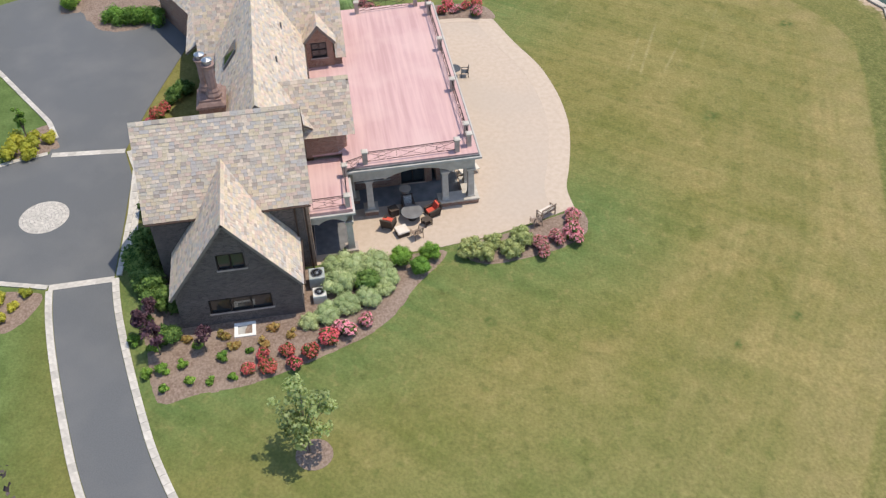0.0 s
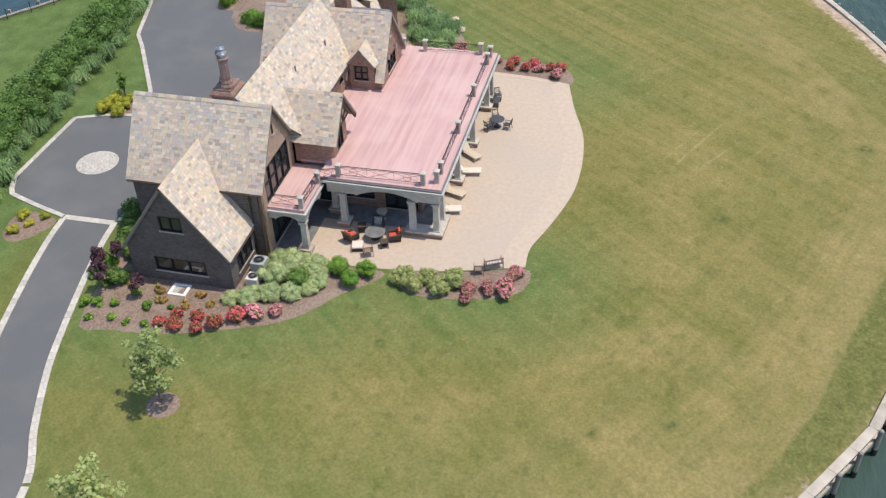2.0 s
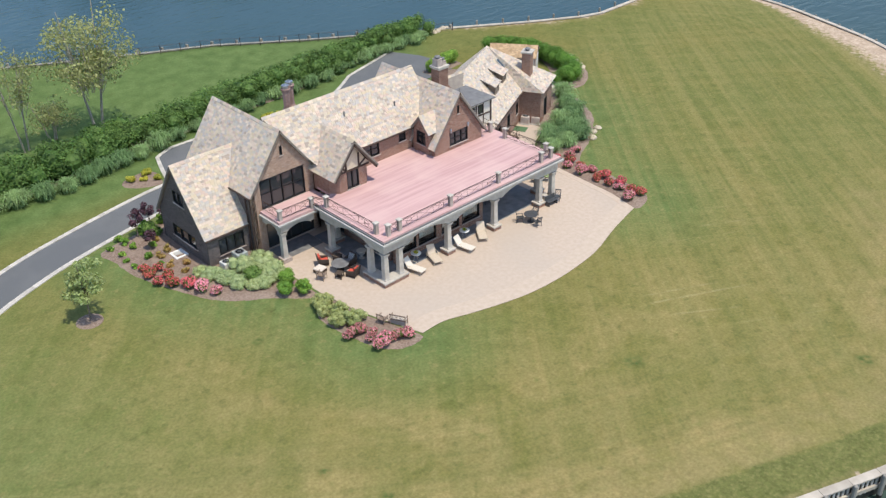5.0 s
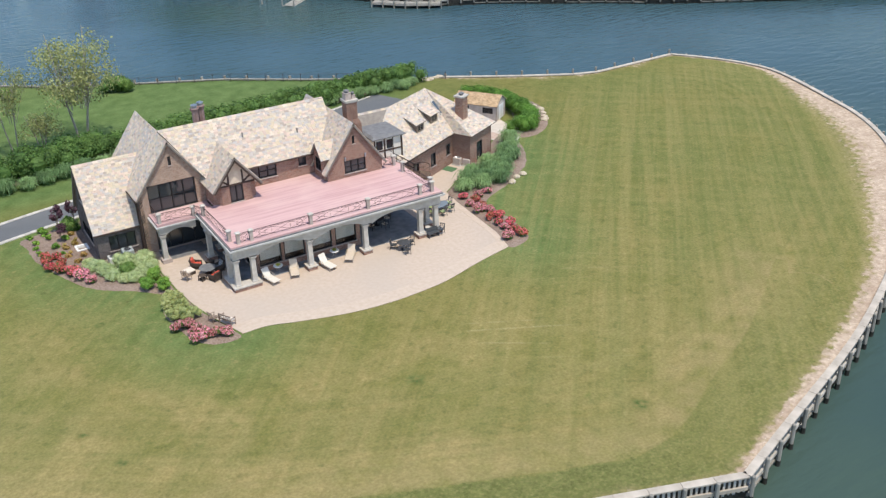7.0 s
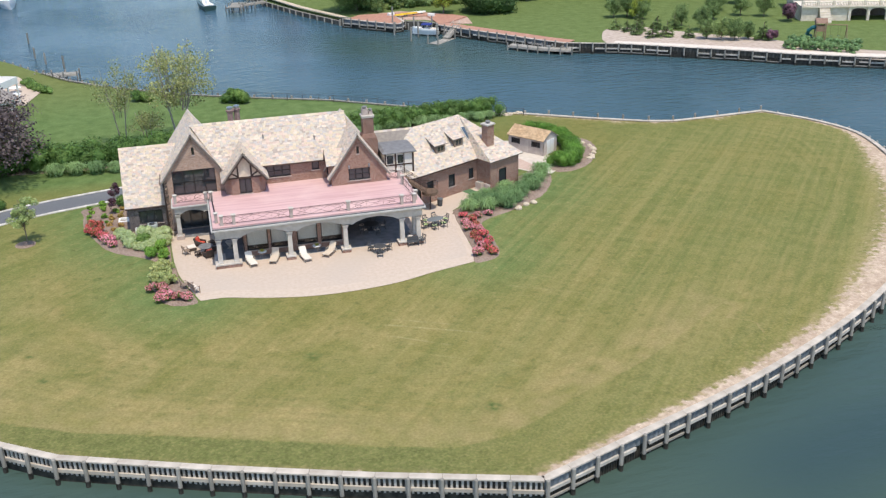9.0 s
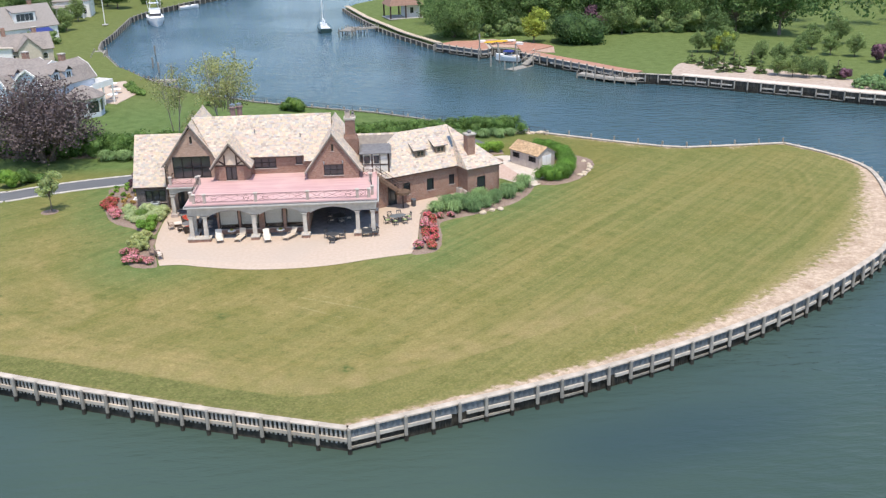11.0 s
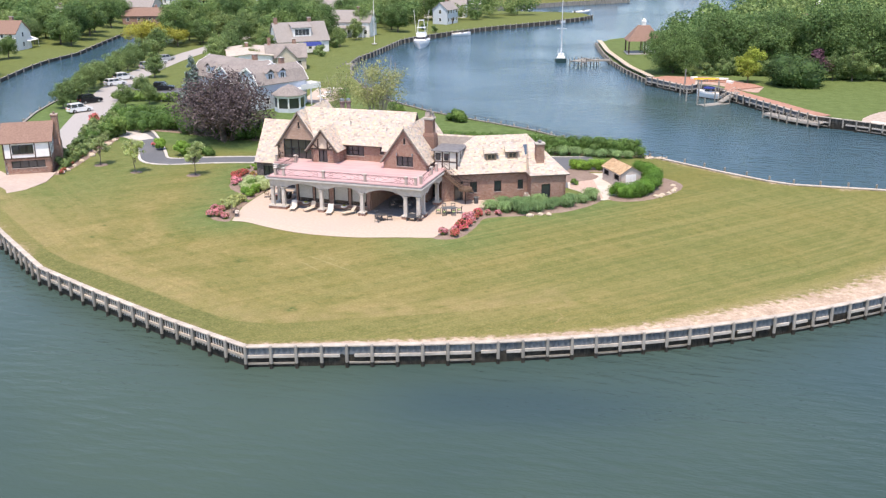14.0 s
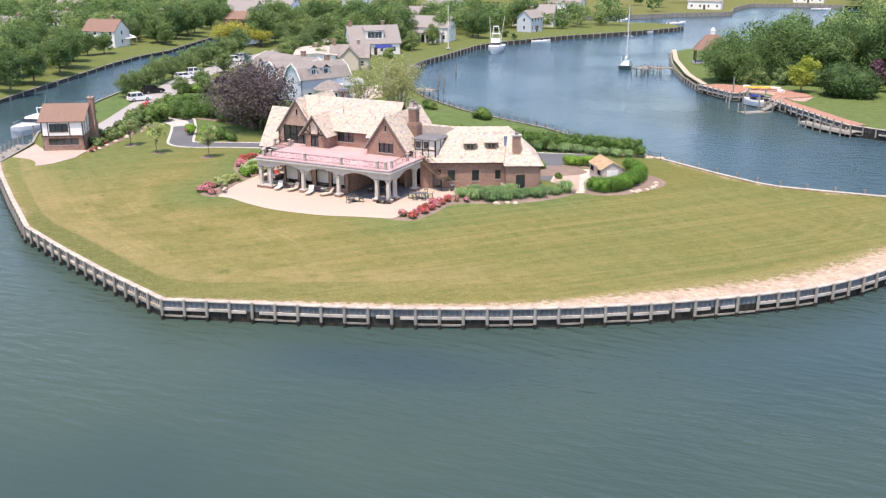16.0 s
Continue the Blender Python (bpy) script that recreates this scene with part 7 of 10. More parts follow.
old = tree_proto("old_tree", "tall old tree with several stems and thin spring leaves", "", L_OLD, 12.4, 4.4, 10.6, 0.12, 70, 4400, 0.23, 420, stems=2, sparse=True, low=0.36, bark=M_PALEBARK)
old.matrix_basis = pose(-2.2, 42.6, -0.1) @ Matrix.Diagonal((1.3, 1.3, 1.24, 1))
old2 = tree_proto("old_tree", "slanting thin tree with sparse pale leaves", "", L_OLD, 9.4, 3.2, 6.6, 0.08, 34, 1700, 0.20, 421, stems=2, sparse=True, low=0.45, bark=M_PALEBARK)
old2.matrix_basis = pose(-9.4, 43.6, -0.1) @ Matrix.Diagonal((1.2, 1.2, 1.25, 1))
low1 = tree_proto("understorey_tree", "low spreading tree with pale green leaves", "", L_OLD, 4.6, 3.4, 3.4, 0.1, 30, 1500, 0.22, 422, stems=3, sparse=True, low=0.35, bark=M_PALEBARK)
low1.matrix_basis = pose(-6.4, 44.0, -0.1)
beech = tree_proto("copper_beech", "broad copper beech with dark purple foliage", "", L_BEECH, 12.2, 8.0, 12.0, 0.36, 170, 15000, 0.30, 430, stems=3, sparse=True, low=0.3)
beech.matrix_basis = pose(-25.2, 34.4, -0.1) @ Matrix.Diagonal((1.2, 1.2, 0.98, 1))
done(young + smoke)


def spruce_proto(seed, h=9.5, r=3.2, n=9000, material=None, name="spruce", label="tall conical blue-green spruce", group="spruces", leaf=1.0):
    rng = np.random.default_rng(seed)
    root = thing(name, label, "tree", group)
    part("trunk", Geo().tube([(0, 0, 0), (0, 0, h)], 0.16, 6, 0.02), M_BARK, root)
    boughs = max(40, n // 60)
    u = rng.random(boughs) ** 0.75
    bz, ba = h * (0.05 + 0.93 * (1 - u)), rng.uniform(0, 2 * np.pi, boughs)
    bl = r * (0.06 + 0.94 * u) * rng.uniform(0.6, 1.08, boughs)
    k = rng.choice(boughs, n, p=bl / bl.sum())
    q = rng.random(n) ** 0.6
    a = ba[k] + rng.normal(size=n) * 0.16
    rad = bl[k] * q
    z = np.maximum(bz[k] - 0.30 * rad + 0.14 * rad * q + rng.normal(size=n) * 0.10 * leaf, 0.05)
    p = np.stack([rad * np.cos(a), rad * np.sin(a), z], 1)
    d = np.stack([np.cos(a), np.sin(a), -0.35 + 0.4 * rng.random(n)], 1) * 0.42 * leaf
    s = np.stack([-np.sin(a), np.cos(a), 0.3 * rng.normal(size=n)], 1) * 0.14 * leaf
    v = np.stack([p - s, p + d * 0.5 - s * 1.3, p + d, p + s], 1).reshape(-1, 3)
    part("needles", np_mesh("needles", v, np.arange(n * 4).reshape(-1, 4), material or L_SPRUCE), None, root)
    return root


sp = spruce_proto(440, 10.0, 3.9, 12000)
scatter([sp], [(-53.0, 69.6, 0.82), (-48.0, 60.2, 0.66)], 33, s=(1, 1))
done([sp])

# ---------------- garden furniture ----------------
M_WICKER = mat("dark brown wicker", (0.055, 0.040, 0.032), (0.10, 0.075, 0.06), 40, 0.8, 0.5, 60)
M_CUSH_RED = mat("red cushion cloth", (0.52, 0.075, 0.05), (0.60, 0.11, 0.075), 12, 0.9)
M_CUSH_CREAM = mat("cream cushion cloth", (0.60, 0.53, 0.46), (0.68, 0.61, 0.54), 8, 0.9)
M_TEAK = mat("weathered teak", (0.22, 0.16, 0.12), (0.30, 0.23, 0.18), 6, 0.8, stretch=(1, 6, 1))
M_CASTIRON = mat("grey cast metal", (0.07, 0.075, 0.082), (0.11, 0.115, 0.125), 10, 0.5, metal=0.4)
M_SLING = mat("tan sling fabric", (0.50, 0.42, 0.33), (0.57, 0.49, 0.40), 20, 0.85)
M_GREENCUSH = mat("pale green cushion cloth", (0.36, 0.45, 0.19), (0.44, 0.53, 0.26), 10, 0.9)
M_TABLEGLASS = glass_mat("grey table glass", (0.16, 0.18, 0.19), 0.1)
M_CONCRETE = mat("grey concrete", (0.36, 0.35, 0.33), (0.45, 0.44, 0.42), 3, 0.9)


def armchair(at, cushion, label, group="lounge chairs on the patio", frame=None, w=0.8):
    """A deep wicker armchair: body, arms, legs, seat and back cushion."""
    frame = frame or M_WICKER
    r = thing("armchair", label, "armchair", group, at)
    part("seat_frame", Geo().box(-w / 2, w / 2, -0.38, 0.38, 0.12, 0.28), frame, r)
    for s in (-1, 1):
        x0, x1 = sorted((s * w / 2, s * (w / 2 - 0.12)))
        part("arm", Geo().loft([[(x0, y, z0), (x1, y, z0), (x1, y, z1), (x0, y, z1)] for y, z0, z1 in ((-0.4, 0.1, 0.52), (0.1, 0.1, 0.58), (0.4, 0.1, 0.66))]), frame, r)
    part("backrest", Geo().loft([[(-w / 2, y, z), (w / 2, y, z), (w / 2, y + 0.1, z), (-w / 2, y + 0.1, z)] for y, z in ((0.30, 0.2), (0.36, 0.5), (0.46, 0.86))]), frame, r)
    part("seat_cushion", Geo().loft([[(-a, -0.36, z), (a, -0.36, z), (a, 0.28, z), (-a, 0.28, z)] for a, z in ((w / 2 - 0.15, 0.28), (w / 2 - 0.13, 0.34), (w / 2 - 0.15, 0.42))]), cushion, r)
    part("back_cushion", Geo().loft([[(-w / 2 + 0.14, y, z), (w / 2 - 0.14, y, z), (w / 2 - 0.14, y + 0.14, z), (-w / 2 + 0.14, y + 0.14, z)] for y, z in ((0.14, 0.42), (0.2, 0.62), (0.28, 0.88))]), cushion, r)
    for x in (-w / 2 + 0.06, w / 2 - 0.06):
        for y in (-0.34, 0.34):
            part("leg", Geo().box(x - 0.035, x + 0.035, y - 0.035, y + 0.035, 0, 0.14), frame, r)
    return r


def round_table(at, rad, h, top, base, label, group=""):
    r = thing("round_table", label, "table", group, at)
    part("tabletop", Geo().turned([(rad - 0.02, h - 0.04), (rad, h - 0.03), (rad, h - 0.01), (rad - 0.02, h)], 28), top, r)
    part("pedestal", Geo().turned([(0.3, 0), (0.3, 0.03), (0.08, 0.08), (0.06, h - 0.12), (0.2, h - 0.04)], 12), base, r)
    return r


def slat_chair(at, frame, label, group, cushion=None, w=0.52):
    """A slatted garden chair with arms."""
    r = thing("garden_chair", label, "chair", group, at)
    seat = part("seat", Geo().box(-w / 2, w / 2, -0.26, 0.24, 0.40, 0.43), frame, r)
    for x in (-w / 2 + 0.03, w / 2 - 0.03):
        part("leg", Geo().tube([(x, -0.25, 0), (x, -0.25, 0.62)], 0.025, 6), frame, r)
        part("leg", Geo().tube([(x, 0.3, 0), (x, 0.24, 0.45), (x, 0.34, 0.92)], 0.025, 6), frame, r)
        part("arm", Geo().box(x - 0.035, x + 0.035, -0.28, 0.28, 0.62, 0.65), frame, r)
    part("top_rail", Geo().box(-w / 2, w / 2, 0.31, 0.35, 0.86, 0.93), frame, r)
    for k in range(5):
        x = -w / 2 + 0.08 + k * (w - 0.16) / 4
        part("back_slat", Geo().tube([(x, 0.25, 0.43), (x, 0.33, 0.88)], 0.014, 4), frame, r)
    if cushion:
        part("cushion", Geo().box(-w / 2 + 0.03, w / 2 - 0.03, -0.25, 0.2, 0.43, 0.49), cushion, r)
    return r


armchair(pose(-1.1, 6.35, 0, 0, 0, 62), M_CUSH_RED, "brown wicker armchair with red cushions")
armchair(pose(-0.5, 3.4, 0, 0, 0, 200), M_CUSH_RED, "brown wicker armchair with red cushions")
armchair(pose(0.3, 4.85, 0, 0, 0, -85), mat("grey patterned cushion cloth", (0.12, 0.12, 0.13), (0.42, 0.41, 0.40), 14, 0.9), "brown wicker armchair with grey patterned cushion")
round_table(pose(-0.65, 4.75, 0), 0.72, 0.62, M_LEAD, M_WICKER, "round grey stone-topped patio table")
cube = thing("side_table", "square brown wicker side table", "side table", "side tables on the patio", pose(-0.05, 5.9, 0, 0, 0, 20))
part("body", Geo().box(-0.27, 0.27, -0.27, 0.27, 0.05, 0.52), M_WICKER, cube)
part("top", Geo().box(-0.3, 0.3, -0.3, 0.3, 0.52, 0.56), M_WICKER, cube)
st = thing("side_table", "small dark wooden side table with four legs", "side table", "side tables on the patio", pose(-1.4, 3.9, 0, 0, 0, 25))
part("top", Geo().box(-0.28, 0.28, -0.28, 0.28, 0.44, 0.48), M_WICKER, st)
for x in (-0.24, 0.24):
    for y in (-0.24, 0.24):
        part("leg", Geo().box(x - 0.03, x + 0.03, y - 0.03, y + 0.03, 0, 0.44), M_WICKER, st)
part("shelf", Geo().box(-0.24, 0.24, -0.24, 0.24, 0.15, 0.18), M_WICKER, st)
ot = thing("ottoman", "square wicker ottoman with a cream cushion", "ottoman", "", pose(-2.0, 5.6, 0, 0, 0, 15))
part("body", Geo().box(-0.38, 0.38, -0.38, 0.38, 0.05, 0.3), M_WICKER, ot)
part("cushion", Geo().loft([[(-a, -a, z), (a, -a, z), (a, a, z), (-a, a, z)] for a, z in ((0.37, 0.3), (0.40, 0.35), (0.37, 0.42))]), M_CUSH_CREAM, ot)
slat_chair(pose(-2.5, 4.7, 0, 0, 0, 115), M_TEAK, "brown wooden slatted garden chair", "slatted chairs on the patio", w=0.66)
slat_chair(pose(-2.85, -3.0, 0, 0, 0, 105), M_TEAK, "weathered wooden slatted armchair", "slatted chairs on the patio", w=0.66)
bench = thing("garden_bench", "long weathered wooden bench with a pale cushion", "bench", "", pose(-2.05, -3.85, 0, 0, 0, 118) @ Matrix.Diagonal((0.72, 1, 1, 1)))
part("seat", Geo().box(-0.85, 0.85, -0.26, 0.26, 0.40, 0.44), M_TEAK, bench)
part("cushion", Geo().box(-0.8, 0.8, -0.24, 0.2, 0.44, 0.5), M_CUSH_CREAM, bench)
part("top_rail", Geo().box(-0.85, 0.85, 0.24, 0.3, 0.82, 0.9), M_TEAK, bench)
for k in range(12):
    x = -0.78 + k * 0.142
    part("back_slat", Geo().box(x - 0.025, x + 0.025, 0.25, 0.28, 0.44, 0.84), M_TEAK, bench)
for x in (-0.8, 0.8):
    part("armrest", Geo().box(x - 0.04, x + 0.04, -0.3, 0.28, 0.62, 0.66), M_TEAK, bench)
    for y in (-0.24, 0.25):
        part("leg", Geo().box(x - 0.035, x + 0.035, y - 0.035, y + 0.035, 0, 0.64), M_TEAK, bench)


def lounger(at, back, label):
    """A sun lounger: tubular frame, sling, tilted back."""
    r = thing("sun_lounger", label, "sun lounger", "loungers in front of the colonnade", at)
    w = 0.33
    fabric = M_SLING_PALE if label.startswith("cream") else M_SLING
    part("sling", Geo().box(-w, w, -1.35, 0.0, 0.32, 0.36), fabric, r)
    e = (0.75 * math.cos(back), 0.34 + 0.75 * math.sin(back))
    part("backrest", Geo().loft([[(-w, 0.0, 0.32), (w, 0.0, 0.32), (w, 0.0, 0.37), (-w, 0.0, 0.37)], [(-w, e[0], e[1]), (w, e[0], e[1]), (w, e[0] - 0.03, e[1] + 0.045), (-w, e[0] - 0.03, e[1] + 0.045)]]), fabric, r)
    for s in (-1, 1):
        part("side_rail", Geo().tube([(s * (w + 0.03), -1.37, 0.33), (s * (w + 0.03), 0.35, 0.33)], 0.022, 6), M_SLING, r)
        part("armrest", Geo().tube([(s * (w + 0.05), -0.5, 0.33), (s * (w + 0.06), -0.35, 0.56), (s * (w + 0.06), 0.1, 0.58), (s * (w + 0.05), 0.3, 0.33)], 0.02, 6), M_SLING, r)
        for y in (-1.2, 0.25):
            part("leg", Geo().tube([(s * (w + 0.02), y, 0), (s * (w + 0.02), y, 0.33)], 0.022, 6), M_SLING, r)
    return r


M_SLING_PALE = mat("cream sling fabric", (0.58, 0.54, 0.48), (0.66, 0.62, 0.56), 20, 0.85)
lounger(pose(3.2, 0.9, 0, 0, 0, 14), 0.95, "cream sling sun lounger with raised back")
lounger(pose(5.6, 1.0, 0, 0, 0, -18), 1.1, "tan sling sun lounger with raised back")
lounger(pose(8.2, 0.5, 0, 0, 0, 12), 0.95, "cream sling sun lounger with raised back")
lounger(pose(10.9, 0.8, 0, 0, 0, -36), 0.9, "tan sling sun lounger with raised back")


def urn(at, label, flowers=True, s=1.0):
    r = thing("urn_planter", label, "planter", "stone urns", at)
    part("urn", Geo().turned([(0.2 * s, 0), (0.2 * s, 0.06), (0.08 * s, 0.14), (0.07 * s, 0.24), (0.22 * s, 0.42), (0.28 * s, 0.62), (0.33 * s, 0.68), (0.33 * s, 0.72), (0.26 * s, 0.71)], 16), M_STONE, r)
    if flowers:
        rng = np.random.default_rng(7)
        v, f = leaf_cloud(rng, [(0, 0, 0.74, 0.22, 0.22, 0.12)], 160, 0.09, 0.8, 0.6)
        part("flowers", np_mesh("flowers", v, f, L_GOLD), None, r)
    return r


def stool_table(at, label):
    """A round pale table on a thin wire stand with a bowl of yellow flowers."""
    r = thing("flower_table", label, "side table", "flower tables between the loungers", at)
    part("top", Geo().turned([(0.40, 0.62), (0.42, 0.64), (0.42, 0.67), (0.38, 0.68)], 22), M_WHITE, r)
    for k in range(4):
        a = k * math.pi / 2
        part("leg", Geo().tube([(0.3 * math.cos(a), 0.3 * math.sin(a), 0), (0.12 * math.cos(a), 0.12 * math.sin(a), 0.35), (0.3 * math.cos(a), 0.3 * math.sin(a), 0.63)], 0.014, 5), M_SLING, r)
    v, f = leaf_cloud(np.random.default_rng(8), [(0, 0, 0.76, 0.2, 0.2, 0.1)], 150, 0.08, 0.8, 0.5)
    part("flowers", np_mesh("flowers", v, f, L_GOLD), None, r)
    return r


stool_table(pose(4.45, 1.6, 0), "round white table with a bowl of yellow flowers")
stool_table(pose(9.6, 1.4, 0), "round white table with a bowl of yellow flowers")
urn(pose(1.6, 4.9, 0), "pale stone urn planter under the terrace", False, 1.2)
urn(pose(18.6, 0.7, 0), "pale stone urn between two columns", False, 0.8)
round_table(pose(15.3, -0.7, 0), 0.6, 0.72, M_CASTIRON, M_CASTIRON, "round dark cast metal table")
for k in range(3):
    a = 20 + 120 * k
    slat_chair(pose(15.3 + 0.9 * math.cos(radians(a)), -0.7 + 0.9 * math.sin(radians(a)), 0, 0, 0, a - 90), M_CASTIRON, "dark cast metal garden chair", "cast metal chairs round the table")
mb = thing("metal_bench", "dark cast metal bench between the columns", "bench", "", pose(18.7, 0.0, 0))
part("seat", Geo().box(-0.55, 0.55, -0.25, 0.22, 0.40, 0.44), M_CASTIRON, mb)
part("backrest", Geo().box(-0.55, 0.55, 0.2, 0.25, 0.44, 0.85), M_CASTIRON, mb)
for x in (-0.5, 0.5):
    part("leg", Geo().box(x - 0.03, x + 0.03, -0.25, 0.25, 0, 0.40), M_CASTIRON, mb)
slat_chair(pose(19.6, 0.1, 0, 0, 0, -60), M_CASTIRON, "dark cast metal garden chair", "cast metal chairs round the table")
gt = thing("glass_table", "oval glass-topped garden table", "table", "", pose(22.0, 4.2, 0, 0, 0, 20))
part("tabletop", Geo().loft([[(0.95 * math.cos(k * math.pi / 14), 0.6 * math.sin(k * math.pi / 14), z) for k in range(28)] for z in (0.70, 0.725)]), M_TABLEGLASS, gt)
for x in (-0.6, 0.6):
    for y in (-0.3, 0.3):
        part("leg", Geo().tube([(x, y, 0), (x * 0.8, y * 0.8, 0.7)], 0.025, 6), M_CASTIRON, gt)
for x, y, a in ((-0.6, -0.85, 180), (0.5, -0.85, 180), (-0.55, 0.85, 0), (0.55, 0.85, 0), (1.25, 0, -90), (-1.25, 0, 90)):
    c = Vector((x, y, 0))
    c.rotate(Euler((0, 0, radians(20))))
    slat_chair(pose(22.0 + c.x, 4.2 + c.y, 0, 0, 0, a + 20), M_CASTIRON, "garden chair with pale green cushion", "green-cushioned chairs round the glass table", M_GREENCUSH)
# dim dining set in the deep loggia
round_table(pose(15.6, 5.0, 0), 0.75, 0.74, M_CASTIRON, M_CASTIRON, "dark round dining table in the shaded loggia")
for k in range(5):
    a = 72 * k
    slat_chair(pose(15.6 + 1.1 * math.cos(radians(a)), 5.0 + 1.1 * math.sin(radians(a)), 0, 0, 0, a - 90), M_CASTIRON, "grey chair in the shaded loggia", "chairs in the loggia", M_CUSH_CREAM)


def air_unit(at, w, h, label, body):
    r = thing("air_conditioner", label, "air conditioner", "air conditioners by the wall", at)
    part("cabinet", Geo().loft([[(-a, -a, z), (a, -a, z), (a, a, z), (-a, a, z)] for a, z in ((w / 2, 0.06), (w / 2, h - 0.05), (w / 2 - 0.03, h))]), body, r)
    part("pad", Geo().box(-w / 2 - 0.1, w / 2 + 0.1, -w / 2 - 0.1, w / 2 + 0.1, -0.05, 0.06), M_CONCRETE, r)
    part("fan_guard", Geo().turned([(w * 0.40, h), (w * 0.40, h + 0.03), (w * 0.34, h + 0.03), (w * 0.34, h - 0.0)], 20), M_METAL, r)
    part("fan_well", Geo().turned([(w * 0.34, h + 0.004), (w * 0.34, h + 0.010)], 20), M_FRAME, r)
    part("fan_hub", Geo().turned([(0.12, h + 0.01), (0.12, h + 0.05), (0.02, h + 0.07)], 12), M_METAL, r)
    for k in range(4):
        a = k * math.pi / 4
        part("guard_bar", Geo().tube([(w * 0.36 * math.cos(a), w * 0.36 * math.sin(a), h + 0.035), (-w * 0.36 * math.cos(a), -w * 0.36 * math.sin(a), h + 0.035)], 0.008, 4), M_METAL, r)
    return r


M_ACGREY = mat("grey green metal cabinet", (0.33, 0.36, 0.35), (0.40, 0.43, 0.42), 3, 0.5)
M_ACWHITE = mat("off-white metal cabinet", (0.62, 0.60, 0.56), (0.70, 0.68, 0.64), 3, 0.5)
air_unit(pose(-5.6, 11.25, 0), 0.95, 1.0, "grey green air conditioner beside the brick wall", M_ACGREY)
air_unit(pose(-6.9, 11.2, 0), 0.8, 0.7, "off-white air conditioner beside the brick wall", M_ACWHITE)
air_unit(pose(29.6, 13.1, 0, 0, 0, 27), 0.85, 0.8, "tan air conditioner in the corner of the wing", M_SHED)
air_unit(pose(30.3, 12.3, 0, 0, 0, 27), 0.85, 0.75, "tan air conditioner in the corner of the wing", M_SHED)
hatch = thing("well_cover", "square pale stone well cover in the mulch", "hatch", "", pose(-8.6, 15.7, 0))
part("frame", Geo().box(-0.55, 0.55, -0.62, -0.42, -0.05, 0.16).box(-0.55, 0.55, 0.42, 0.62, -0.05, 0.16).box(-0.55, -0.37, -0.42, 0.42, -0.05, 0.16).box(0.37, 0.55, -0.42, 0.42, -0.05, 0.16), M_WHITE, hatch)
part("cover", Geo().box(-0.37, 0.37, -0.42, 0.42, -0.05, 0.08), M_CONCRETE, hatch)
can = thing("waste_bin", "round grey waste bin by the wing", "waste bin", "", pose(23.9, 9.4, 0))
part("body", Geo().turned([(0.26, 0), (0.30, 0.75), (0.31, 0.78)], 14), M_CASTIRON, can)
part("lid", Geo().turned([(0.33, 0.78), (0.32, 0.84), (0.05, 0.92)], 14), M_METAL, can)
tagged(part("lawn_mat", Geo().prism([(28.3, 13.4), (27.3, 12.9), (27.9, 11.6), (28.9, 12.1)], 0.0, 0.02), mat("green outdoor mat", (0.07, 0.14, 0.07), (0.10, 0.18, 0.09), 8, 0.95)), "green outdoor mat on the walk", "mat")

# ---------------- garden shed ----------------
shed = thing("garden_shed", "taupe wooden garden shed with a cedar roof and white doors", "shed", "", pose(39.75, 24.3, 0, 0, 0, -55))
SL, SW = 2.6, 1.45
wall(shed, face_to(-SL, -SW, 1, 0), [(0, 0), (2 * SL, 0), (2 * SL, 1.95), (0, 1.95)], [(0.7, 1.5, 0.95, 1.6, 2, 2), (3.7, 4.5, 0.95, 1.6, 2, 2)], 0.1, M_SHED)
wall(shed, face_to(SL, -SW, 0, 1), [(0, 0), (2 * SW, 0), (2 * SW, 1.95), (SW, 2.75), (0, 1.95)], (), 0.1, M_SHED)
wall(shed, face_to(SL, SW, -1, 0), [(0, 0), (2 * SL, 0), (2 * SL, 1.95), (0, 1.95)], (), 0.1, M_SHED)
wall(shed, face_to(-SL, SW, 0, -1), [(0, 0), (2 * SW, 0), (2 * SW, 1.95), (SW, 2.75), (0, 1.95)], (), 0.1, M_SHED)
part("door", Geo().box(-0.45, 0.35, -SW - 0.05, -SW - 0.01, 0.05, 1.85), M_SHED, shed)
for y in (-0.75, 0.02):
    part("door", Geo().box(SL + 0.01, SL + 0.05, y, y + 0.73, 0.05, 1.8), M_WHITE, shed, "white double door leaf")
for a in (0.58, 1.62, 3.58, 4.62):
    part("shutter", Geo().box(-SL + a - 0.11, -SL + a + 0.11, -SW - 0.04, -SW - 0.01, 0.92, 1.63), M_FRAME, shed)
roof_face(shed, [(-SL - 0.15, -SW - 0.2, 1.88), (SL + 0.15, -SW - 0.2, 1.88), (SL + 0.15, 0, 2.85), (-SL - 0.15, 0, 2.85)], thick=0.06, seed=91, material=M_CEDAR, expo=0.16, wide=(0.12, 0.3))
roof_face(shed, [(SL + 0.15, SW + 0.2, 1.88), (-SL - 0.15, SW + 0.2, 1.88), (-SL - 0.15, 0, 2.85), (SL + 0.15, 0, 2.85)], thick=0.06, seed=92, material=M_CEDAR, expo=0.16, wide=(0.12, 0.3))


bed("flower_bed", smooth_line([(-36.6, 6.8), (-36.9, 11.0), (-38.6, 16.6), (-40.6, 22.4), (-42.4, 28.6), (-43.6, 31.6), (-46.4, 30.0), (-46.4, 24.0), (-44.6, 17.0), (-42.0, 13.4), (-39.6, 10.4)], 3, True), "mulch bed with boulders and shrubs beside the guest house")


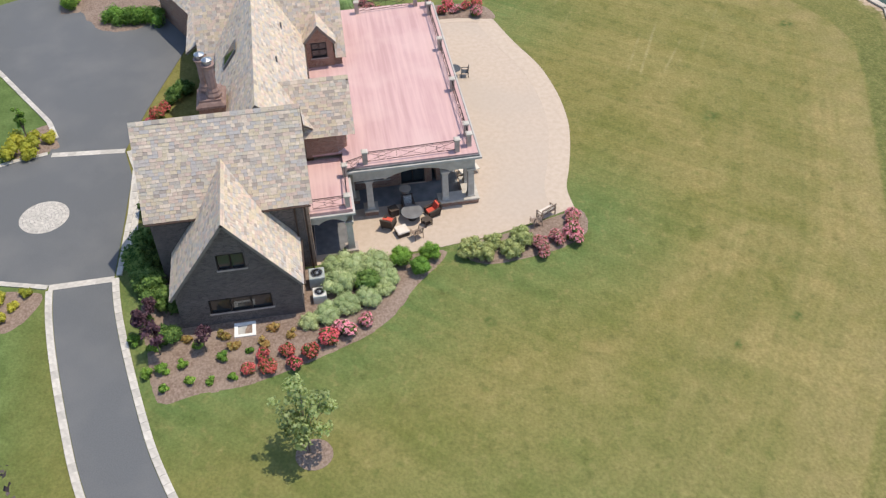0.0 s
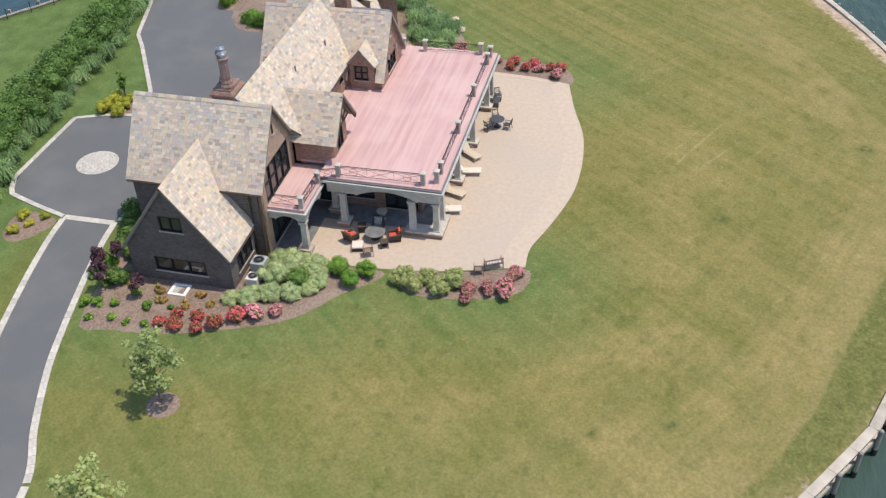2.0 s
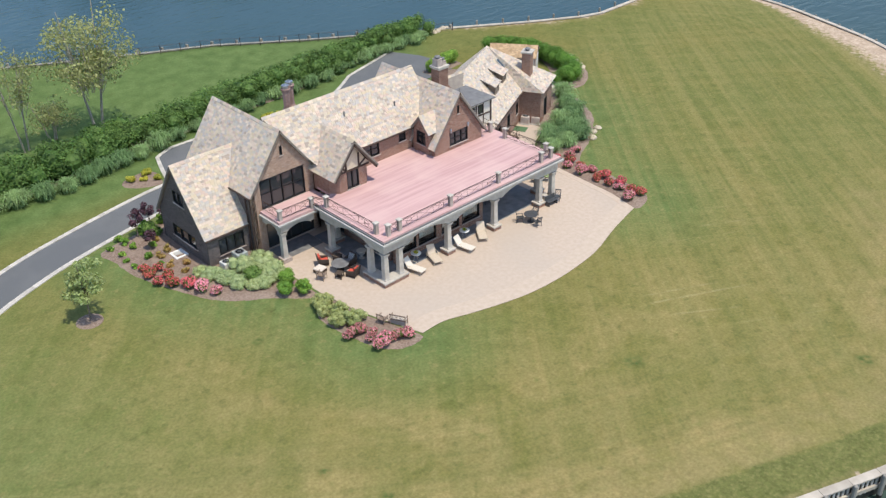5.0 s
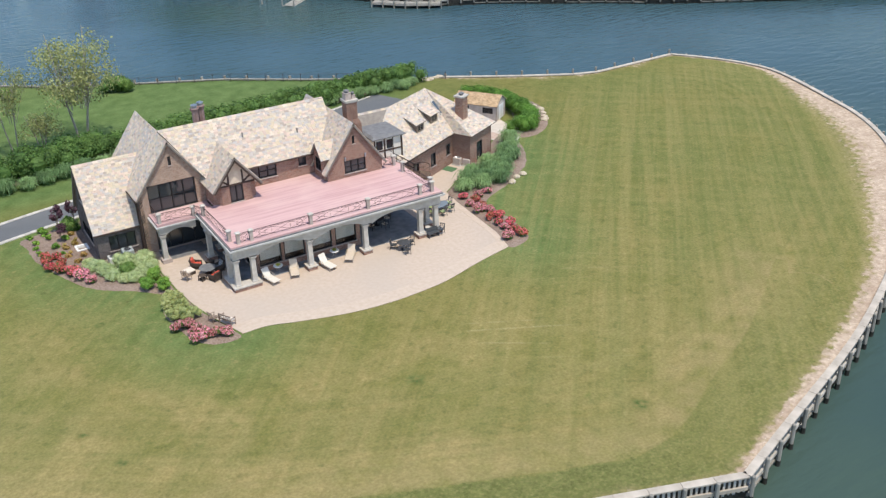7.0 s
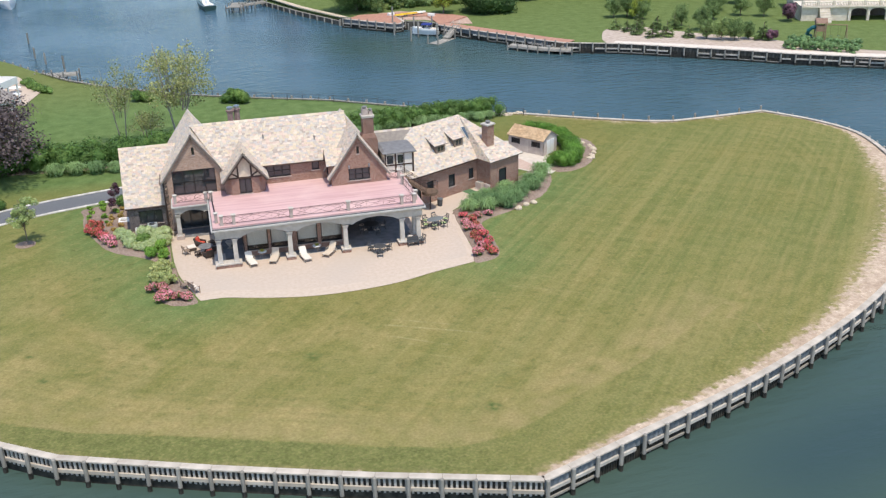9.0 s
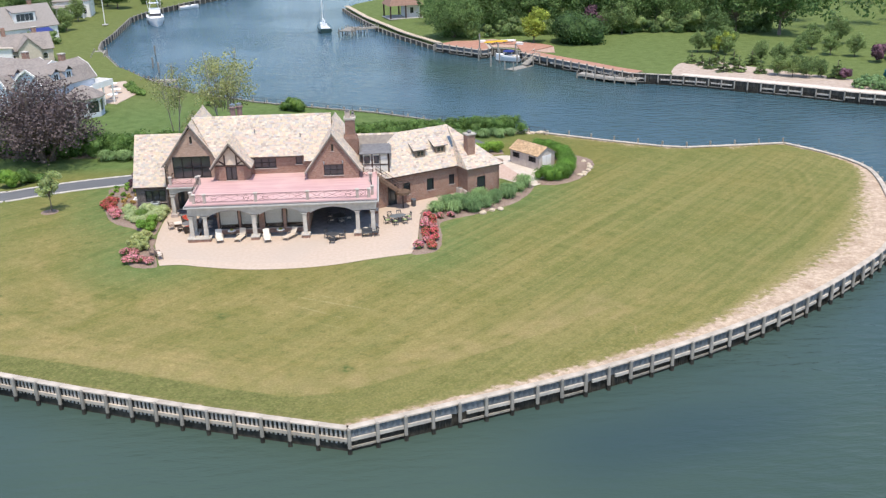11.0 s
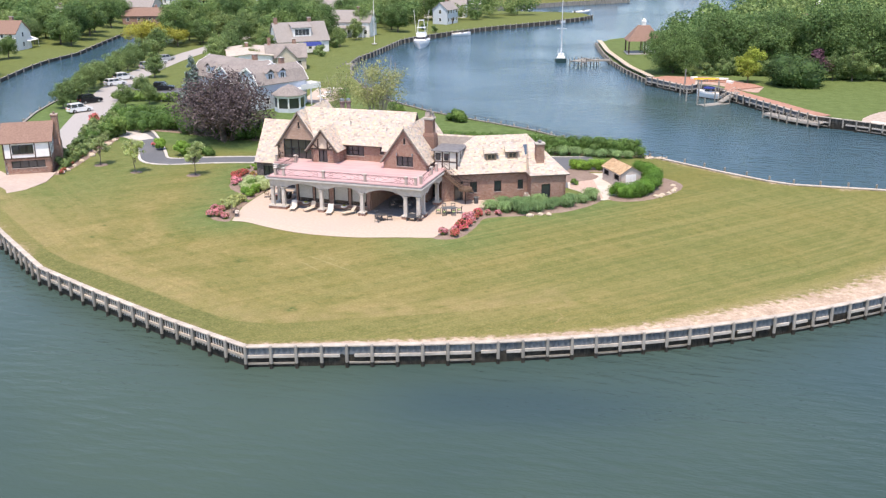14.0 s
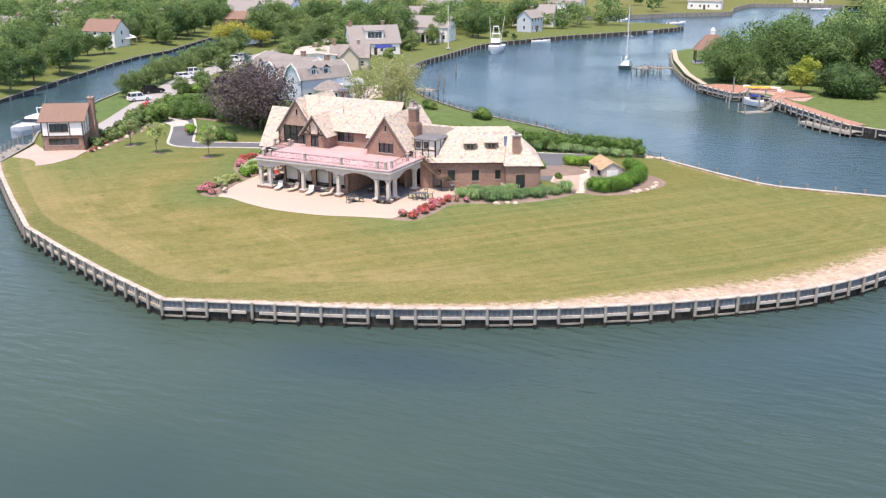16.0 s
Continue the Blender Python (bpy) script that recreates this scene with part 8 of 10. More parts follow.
# rocks along the bank
def rock(x, y, s, seed):
    rng = np.random.default_rng(seed)
    g = Geo()
    rings = []
    for t in (-0.4, 0.1, 0.55, 0.9):
        q = math.sqrt(max(0.05, 1 - t * t))
        rings.append([(s * q * math.cos(k * math.pi / 4) * rng.uniform(0.8, 1.2), s * 0.8 * q * math.sin(k * math.pi / 4) * rng.uniform(0.8, 1.2), s * 0.6 * t) for k in range(8)])
    g.loft(rings)
    ob = tagged(part("rock", g, M_DRYWALK), "pale boulder in a planted edge", "rock", "boulders of the garden")
    ob.matrix_basis = pose(x, y, 0.05, 0, 0, rng.uniform(0, 360))


rr = random.Random(4)
for k in range(14):
    t = k / 13
    rock(37.5 + 6.0 * t + rr.uniform(-0.4, 0.4), 40.6 - 0.6 * t + rr.uniform(-0.5, 0.5), rr.uniform(0.3, 0.55), 500 + k)
for k, (x, y) in enumerate(((-36.7, 8.2), (-36.9, 9.6), (-37.4, 12.0), (-38.4, 15.0), (-39.4, 18.6), (-40.4, 21.2), (-41.2, 23.6), (-41.9, 26.2), (-42.8, 29.0))):
    rock(x, y, rr.uniform(0.45, 0.75), 540 + k)
for k, (x, y) in enumerate(((44.9, 18.6), (45.6, 19.5), (46.3, 20.6), (46.8, 21.8), (46.9, 23.2), (46.5, 24.6), (45.4, 18.9), (31.5, 5.9), (32.6, 6.7), (33.6, 7.0))):
    rock(x, y, rr.uniform(0.35, 0.55), 520 + k)
# fence along the north bank
fence = thing("water_fence", "thin dark metal fence along the north bank", "fence")
fl = resample(SHORE_FENCE, 2.4)
pickets = Geo()
for a, b in zip(fl, fl[1:]):
    part("fence_post", Geo().box(-0.03, 0.03, -0.03, 0.03, 0, 1.15), M_IRON, fence).matrix_basis = pose(a[0] - 0.3, a[1] - 0.6, 0)
    for z in (0.15, 1.05):
        part("rail", Geo().tube([(a[0] - 0.3, a[1] - 0.6, z), (b[0] - 0.3, b[1] - 0.6, z)], 0.015, 4), M_IRON, fence)
    for k in range(1, 12):
        x, y = a[0] - 0.3 + (b[0] - a[0]) * k / 12, a[1] - 0.6 + (b[1] - a[1]) * k / 12
        pickets.tube([(x, y, 0.15), (x, y, 1.05)], 0.008, 3)
tagged(part("picket_row", pickets, M_IRON, fence), kind="stuff")
bank_wall("bank_fence", SHORE_FENCE, "pale timber retaining wall below the fence", M_CAPWOOD, top=0.05)

# ---------------- neighbours and the far banks ----------------
M_SHINGLE = mat("grey wood shingle roof", (0.20, 0.178, 0.165), (0.275, 0.245, 0.225), 3.0, 0.9, 0.3, 20, c3=(0.32, 0.285, 0.26), c3scale=0.4)
M_ROOFGREY = mat("grey asphalt shingle", (0.235, 0.215, 0.20), (0.315, 0.29, 0.27), 5.0, 0.9)
M_ROOFBROWN = mat("brown asphalt shingle", (0.20, 0.125, 0.095), (0.27, 0.175, 0.135), 5.0, 0.9)
M_BLUEWALL = mat("pale blue grey shingle wall", (0.46, 0.51, 0.57), (0.54, 0.59, 0.65), 4.0, 0.8)
M_TANWALL = mat("tan house wall", (0.48, 0.42, 0.33), (0.56, 0.50, 0.41), 3.0, 0.85)
M_HULL = mat("white boat gelcoat", (0.74, 0.74, 0.73), (0.80, 0.80, 0.79), 1.0, 0.3)
M_HULLDARK = mat("dark green hull paint", (0.02, 0.05, 0.05), (0.03, 0.065, 0.065), 1.0, 0.3)
M_BLUEFAB = mat("dark blue canvas", (0.02, 0.035, 0.16), (0.035, 0.055, 0.22), 4.0, 0.9)
M_CARGLASS = glass_mat("car glass", (0.015, 0.018, 0.02), 0.05)
M_TYRE = mat("black rubber", (0.015, 0.015, 0.016), (0.025, 0.025, 0.026), 8, 0.9)
CAR_PAINT = {k: mat(k + " car paint", a, b, 1.0, 0.25) for k, a, b in (("white", (0.72, 0.72, 0.71), (0.78, 0.78, 0.77)), ("black", (0.012, 0.013, 0.016), (0.02, 0.021, 0.025)), ("silver", (0.38, 0.40, 0.41), (0.45, 0.47, 0.48)))}


def simple_house(name, label, at, ln, wd, eave, ridge, wallm, roofm, cols=4, rows=2, chimney=True, gambrel=False, over=0.35, door=True, dormer=0.0, gable_front=False):
    """A gabled house: four walls with windows, roof slopes, chimney. Length along x."""
    r = thing(name, label, "house", "neighbour houses", at)
    wins = []
    for j in range(rows):
        for k in range(cols):
            s = ln * (k + 0.5) / cols
            z = 0.9 + j * 2.7
            if z + 1.3 < eave + 0.1:
                wins.append((s - 0.5, s + 0.5, z, z + 1.3, 1, 2))
    ow = [(0, -0.3), (ln, -0.3), (ln, eave), (0, eave)]
    end = [(0, -0.3), (wd, -0.3), (wd, eave), (wd / 2, ridge - 0.1), (0, eave)]
    ends = [(wd * 0.5 - 0.5, wd * 0.5 + 0.5, 0.9 + 2.7 * j, 2.2 + 2.7 * j, 1, 2) for j in range(rows)]
    if gambrel:
        zb, yb = eave + (ridge - eave) * 0.66, wd * 0.2
        end = [(0, -0.3), (wd, -0.3), (wd, eave), (wd - yb, zb), (wd / 2, ridge - 0.1), (yb, zb), (0, eave)]
    hx, hy = ln / 2, wd / 2
    for m, o, w in ((face_to(-hx, -hy, 1, 0), ow, wins), (face_to(hx, -hy, 0, 1), end, ends), (face_to(hx, hy, -1, 0), ow, wins), (face_to(-hx, hy, 0, -1), end, ends)):
        ob = part("wall", panel(o, [q[:4] for q in w], 0.2), wallm, r)
        ob.matrix_basis = m
        for q in w:
            window(ob, Matrix.Identity(4), *q, frame=M_WHITE, sill=False)
    for s in (-1, 1):
        if gambrel:
            a, b, c = (s * (hy + over), eave - 0.15), (s * (hy - yb), zb + 0.05), (0, ridge)
            pairs = ((a, b), (b, c))
        else:
            slope = (ridge - eave) / hy
            pairs = (((s * (hy + over), eave - slope * over), (0, ridge)),)
        for (y0, z0), (y1, z1) in pairs:
            pts = [(-hx - over, y0, z0), (hx + over, y0, z0), (hx + over, y1, z1), (-hx - over, y1, z1)]
            if gambrel:
                for x in (-hx - over + 0.02, hx + over - 0.02):
                    verge(r, (x, y0, z0 + 0.03), (x, y1, z1 + 0.03), 0.12, 0.34, M_WHITE)
            roof_face(r, pts if s < 0 else [pts[1], pts[0], pts[3], pts[2]], tiles=False, material=roofm, thick=0.16)
    if chimney:
        c = part("chimney", Geo().box(hx * 0.45 - 0.45, hx * 0.45 + 0.45, -0.1, 0.7, eave - 0.5, ridge + 1.0), M_BRICK, r)
        part("cap", Geo().box(hx * 0.45 - 0.52, hx * 0.45 + 0.52, -0.17, 0.77, ridge + 1.0, ridge + 1.12), M_STONE, c)
    if gambrel:
        for x in (-hx * 0.45, hx * 0.05):
            d = part("dormer", Geo().box(x - 0.8, x + 0.8, -hy + 0.35, -hy + 2.6, eave + 0.5, eave + 2.0), wallm, r)
            window(d, Matrix.Translation((0, -hy + 0.34, 0)), x - 0.5, x + 0.5, eave + 0.7, eave + 1.8, 2, 2, frame=M_WHITE, sill=False, depth=0.0)
            for q in (-1, 1):
                roof_face(d, [(x + q * 1.0, -hy + 0.1, eave + 1.9), (x + q * 1.0, -hy + 2.8, eave + 1.9), (x, -hy + 2.8, eave + 2.7), (x, -hy + 0.1, eave + 2.7)], tiles=False, material=roofm, thick=0.08)
    if dormer:
        d = part("dormer", Geo().box(-dormer, dormer, -hy + 1.0, -0.4, eave + 0.3, ridge - 1.2), wallm, r, "broad white dormer with a row of windows")
        window(d, Matrix.Translation((0, -hy + 0.98, 0)), -dormer + 0.5, dormer - 0.5, eave + 1.2, ridge - 1.6, 4, 1, frame=M_WHITE, sill=False, depth=0.0)
        roof_face(d, [(-dormer - 0.3, -hy + 0.7, ridge - 1.25), (dormer + 0.3, -hy + 0.7, ridge - 1.25), (dormer + 0.3, -0.2, ridge - 0.3), (-dormer - 0.3, -0.2, ridge - 0.3)], tiles=False, material=roofm, thick=0.12)
        part("chimney", Geo().box(-hx + 0.3, -hx + 1.3, -0.4, 0.5, eave, ridge + 1.3), M_BRICK, r)
    if gable_front:
        for q in (-1, 1):
            roof_face(r, [(q * 2.6, -hy - 1.6, eave - 0.1), (q * 2.6, 0.0, eave - 0.1), (0.0, 0.0, ridge - 0.3), (0.0, -hy - 1.6, ridge - 0.3)], tiles=False, material=roofm, thick=0.14)
        part("wall", panel([(-2.3, -0.3), (2.3, -0.3), (2.3, eave), (0, ridge - 0.55), (-2.3, eave)], (), 0.2), wallm, r).matrix_basis = Matrix.Translation((0, -hy - 1.3, 0))
        part("chimney", Geo().box(-hx + 0.4, -hx + 1.2, -0.4, 0.5, eave, ridge + 1.4), M_BRICK, r)
    if door:
        part("door", Geo().box(-0.5, 0.5, -hy - 0.05, -hy - 0.01, 0.0, 2.1), M_TIMBER, r)
    return r


# large pale blue house north of the garden
tent = thing("party_tent", "white peaked party tent on a lawn", "tent", "", pose(-150.5, 134.4, 0, 0, 0, 10))
part("canopy", Geo().loft([[(-4, -3, 2.2), (4, -3, 2.2), (4, 3, 2.2), (-4, 3, 2.2)], [(-1.2, -0.2, 4.2), (1.2, -0.2, 4.2), (1.2, 0.2, 4.2), (-1.2, 0.2, 4.2)]]), M_WHITE, tent)
for x in (-3.8, 3.8):
    for y in (-2.8, 2.8):
        part("tent_pole", Geo().tube([(x, y, 0), (x, y, 2.25)], 0.05, 6), M_WHITE, tent)
simple_house("neighbour_house", "large pale blue house with gambrel gables and grey shingle roofs", pose(-42.6, 71.0, 0, 0, 0, -25), 20.0, 9.6, 4.7, 8.2, M_BLUEWALL, M_SHINGLE, 6, 2, gambrel=True)
simple_house("neighbour_house", "gambrel-gabled cross wing of the pale blue house", pose(-40.2, 68.6, 0, 0, 0, 65), 11.0, 6.4, 4.5, 7.6, M_BLUEWALL, M_SHINGLE, 3, 2, chimney=False, gambrel=True)
simple_house("neighbour_house", "gambrel-gabled wing of the pale blue house by the water", pose(-33.2, 66.4, 0, 0, 0, 65), 11.5, 6.2, 4.8, 7.8, M_BLUEWALL, M_SHINGLE, 3, 2, chimney=True, gambrel=True)
oc = thing("sun_porch", "eight-sided glazed porch with a grey shingle roof", "porch", "", pose(-27.6, 62.0, 0, 0, 0, 22.5))
part("wall", Geo().turned([(2.9, -0.3), (2.9, 0.7)], 8), M_BLUEWALL, oc)
part("frieze", Geo().turned([(2.95, 2.6), (2.95, 3.1)], 8), M_WHITE, oc)
for k in range(8):
    a = k * math.pi / 4
    part("corner_post", Geo().box(-0.14, 0.14, -0.14, 0.14, 0.7, 2.6), M_WHITE, oc).matrix_basis = pose(2.78 * math.cos(a), 2.78 * math.sin(a), 0, 0, 0, math.degrees(a))
    part("pane", Geo().box(-0.02, 0.02, -0.98, 0.98, 0.7, 2.6), M_GLASS, oc).matrix_basis = pose(2.56 * math.cos(a + math.pi / 8), 2.56 * math.sin(a + math.pi / 8), 0, 0, 0, math.degrees(a) + 22.5)
part("roof", Geo().turned([(3.4, 3.05), (3.4, 3.15), (1.4, 4.4), (0.05, 4.9)], 8), M_SHINGLE, oc)
nt = thing("neighbour_terrace", "pale stone terrace behind the blue house", "terrace", kind="structure")
slab("slab", [(-33.5, 87.0), (-28.0, 89.5), (-23.0, 78.0), (-24.7, 69.3), (-30.0, 72.0)], 0.05, 0.15, M_PATIO, nt)
for x, y in ((-29.0, 84.0), (-27.0, 78.5), (-26.5, 74.0)):
    t = thing("garden_table", "round white garden table on the terrace", "table", "white garden tables", pose(x, y, 0.05))
    part("tabletop", Geo().turned([(0.9, 0.68), (0.92, 0.70), (0.92, 0.74), (0.88, 0.75)], 20), M_WHITE, t)
    part("pedestal", Geo().turned([(0.35, 0), (0.35, 0.04), (0.07, 0.1), (0.07, 0.7)], 10), M_WHITE, t)
balc = thing("balcony", "white railed balcony on the pale blue house", "balcony", "", pose(-27.6, 69.4, 0, 0, 0, 65))
part("floor", Geo().box(-2.5, 2.5, -1.5, 1.5, 3.1, 3.3), M_WHITE, balc)
for a in ((-2.5, 2.5, -1.5, -1.42), (-2.5, 2.5, 1.42, 1.5), (2.42, 2.5, -1.42, 1.42)):
    part("parapet", Geo().box(*a, 3.3, 4.1), M_WHITE, balc)
for x in (-2.3, 0, 2.3):
    part("post", Geo().box(x - 0.1, x + 0.1, -1.45, -1.25, 0, 3.1), M_WHITE, balc)
simple_house("neighbour_house", "white building with a nearly flat cream roof behind the blue house", pose(-65.0, 115.0, 0, 0, 0, 121), 20.0, 10.5, 3.8, 4.3, M_WHITE, M_CAPWOOD, 4, 1, chimney=True)
simple_house("neighbour_house", "grey-roofed cottage with brick chimneys", pose(-54.5, 114.5, 0, 0, 0, 28), 9.5, 7.0, 3.2, 6.0, M_TANWALL, M_SHINGLE, 3, 1, gable_front=True)
simple_house("neighbour_house", "white cape house with grey roof, a broad dormer and blue awning", pose(-67.0, 147.5, 0, 0, 0, 42), 14.5, 9.5, 3.4, 8.0, M_WHITE, M_ROOFGREY, 4, 1, dormer=2.6)
aw = thing("awning", "dark blue canvas awning", "awning", "", pose(-60.2, 142.4, 0, 0, 0, 42))
part("canvas", Geo().loft([[(-2.4, -1.6, z), (2.4, -1.6, z), (2.4, -1.5, z + 0.08), (-2.4, -1.5, z + 0.08)] for z in (2.3,)] + [[(-2.4, 1.6, 3.0), (2.4, 1.6, 3.0), (2.4, 1.6, 3.1), (-2.4, 1.6, 3.1)]]), M_BLUEFAB, aw)
for x in (-2.3, 2.3):
    part("pole", Geo().tube([(x, -1.55, 0), (x, -1.55, 2.3)], 0.05, 6), M_WHITE, aw)
simple_house("neighbour_house", "white colonial house with a long porch", pose(-70.0, 189.0, 0, 0, 0, 8), 17.0, 9.0, 4.8, 8.0, M_WHITE, M_ROOFGREY, 6, 2)
porch = thing("porch", "white porch with square posts", "porch", "", pose(-69.0, 183.0, 0, 0, 0, 8))
part("roof", Geo().loft([[(-7, -1.6, 2.9), (7, -1.6, 2.9), (7, 1.6, 3.3), (-7, 1.6, 3.3)], [(-7, -1.6, 3.0), (7, -1.6, 3.0), (7, 1.6, 3.45), (-7, 1.6, 3.45)]]), M_ROOFGREY, porch)
for k in range(9):
    part("post", Geo().box(-6.8 + 1.7 * k - 0.14, -6.8 + 1.7 * k + 0.14, -1.5, -1.22, 0, 2.9), M_WHITE, porch)
for k, (x, y, a, ln, wd, e, rg, wm, rm) in enumerate((
        (-152, 130, 10, 11, 8, 5.0, 8.2, M_WHITE, M_ROOFBROWN), (-166, 124, 10, 9, 7, 2.8, 5.0, M_BRICK, M_ROOFBROWN), (-176, 232, 5, 14, 9, 4.6, 8.4, M_TANWALL, M_ROOFGREY), (-200, 296, 0, 12, 8, 3.0, 6.5, M_WHITE, M_ROOFGREY),
        (-168, 310, -10, 13, 8, 4.8, 8.5, M_WHITE, M_ROOFGREY), (-222, 178, 15, 13, 8, 3.0, 6.0, M_BLUEWALL, M_ROOFGREY), (-216, 150, 10, 13, 9, 3.0, 6.0, M_TANWALL, M_ROOFGREY), (-160, 212, 20, 16, 8, 3.0, 5.6, M_BRICK, M_ROOFBROWN),
        (-118, 300, 5, 13, 8, 4.6, 8.0, M_WHITE, M_ROOFGREY), (-60, 262, 12, 16, 9, 4.8, 8.0, M_WHITE, M_ROOFGREY), (-96, 232, 12, 12, 8, 4.8, 8.0, M_TANWALL, M_ROOFGREY), (-52, 236, 80, 8, 6, 5.2, 7.6, M_BLUEWALL, M_ROOFGREY),
        (-70, 330, 0, 15, 9, 4.8, 8.2, M_WHITE, M_ROOFGREY), (-20, 392, 5, 16, 9, 4.0, 7.4, M_WHITE, M_ROOFGREY), (-140, 350, 0, 14, 9, 4.0, 7.4, M_WHITE, M_ROOFGREY), (-240, 330, 0, 14, 9, 4.0, 7.4, M_TANWALL, M_ROOFGREY),
        (20, 470, 0, 16, 9, 4.0, 7.4, M_WHITE, M_ROOFGREY), (-260, 220, 0, 14, 9, 4.0, 7.0, M_WHITE, M_ROOFGREY), (-195, 205, 0, 12, 8, 3.0, 6.0, M_WHITE, M_ROOFGREY))):
    simple_house("distant_house", "distant house with a pitched roof among trees", pose(x, y, 0, 0, 0, a), ln, wd, e, rg, wm, rm, 4, 2)

# small half-timbered house at the west end
wh = thing("guest_house", "half-timbered house with brown roof and a brick chimney", "house", "", pose(-40.6, 6.5, 0, 0, 0, 33))
wall(wh, face_to(-3.1, 0, 1, 0), [(0, -0.3), (6.2, -0.3), (6.2, 2.2), (0, 2.2)], [(0.9, 5.3, 0.9, 1.9, 4, 1)])
wall(wh, face_to(-3.1, -0.15, 1, 0), [(0, 2.2), (6.2, 2.2), (6.2, 4.7), (0, 4.7)], [(1.2, 4.0, 2.9, 4.2, 3, 1)], material=M_WHITE)
for a, b in ((0, 0.18), (0.95, 1.1), (4.1, 4.25), (6.02, 6.2)):
    part("timber", Geo().box(-3.1 + a, -3.1 + b, -0.19, -0.15, 2.2, 4.7), M_TIMBER, wh)
for z in (2.2, 4.45):
    part("timber", Geo().box(-3.1, 3.1, -0.2, -0.15, z, z + 0.18), M_TIMBER, wh)
wall(wh, face_to(3.1, 0, 0, 1), [(0, -0.3), (8, -0.3), (8, 2.4), (0, 2.4)])
wall(wh, face_to(3.1, 0, 0, 1), [(0, 2.4), (8, 2.4), (8, 4.7), (4, 6.5), (0, 4.7)], material=M_WHITE)
for y in (0.9, 2.4, 5.6, 7.1):
    part("timber", Geo().box(3.1, 3.14, y - 0.08, y + 0.08, 2.4, 4.9), M_TIMBER, wh)
wall(wh, face_to(3.1, 8, -1, 0), [(0, -0.3), (6.2, -0.3), (6.2, 4.7), (0, 4.7)])
wall(wh, face_to(-3.1, 8, 0, -1), [(0, -0.3), (8, -0.3), (8, 4.7), (4, 6.5), (0, 4.7)], material=M_WHITE)
roof_face(wh, [(-3.5, -0.5, 4.55), (3.5, -0.5, 4.55), (3.5, 4, 6.7), (-3.5, 4, 6.7)], tiles=False, material=M_ROOFBROWN)
roof_face(wh, [(3.5, 8.5, 4.55), (-3.5, 8.5, 4.55), (-3.5, 4, 6.7), (3.5, 4, 6.7)], tiles=False, material=M_ROOFBROWN)
c = part("chimney", Geo().loft([[(3.6 + a * w, 4.6 + b * d, z) for a, b in ((-1, -1), (1, -1), (1, 1), (-1, 1))] for w, d, z in ((0.5, 1.0, -0.3), (0.5, 1.0, 3.2), (0.42, 0.6, 4.0), (0.42, 0.6, 7.2), (0.5, 0.68, 7.3), (0.5, 0.68, 7.5))]), M_BRICK, wh)
part("chimney_pot", Geo().turned([(0.16, 7.5), (0.14, 7.85)], 8, (3.6, 4.5, 0)), M_CHIM, c)
wt = thing("waterside_terrace", "pale tan paved terrace at the guest house", "terrace", kind="structure")
slab("slab", [(-42.0, -4.2), (-38.9, -6.8), (-36.6, -4.4), (-35.0, -1.0), (-35.2, 3.2), (-37.5, 8.2), (-43.3, 5.2), (-48.4, 8.0)], 0.05, 0.15, mat("pinkish terrace paving", (0.42, 0.335, 0.28), (0.475, 0.39, 0.33), 2.0, 0.85, 0.2, 20, c3=(0.37, 0.30, 0.26), c3scale=0.3), wt)
dk = thing("dock", "grey timber dock beside the canal", "dock", "docks")
part("deck", Geo().prism(ccw([(-43.0, -5.0), (-50.5, 8.2), (-52.0, 7.2), (-44.6, -5.8)]), -0.35, -0.2), M_WOOD_GREY, dk)
for k in range(9):
    t = k / 8
    part("pier_post", Geo().tube([(-44.2 - 7.6 * t, -5.6 + 13.2 * t, -3), (-44.2 - 7.6 * t, -5.6 + 13.2 * t, 1.0)], 0.13, 8), M_WOOD_GREY, dk)
    if k % 3 == 0:
        part("pier_post", Geo().tube([(-57.0 - 9.0 * t, 13.0 + 14.0 * t, -3), (-57.0 - 9.0 * t, 13.0 + 14.0 * t, 0.5)], 0.13, 8), M_WOOD_GREY, dk)

# street and cars
STREET = smooth_line([(-43.6, 11.0), (-47.4, 21.0), (-52.2, 31.0), (-57.0, 39.5), (-62.0, 48.6), (-70.6, 64.2), (-76.6, 76.4), (-82.4, 91.0), (-88.4, 111.0), (-93.6, 134.0), (-97.5, 160.0), (-106.0, 200.0)], 5)
st = thing("street", "pale worn asphalt street along the canal", "street", kind="structure")
ribbon("carriageway", offset_line(STREET, 3.1), offset_line(STREET, -3.1), 0.0, 0.1, M_STREET, st)
slab("apron", ccw([(-51.5, 33.6), (-46.8, 36.6), (-41.2, 35.4), (-37.6, 32.4), (-39.4, 29.6), (-42.2, 31.4), (-46.2, 33.2), (-49.4, 30.2)]), 0.008, 0.1, M_BLOCK, st, "pale paved apron of the drive")
nd = thing("neighbour_drive", "dark asphalt drive of the neighbour", "driveway", kind="structure")
slab("asphalt", [(-76, 78), (-66, 73), (-58, 69), (-52, 72), (-55, 78), (-62, 80), (-70, 80), (-77, 82)], 0.006, 0.1, M_ASPHALT, nd)
BODY = [(-2.3, 0.35, 0.80), (-2.25, 0.30, 0.98), (-1.3, 0.25, 1.02), (0.9, 0.25, 1.02), (2.1, 0.28, 0.86), (2.3, 0.36, 0.72)]


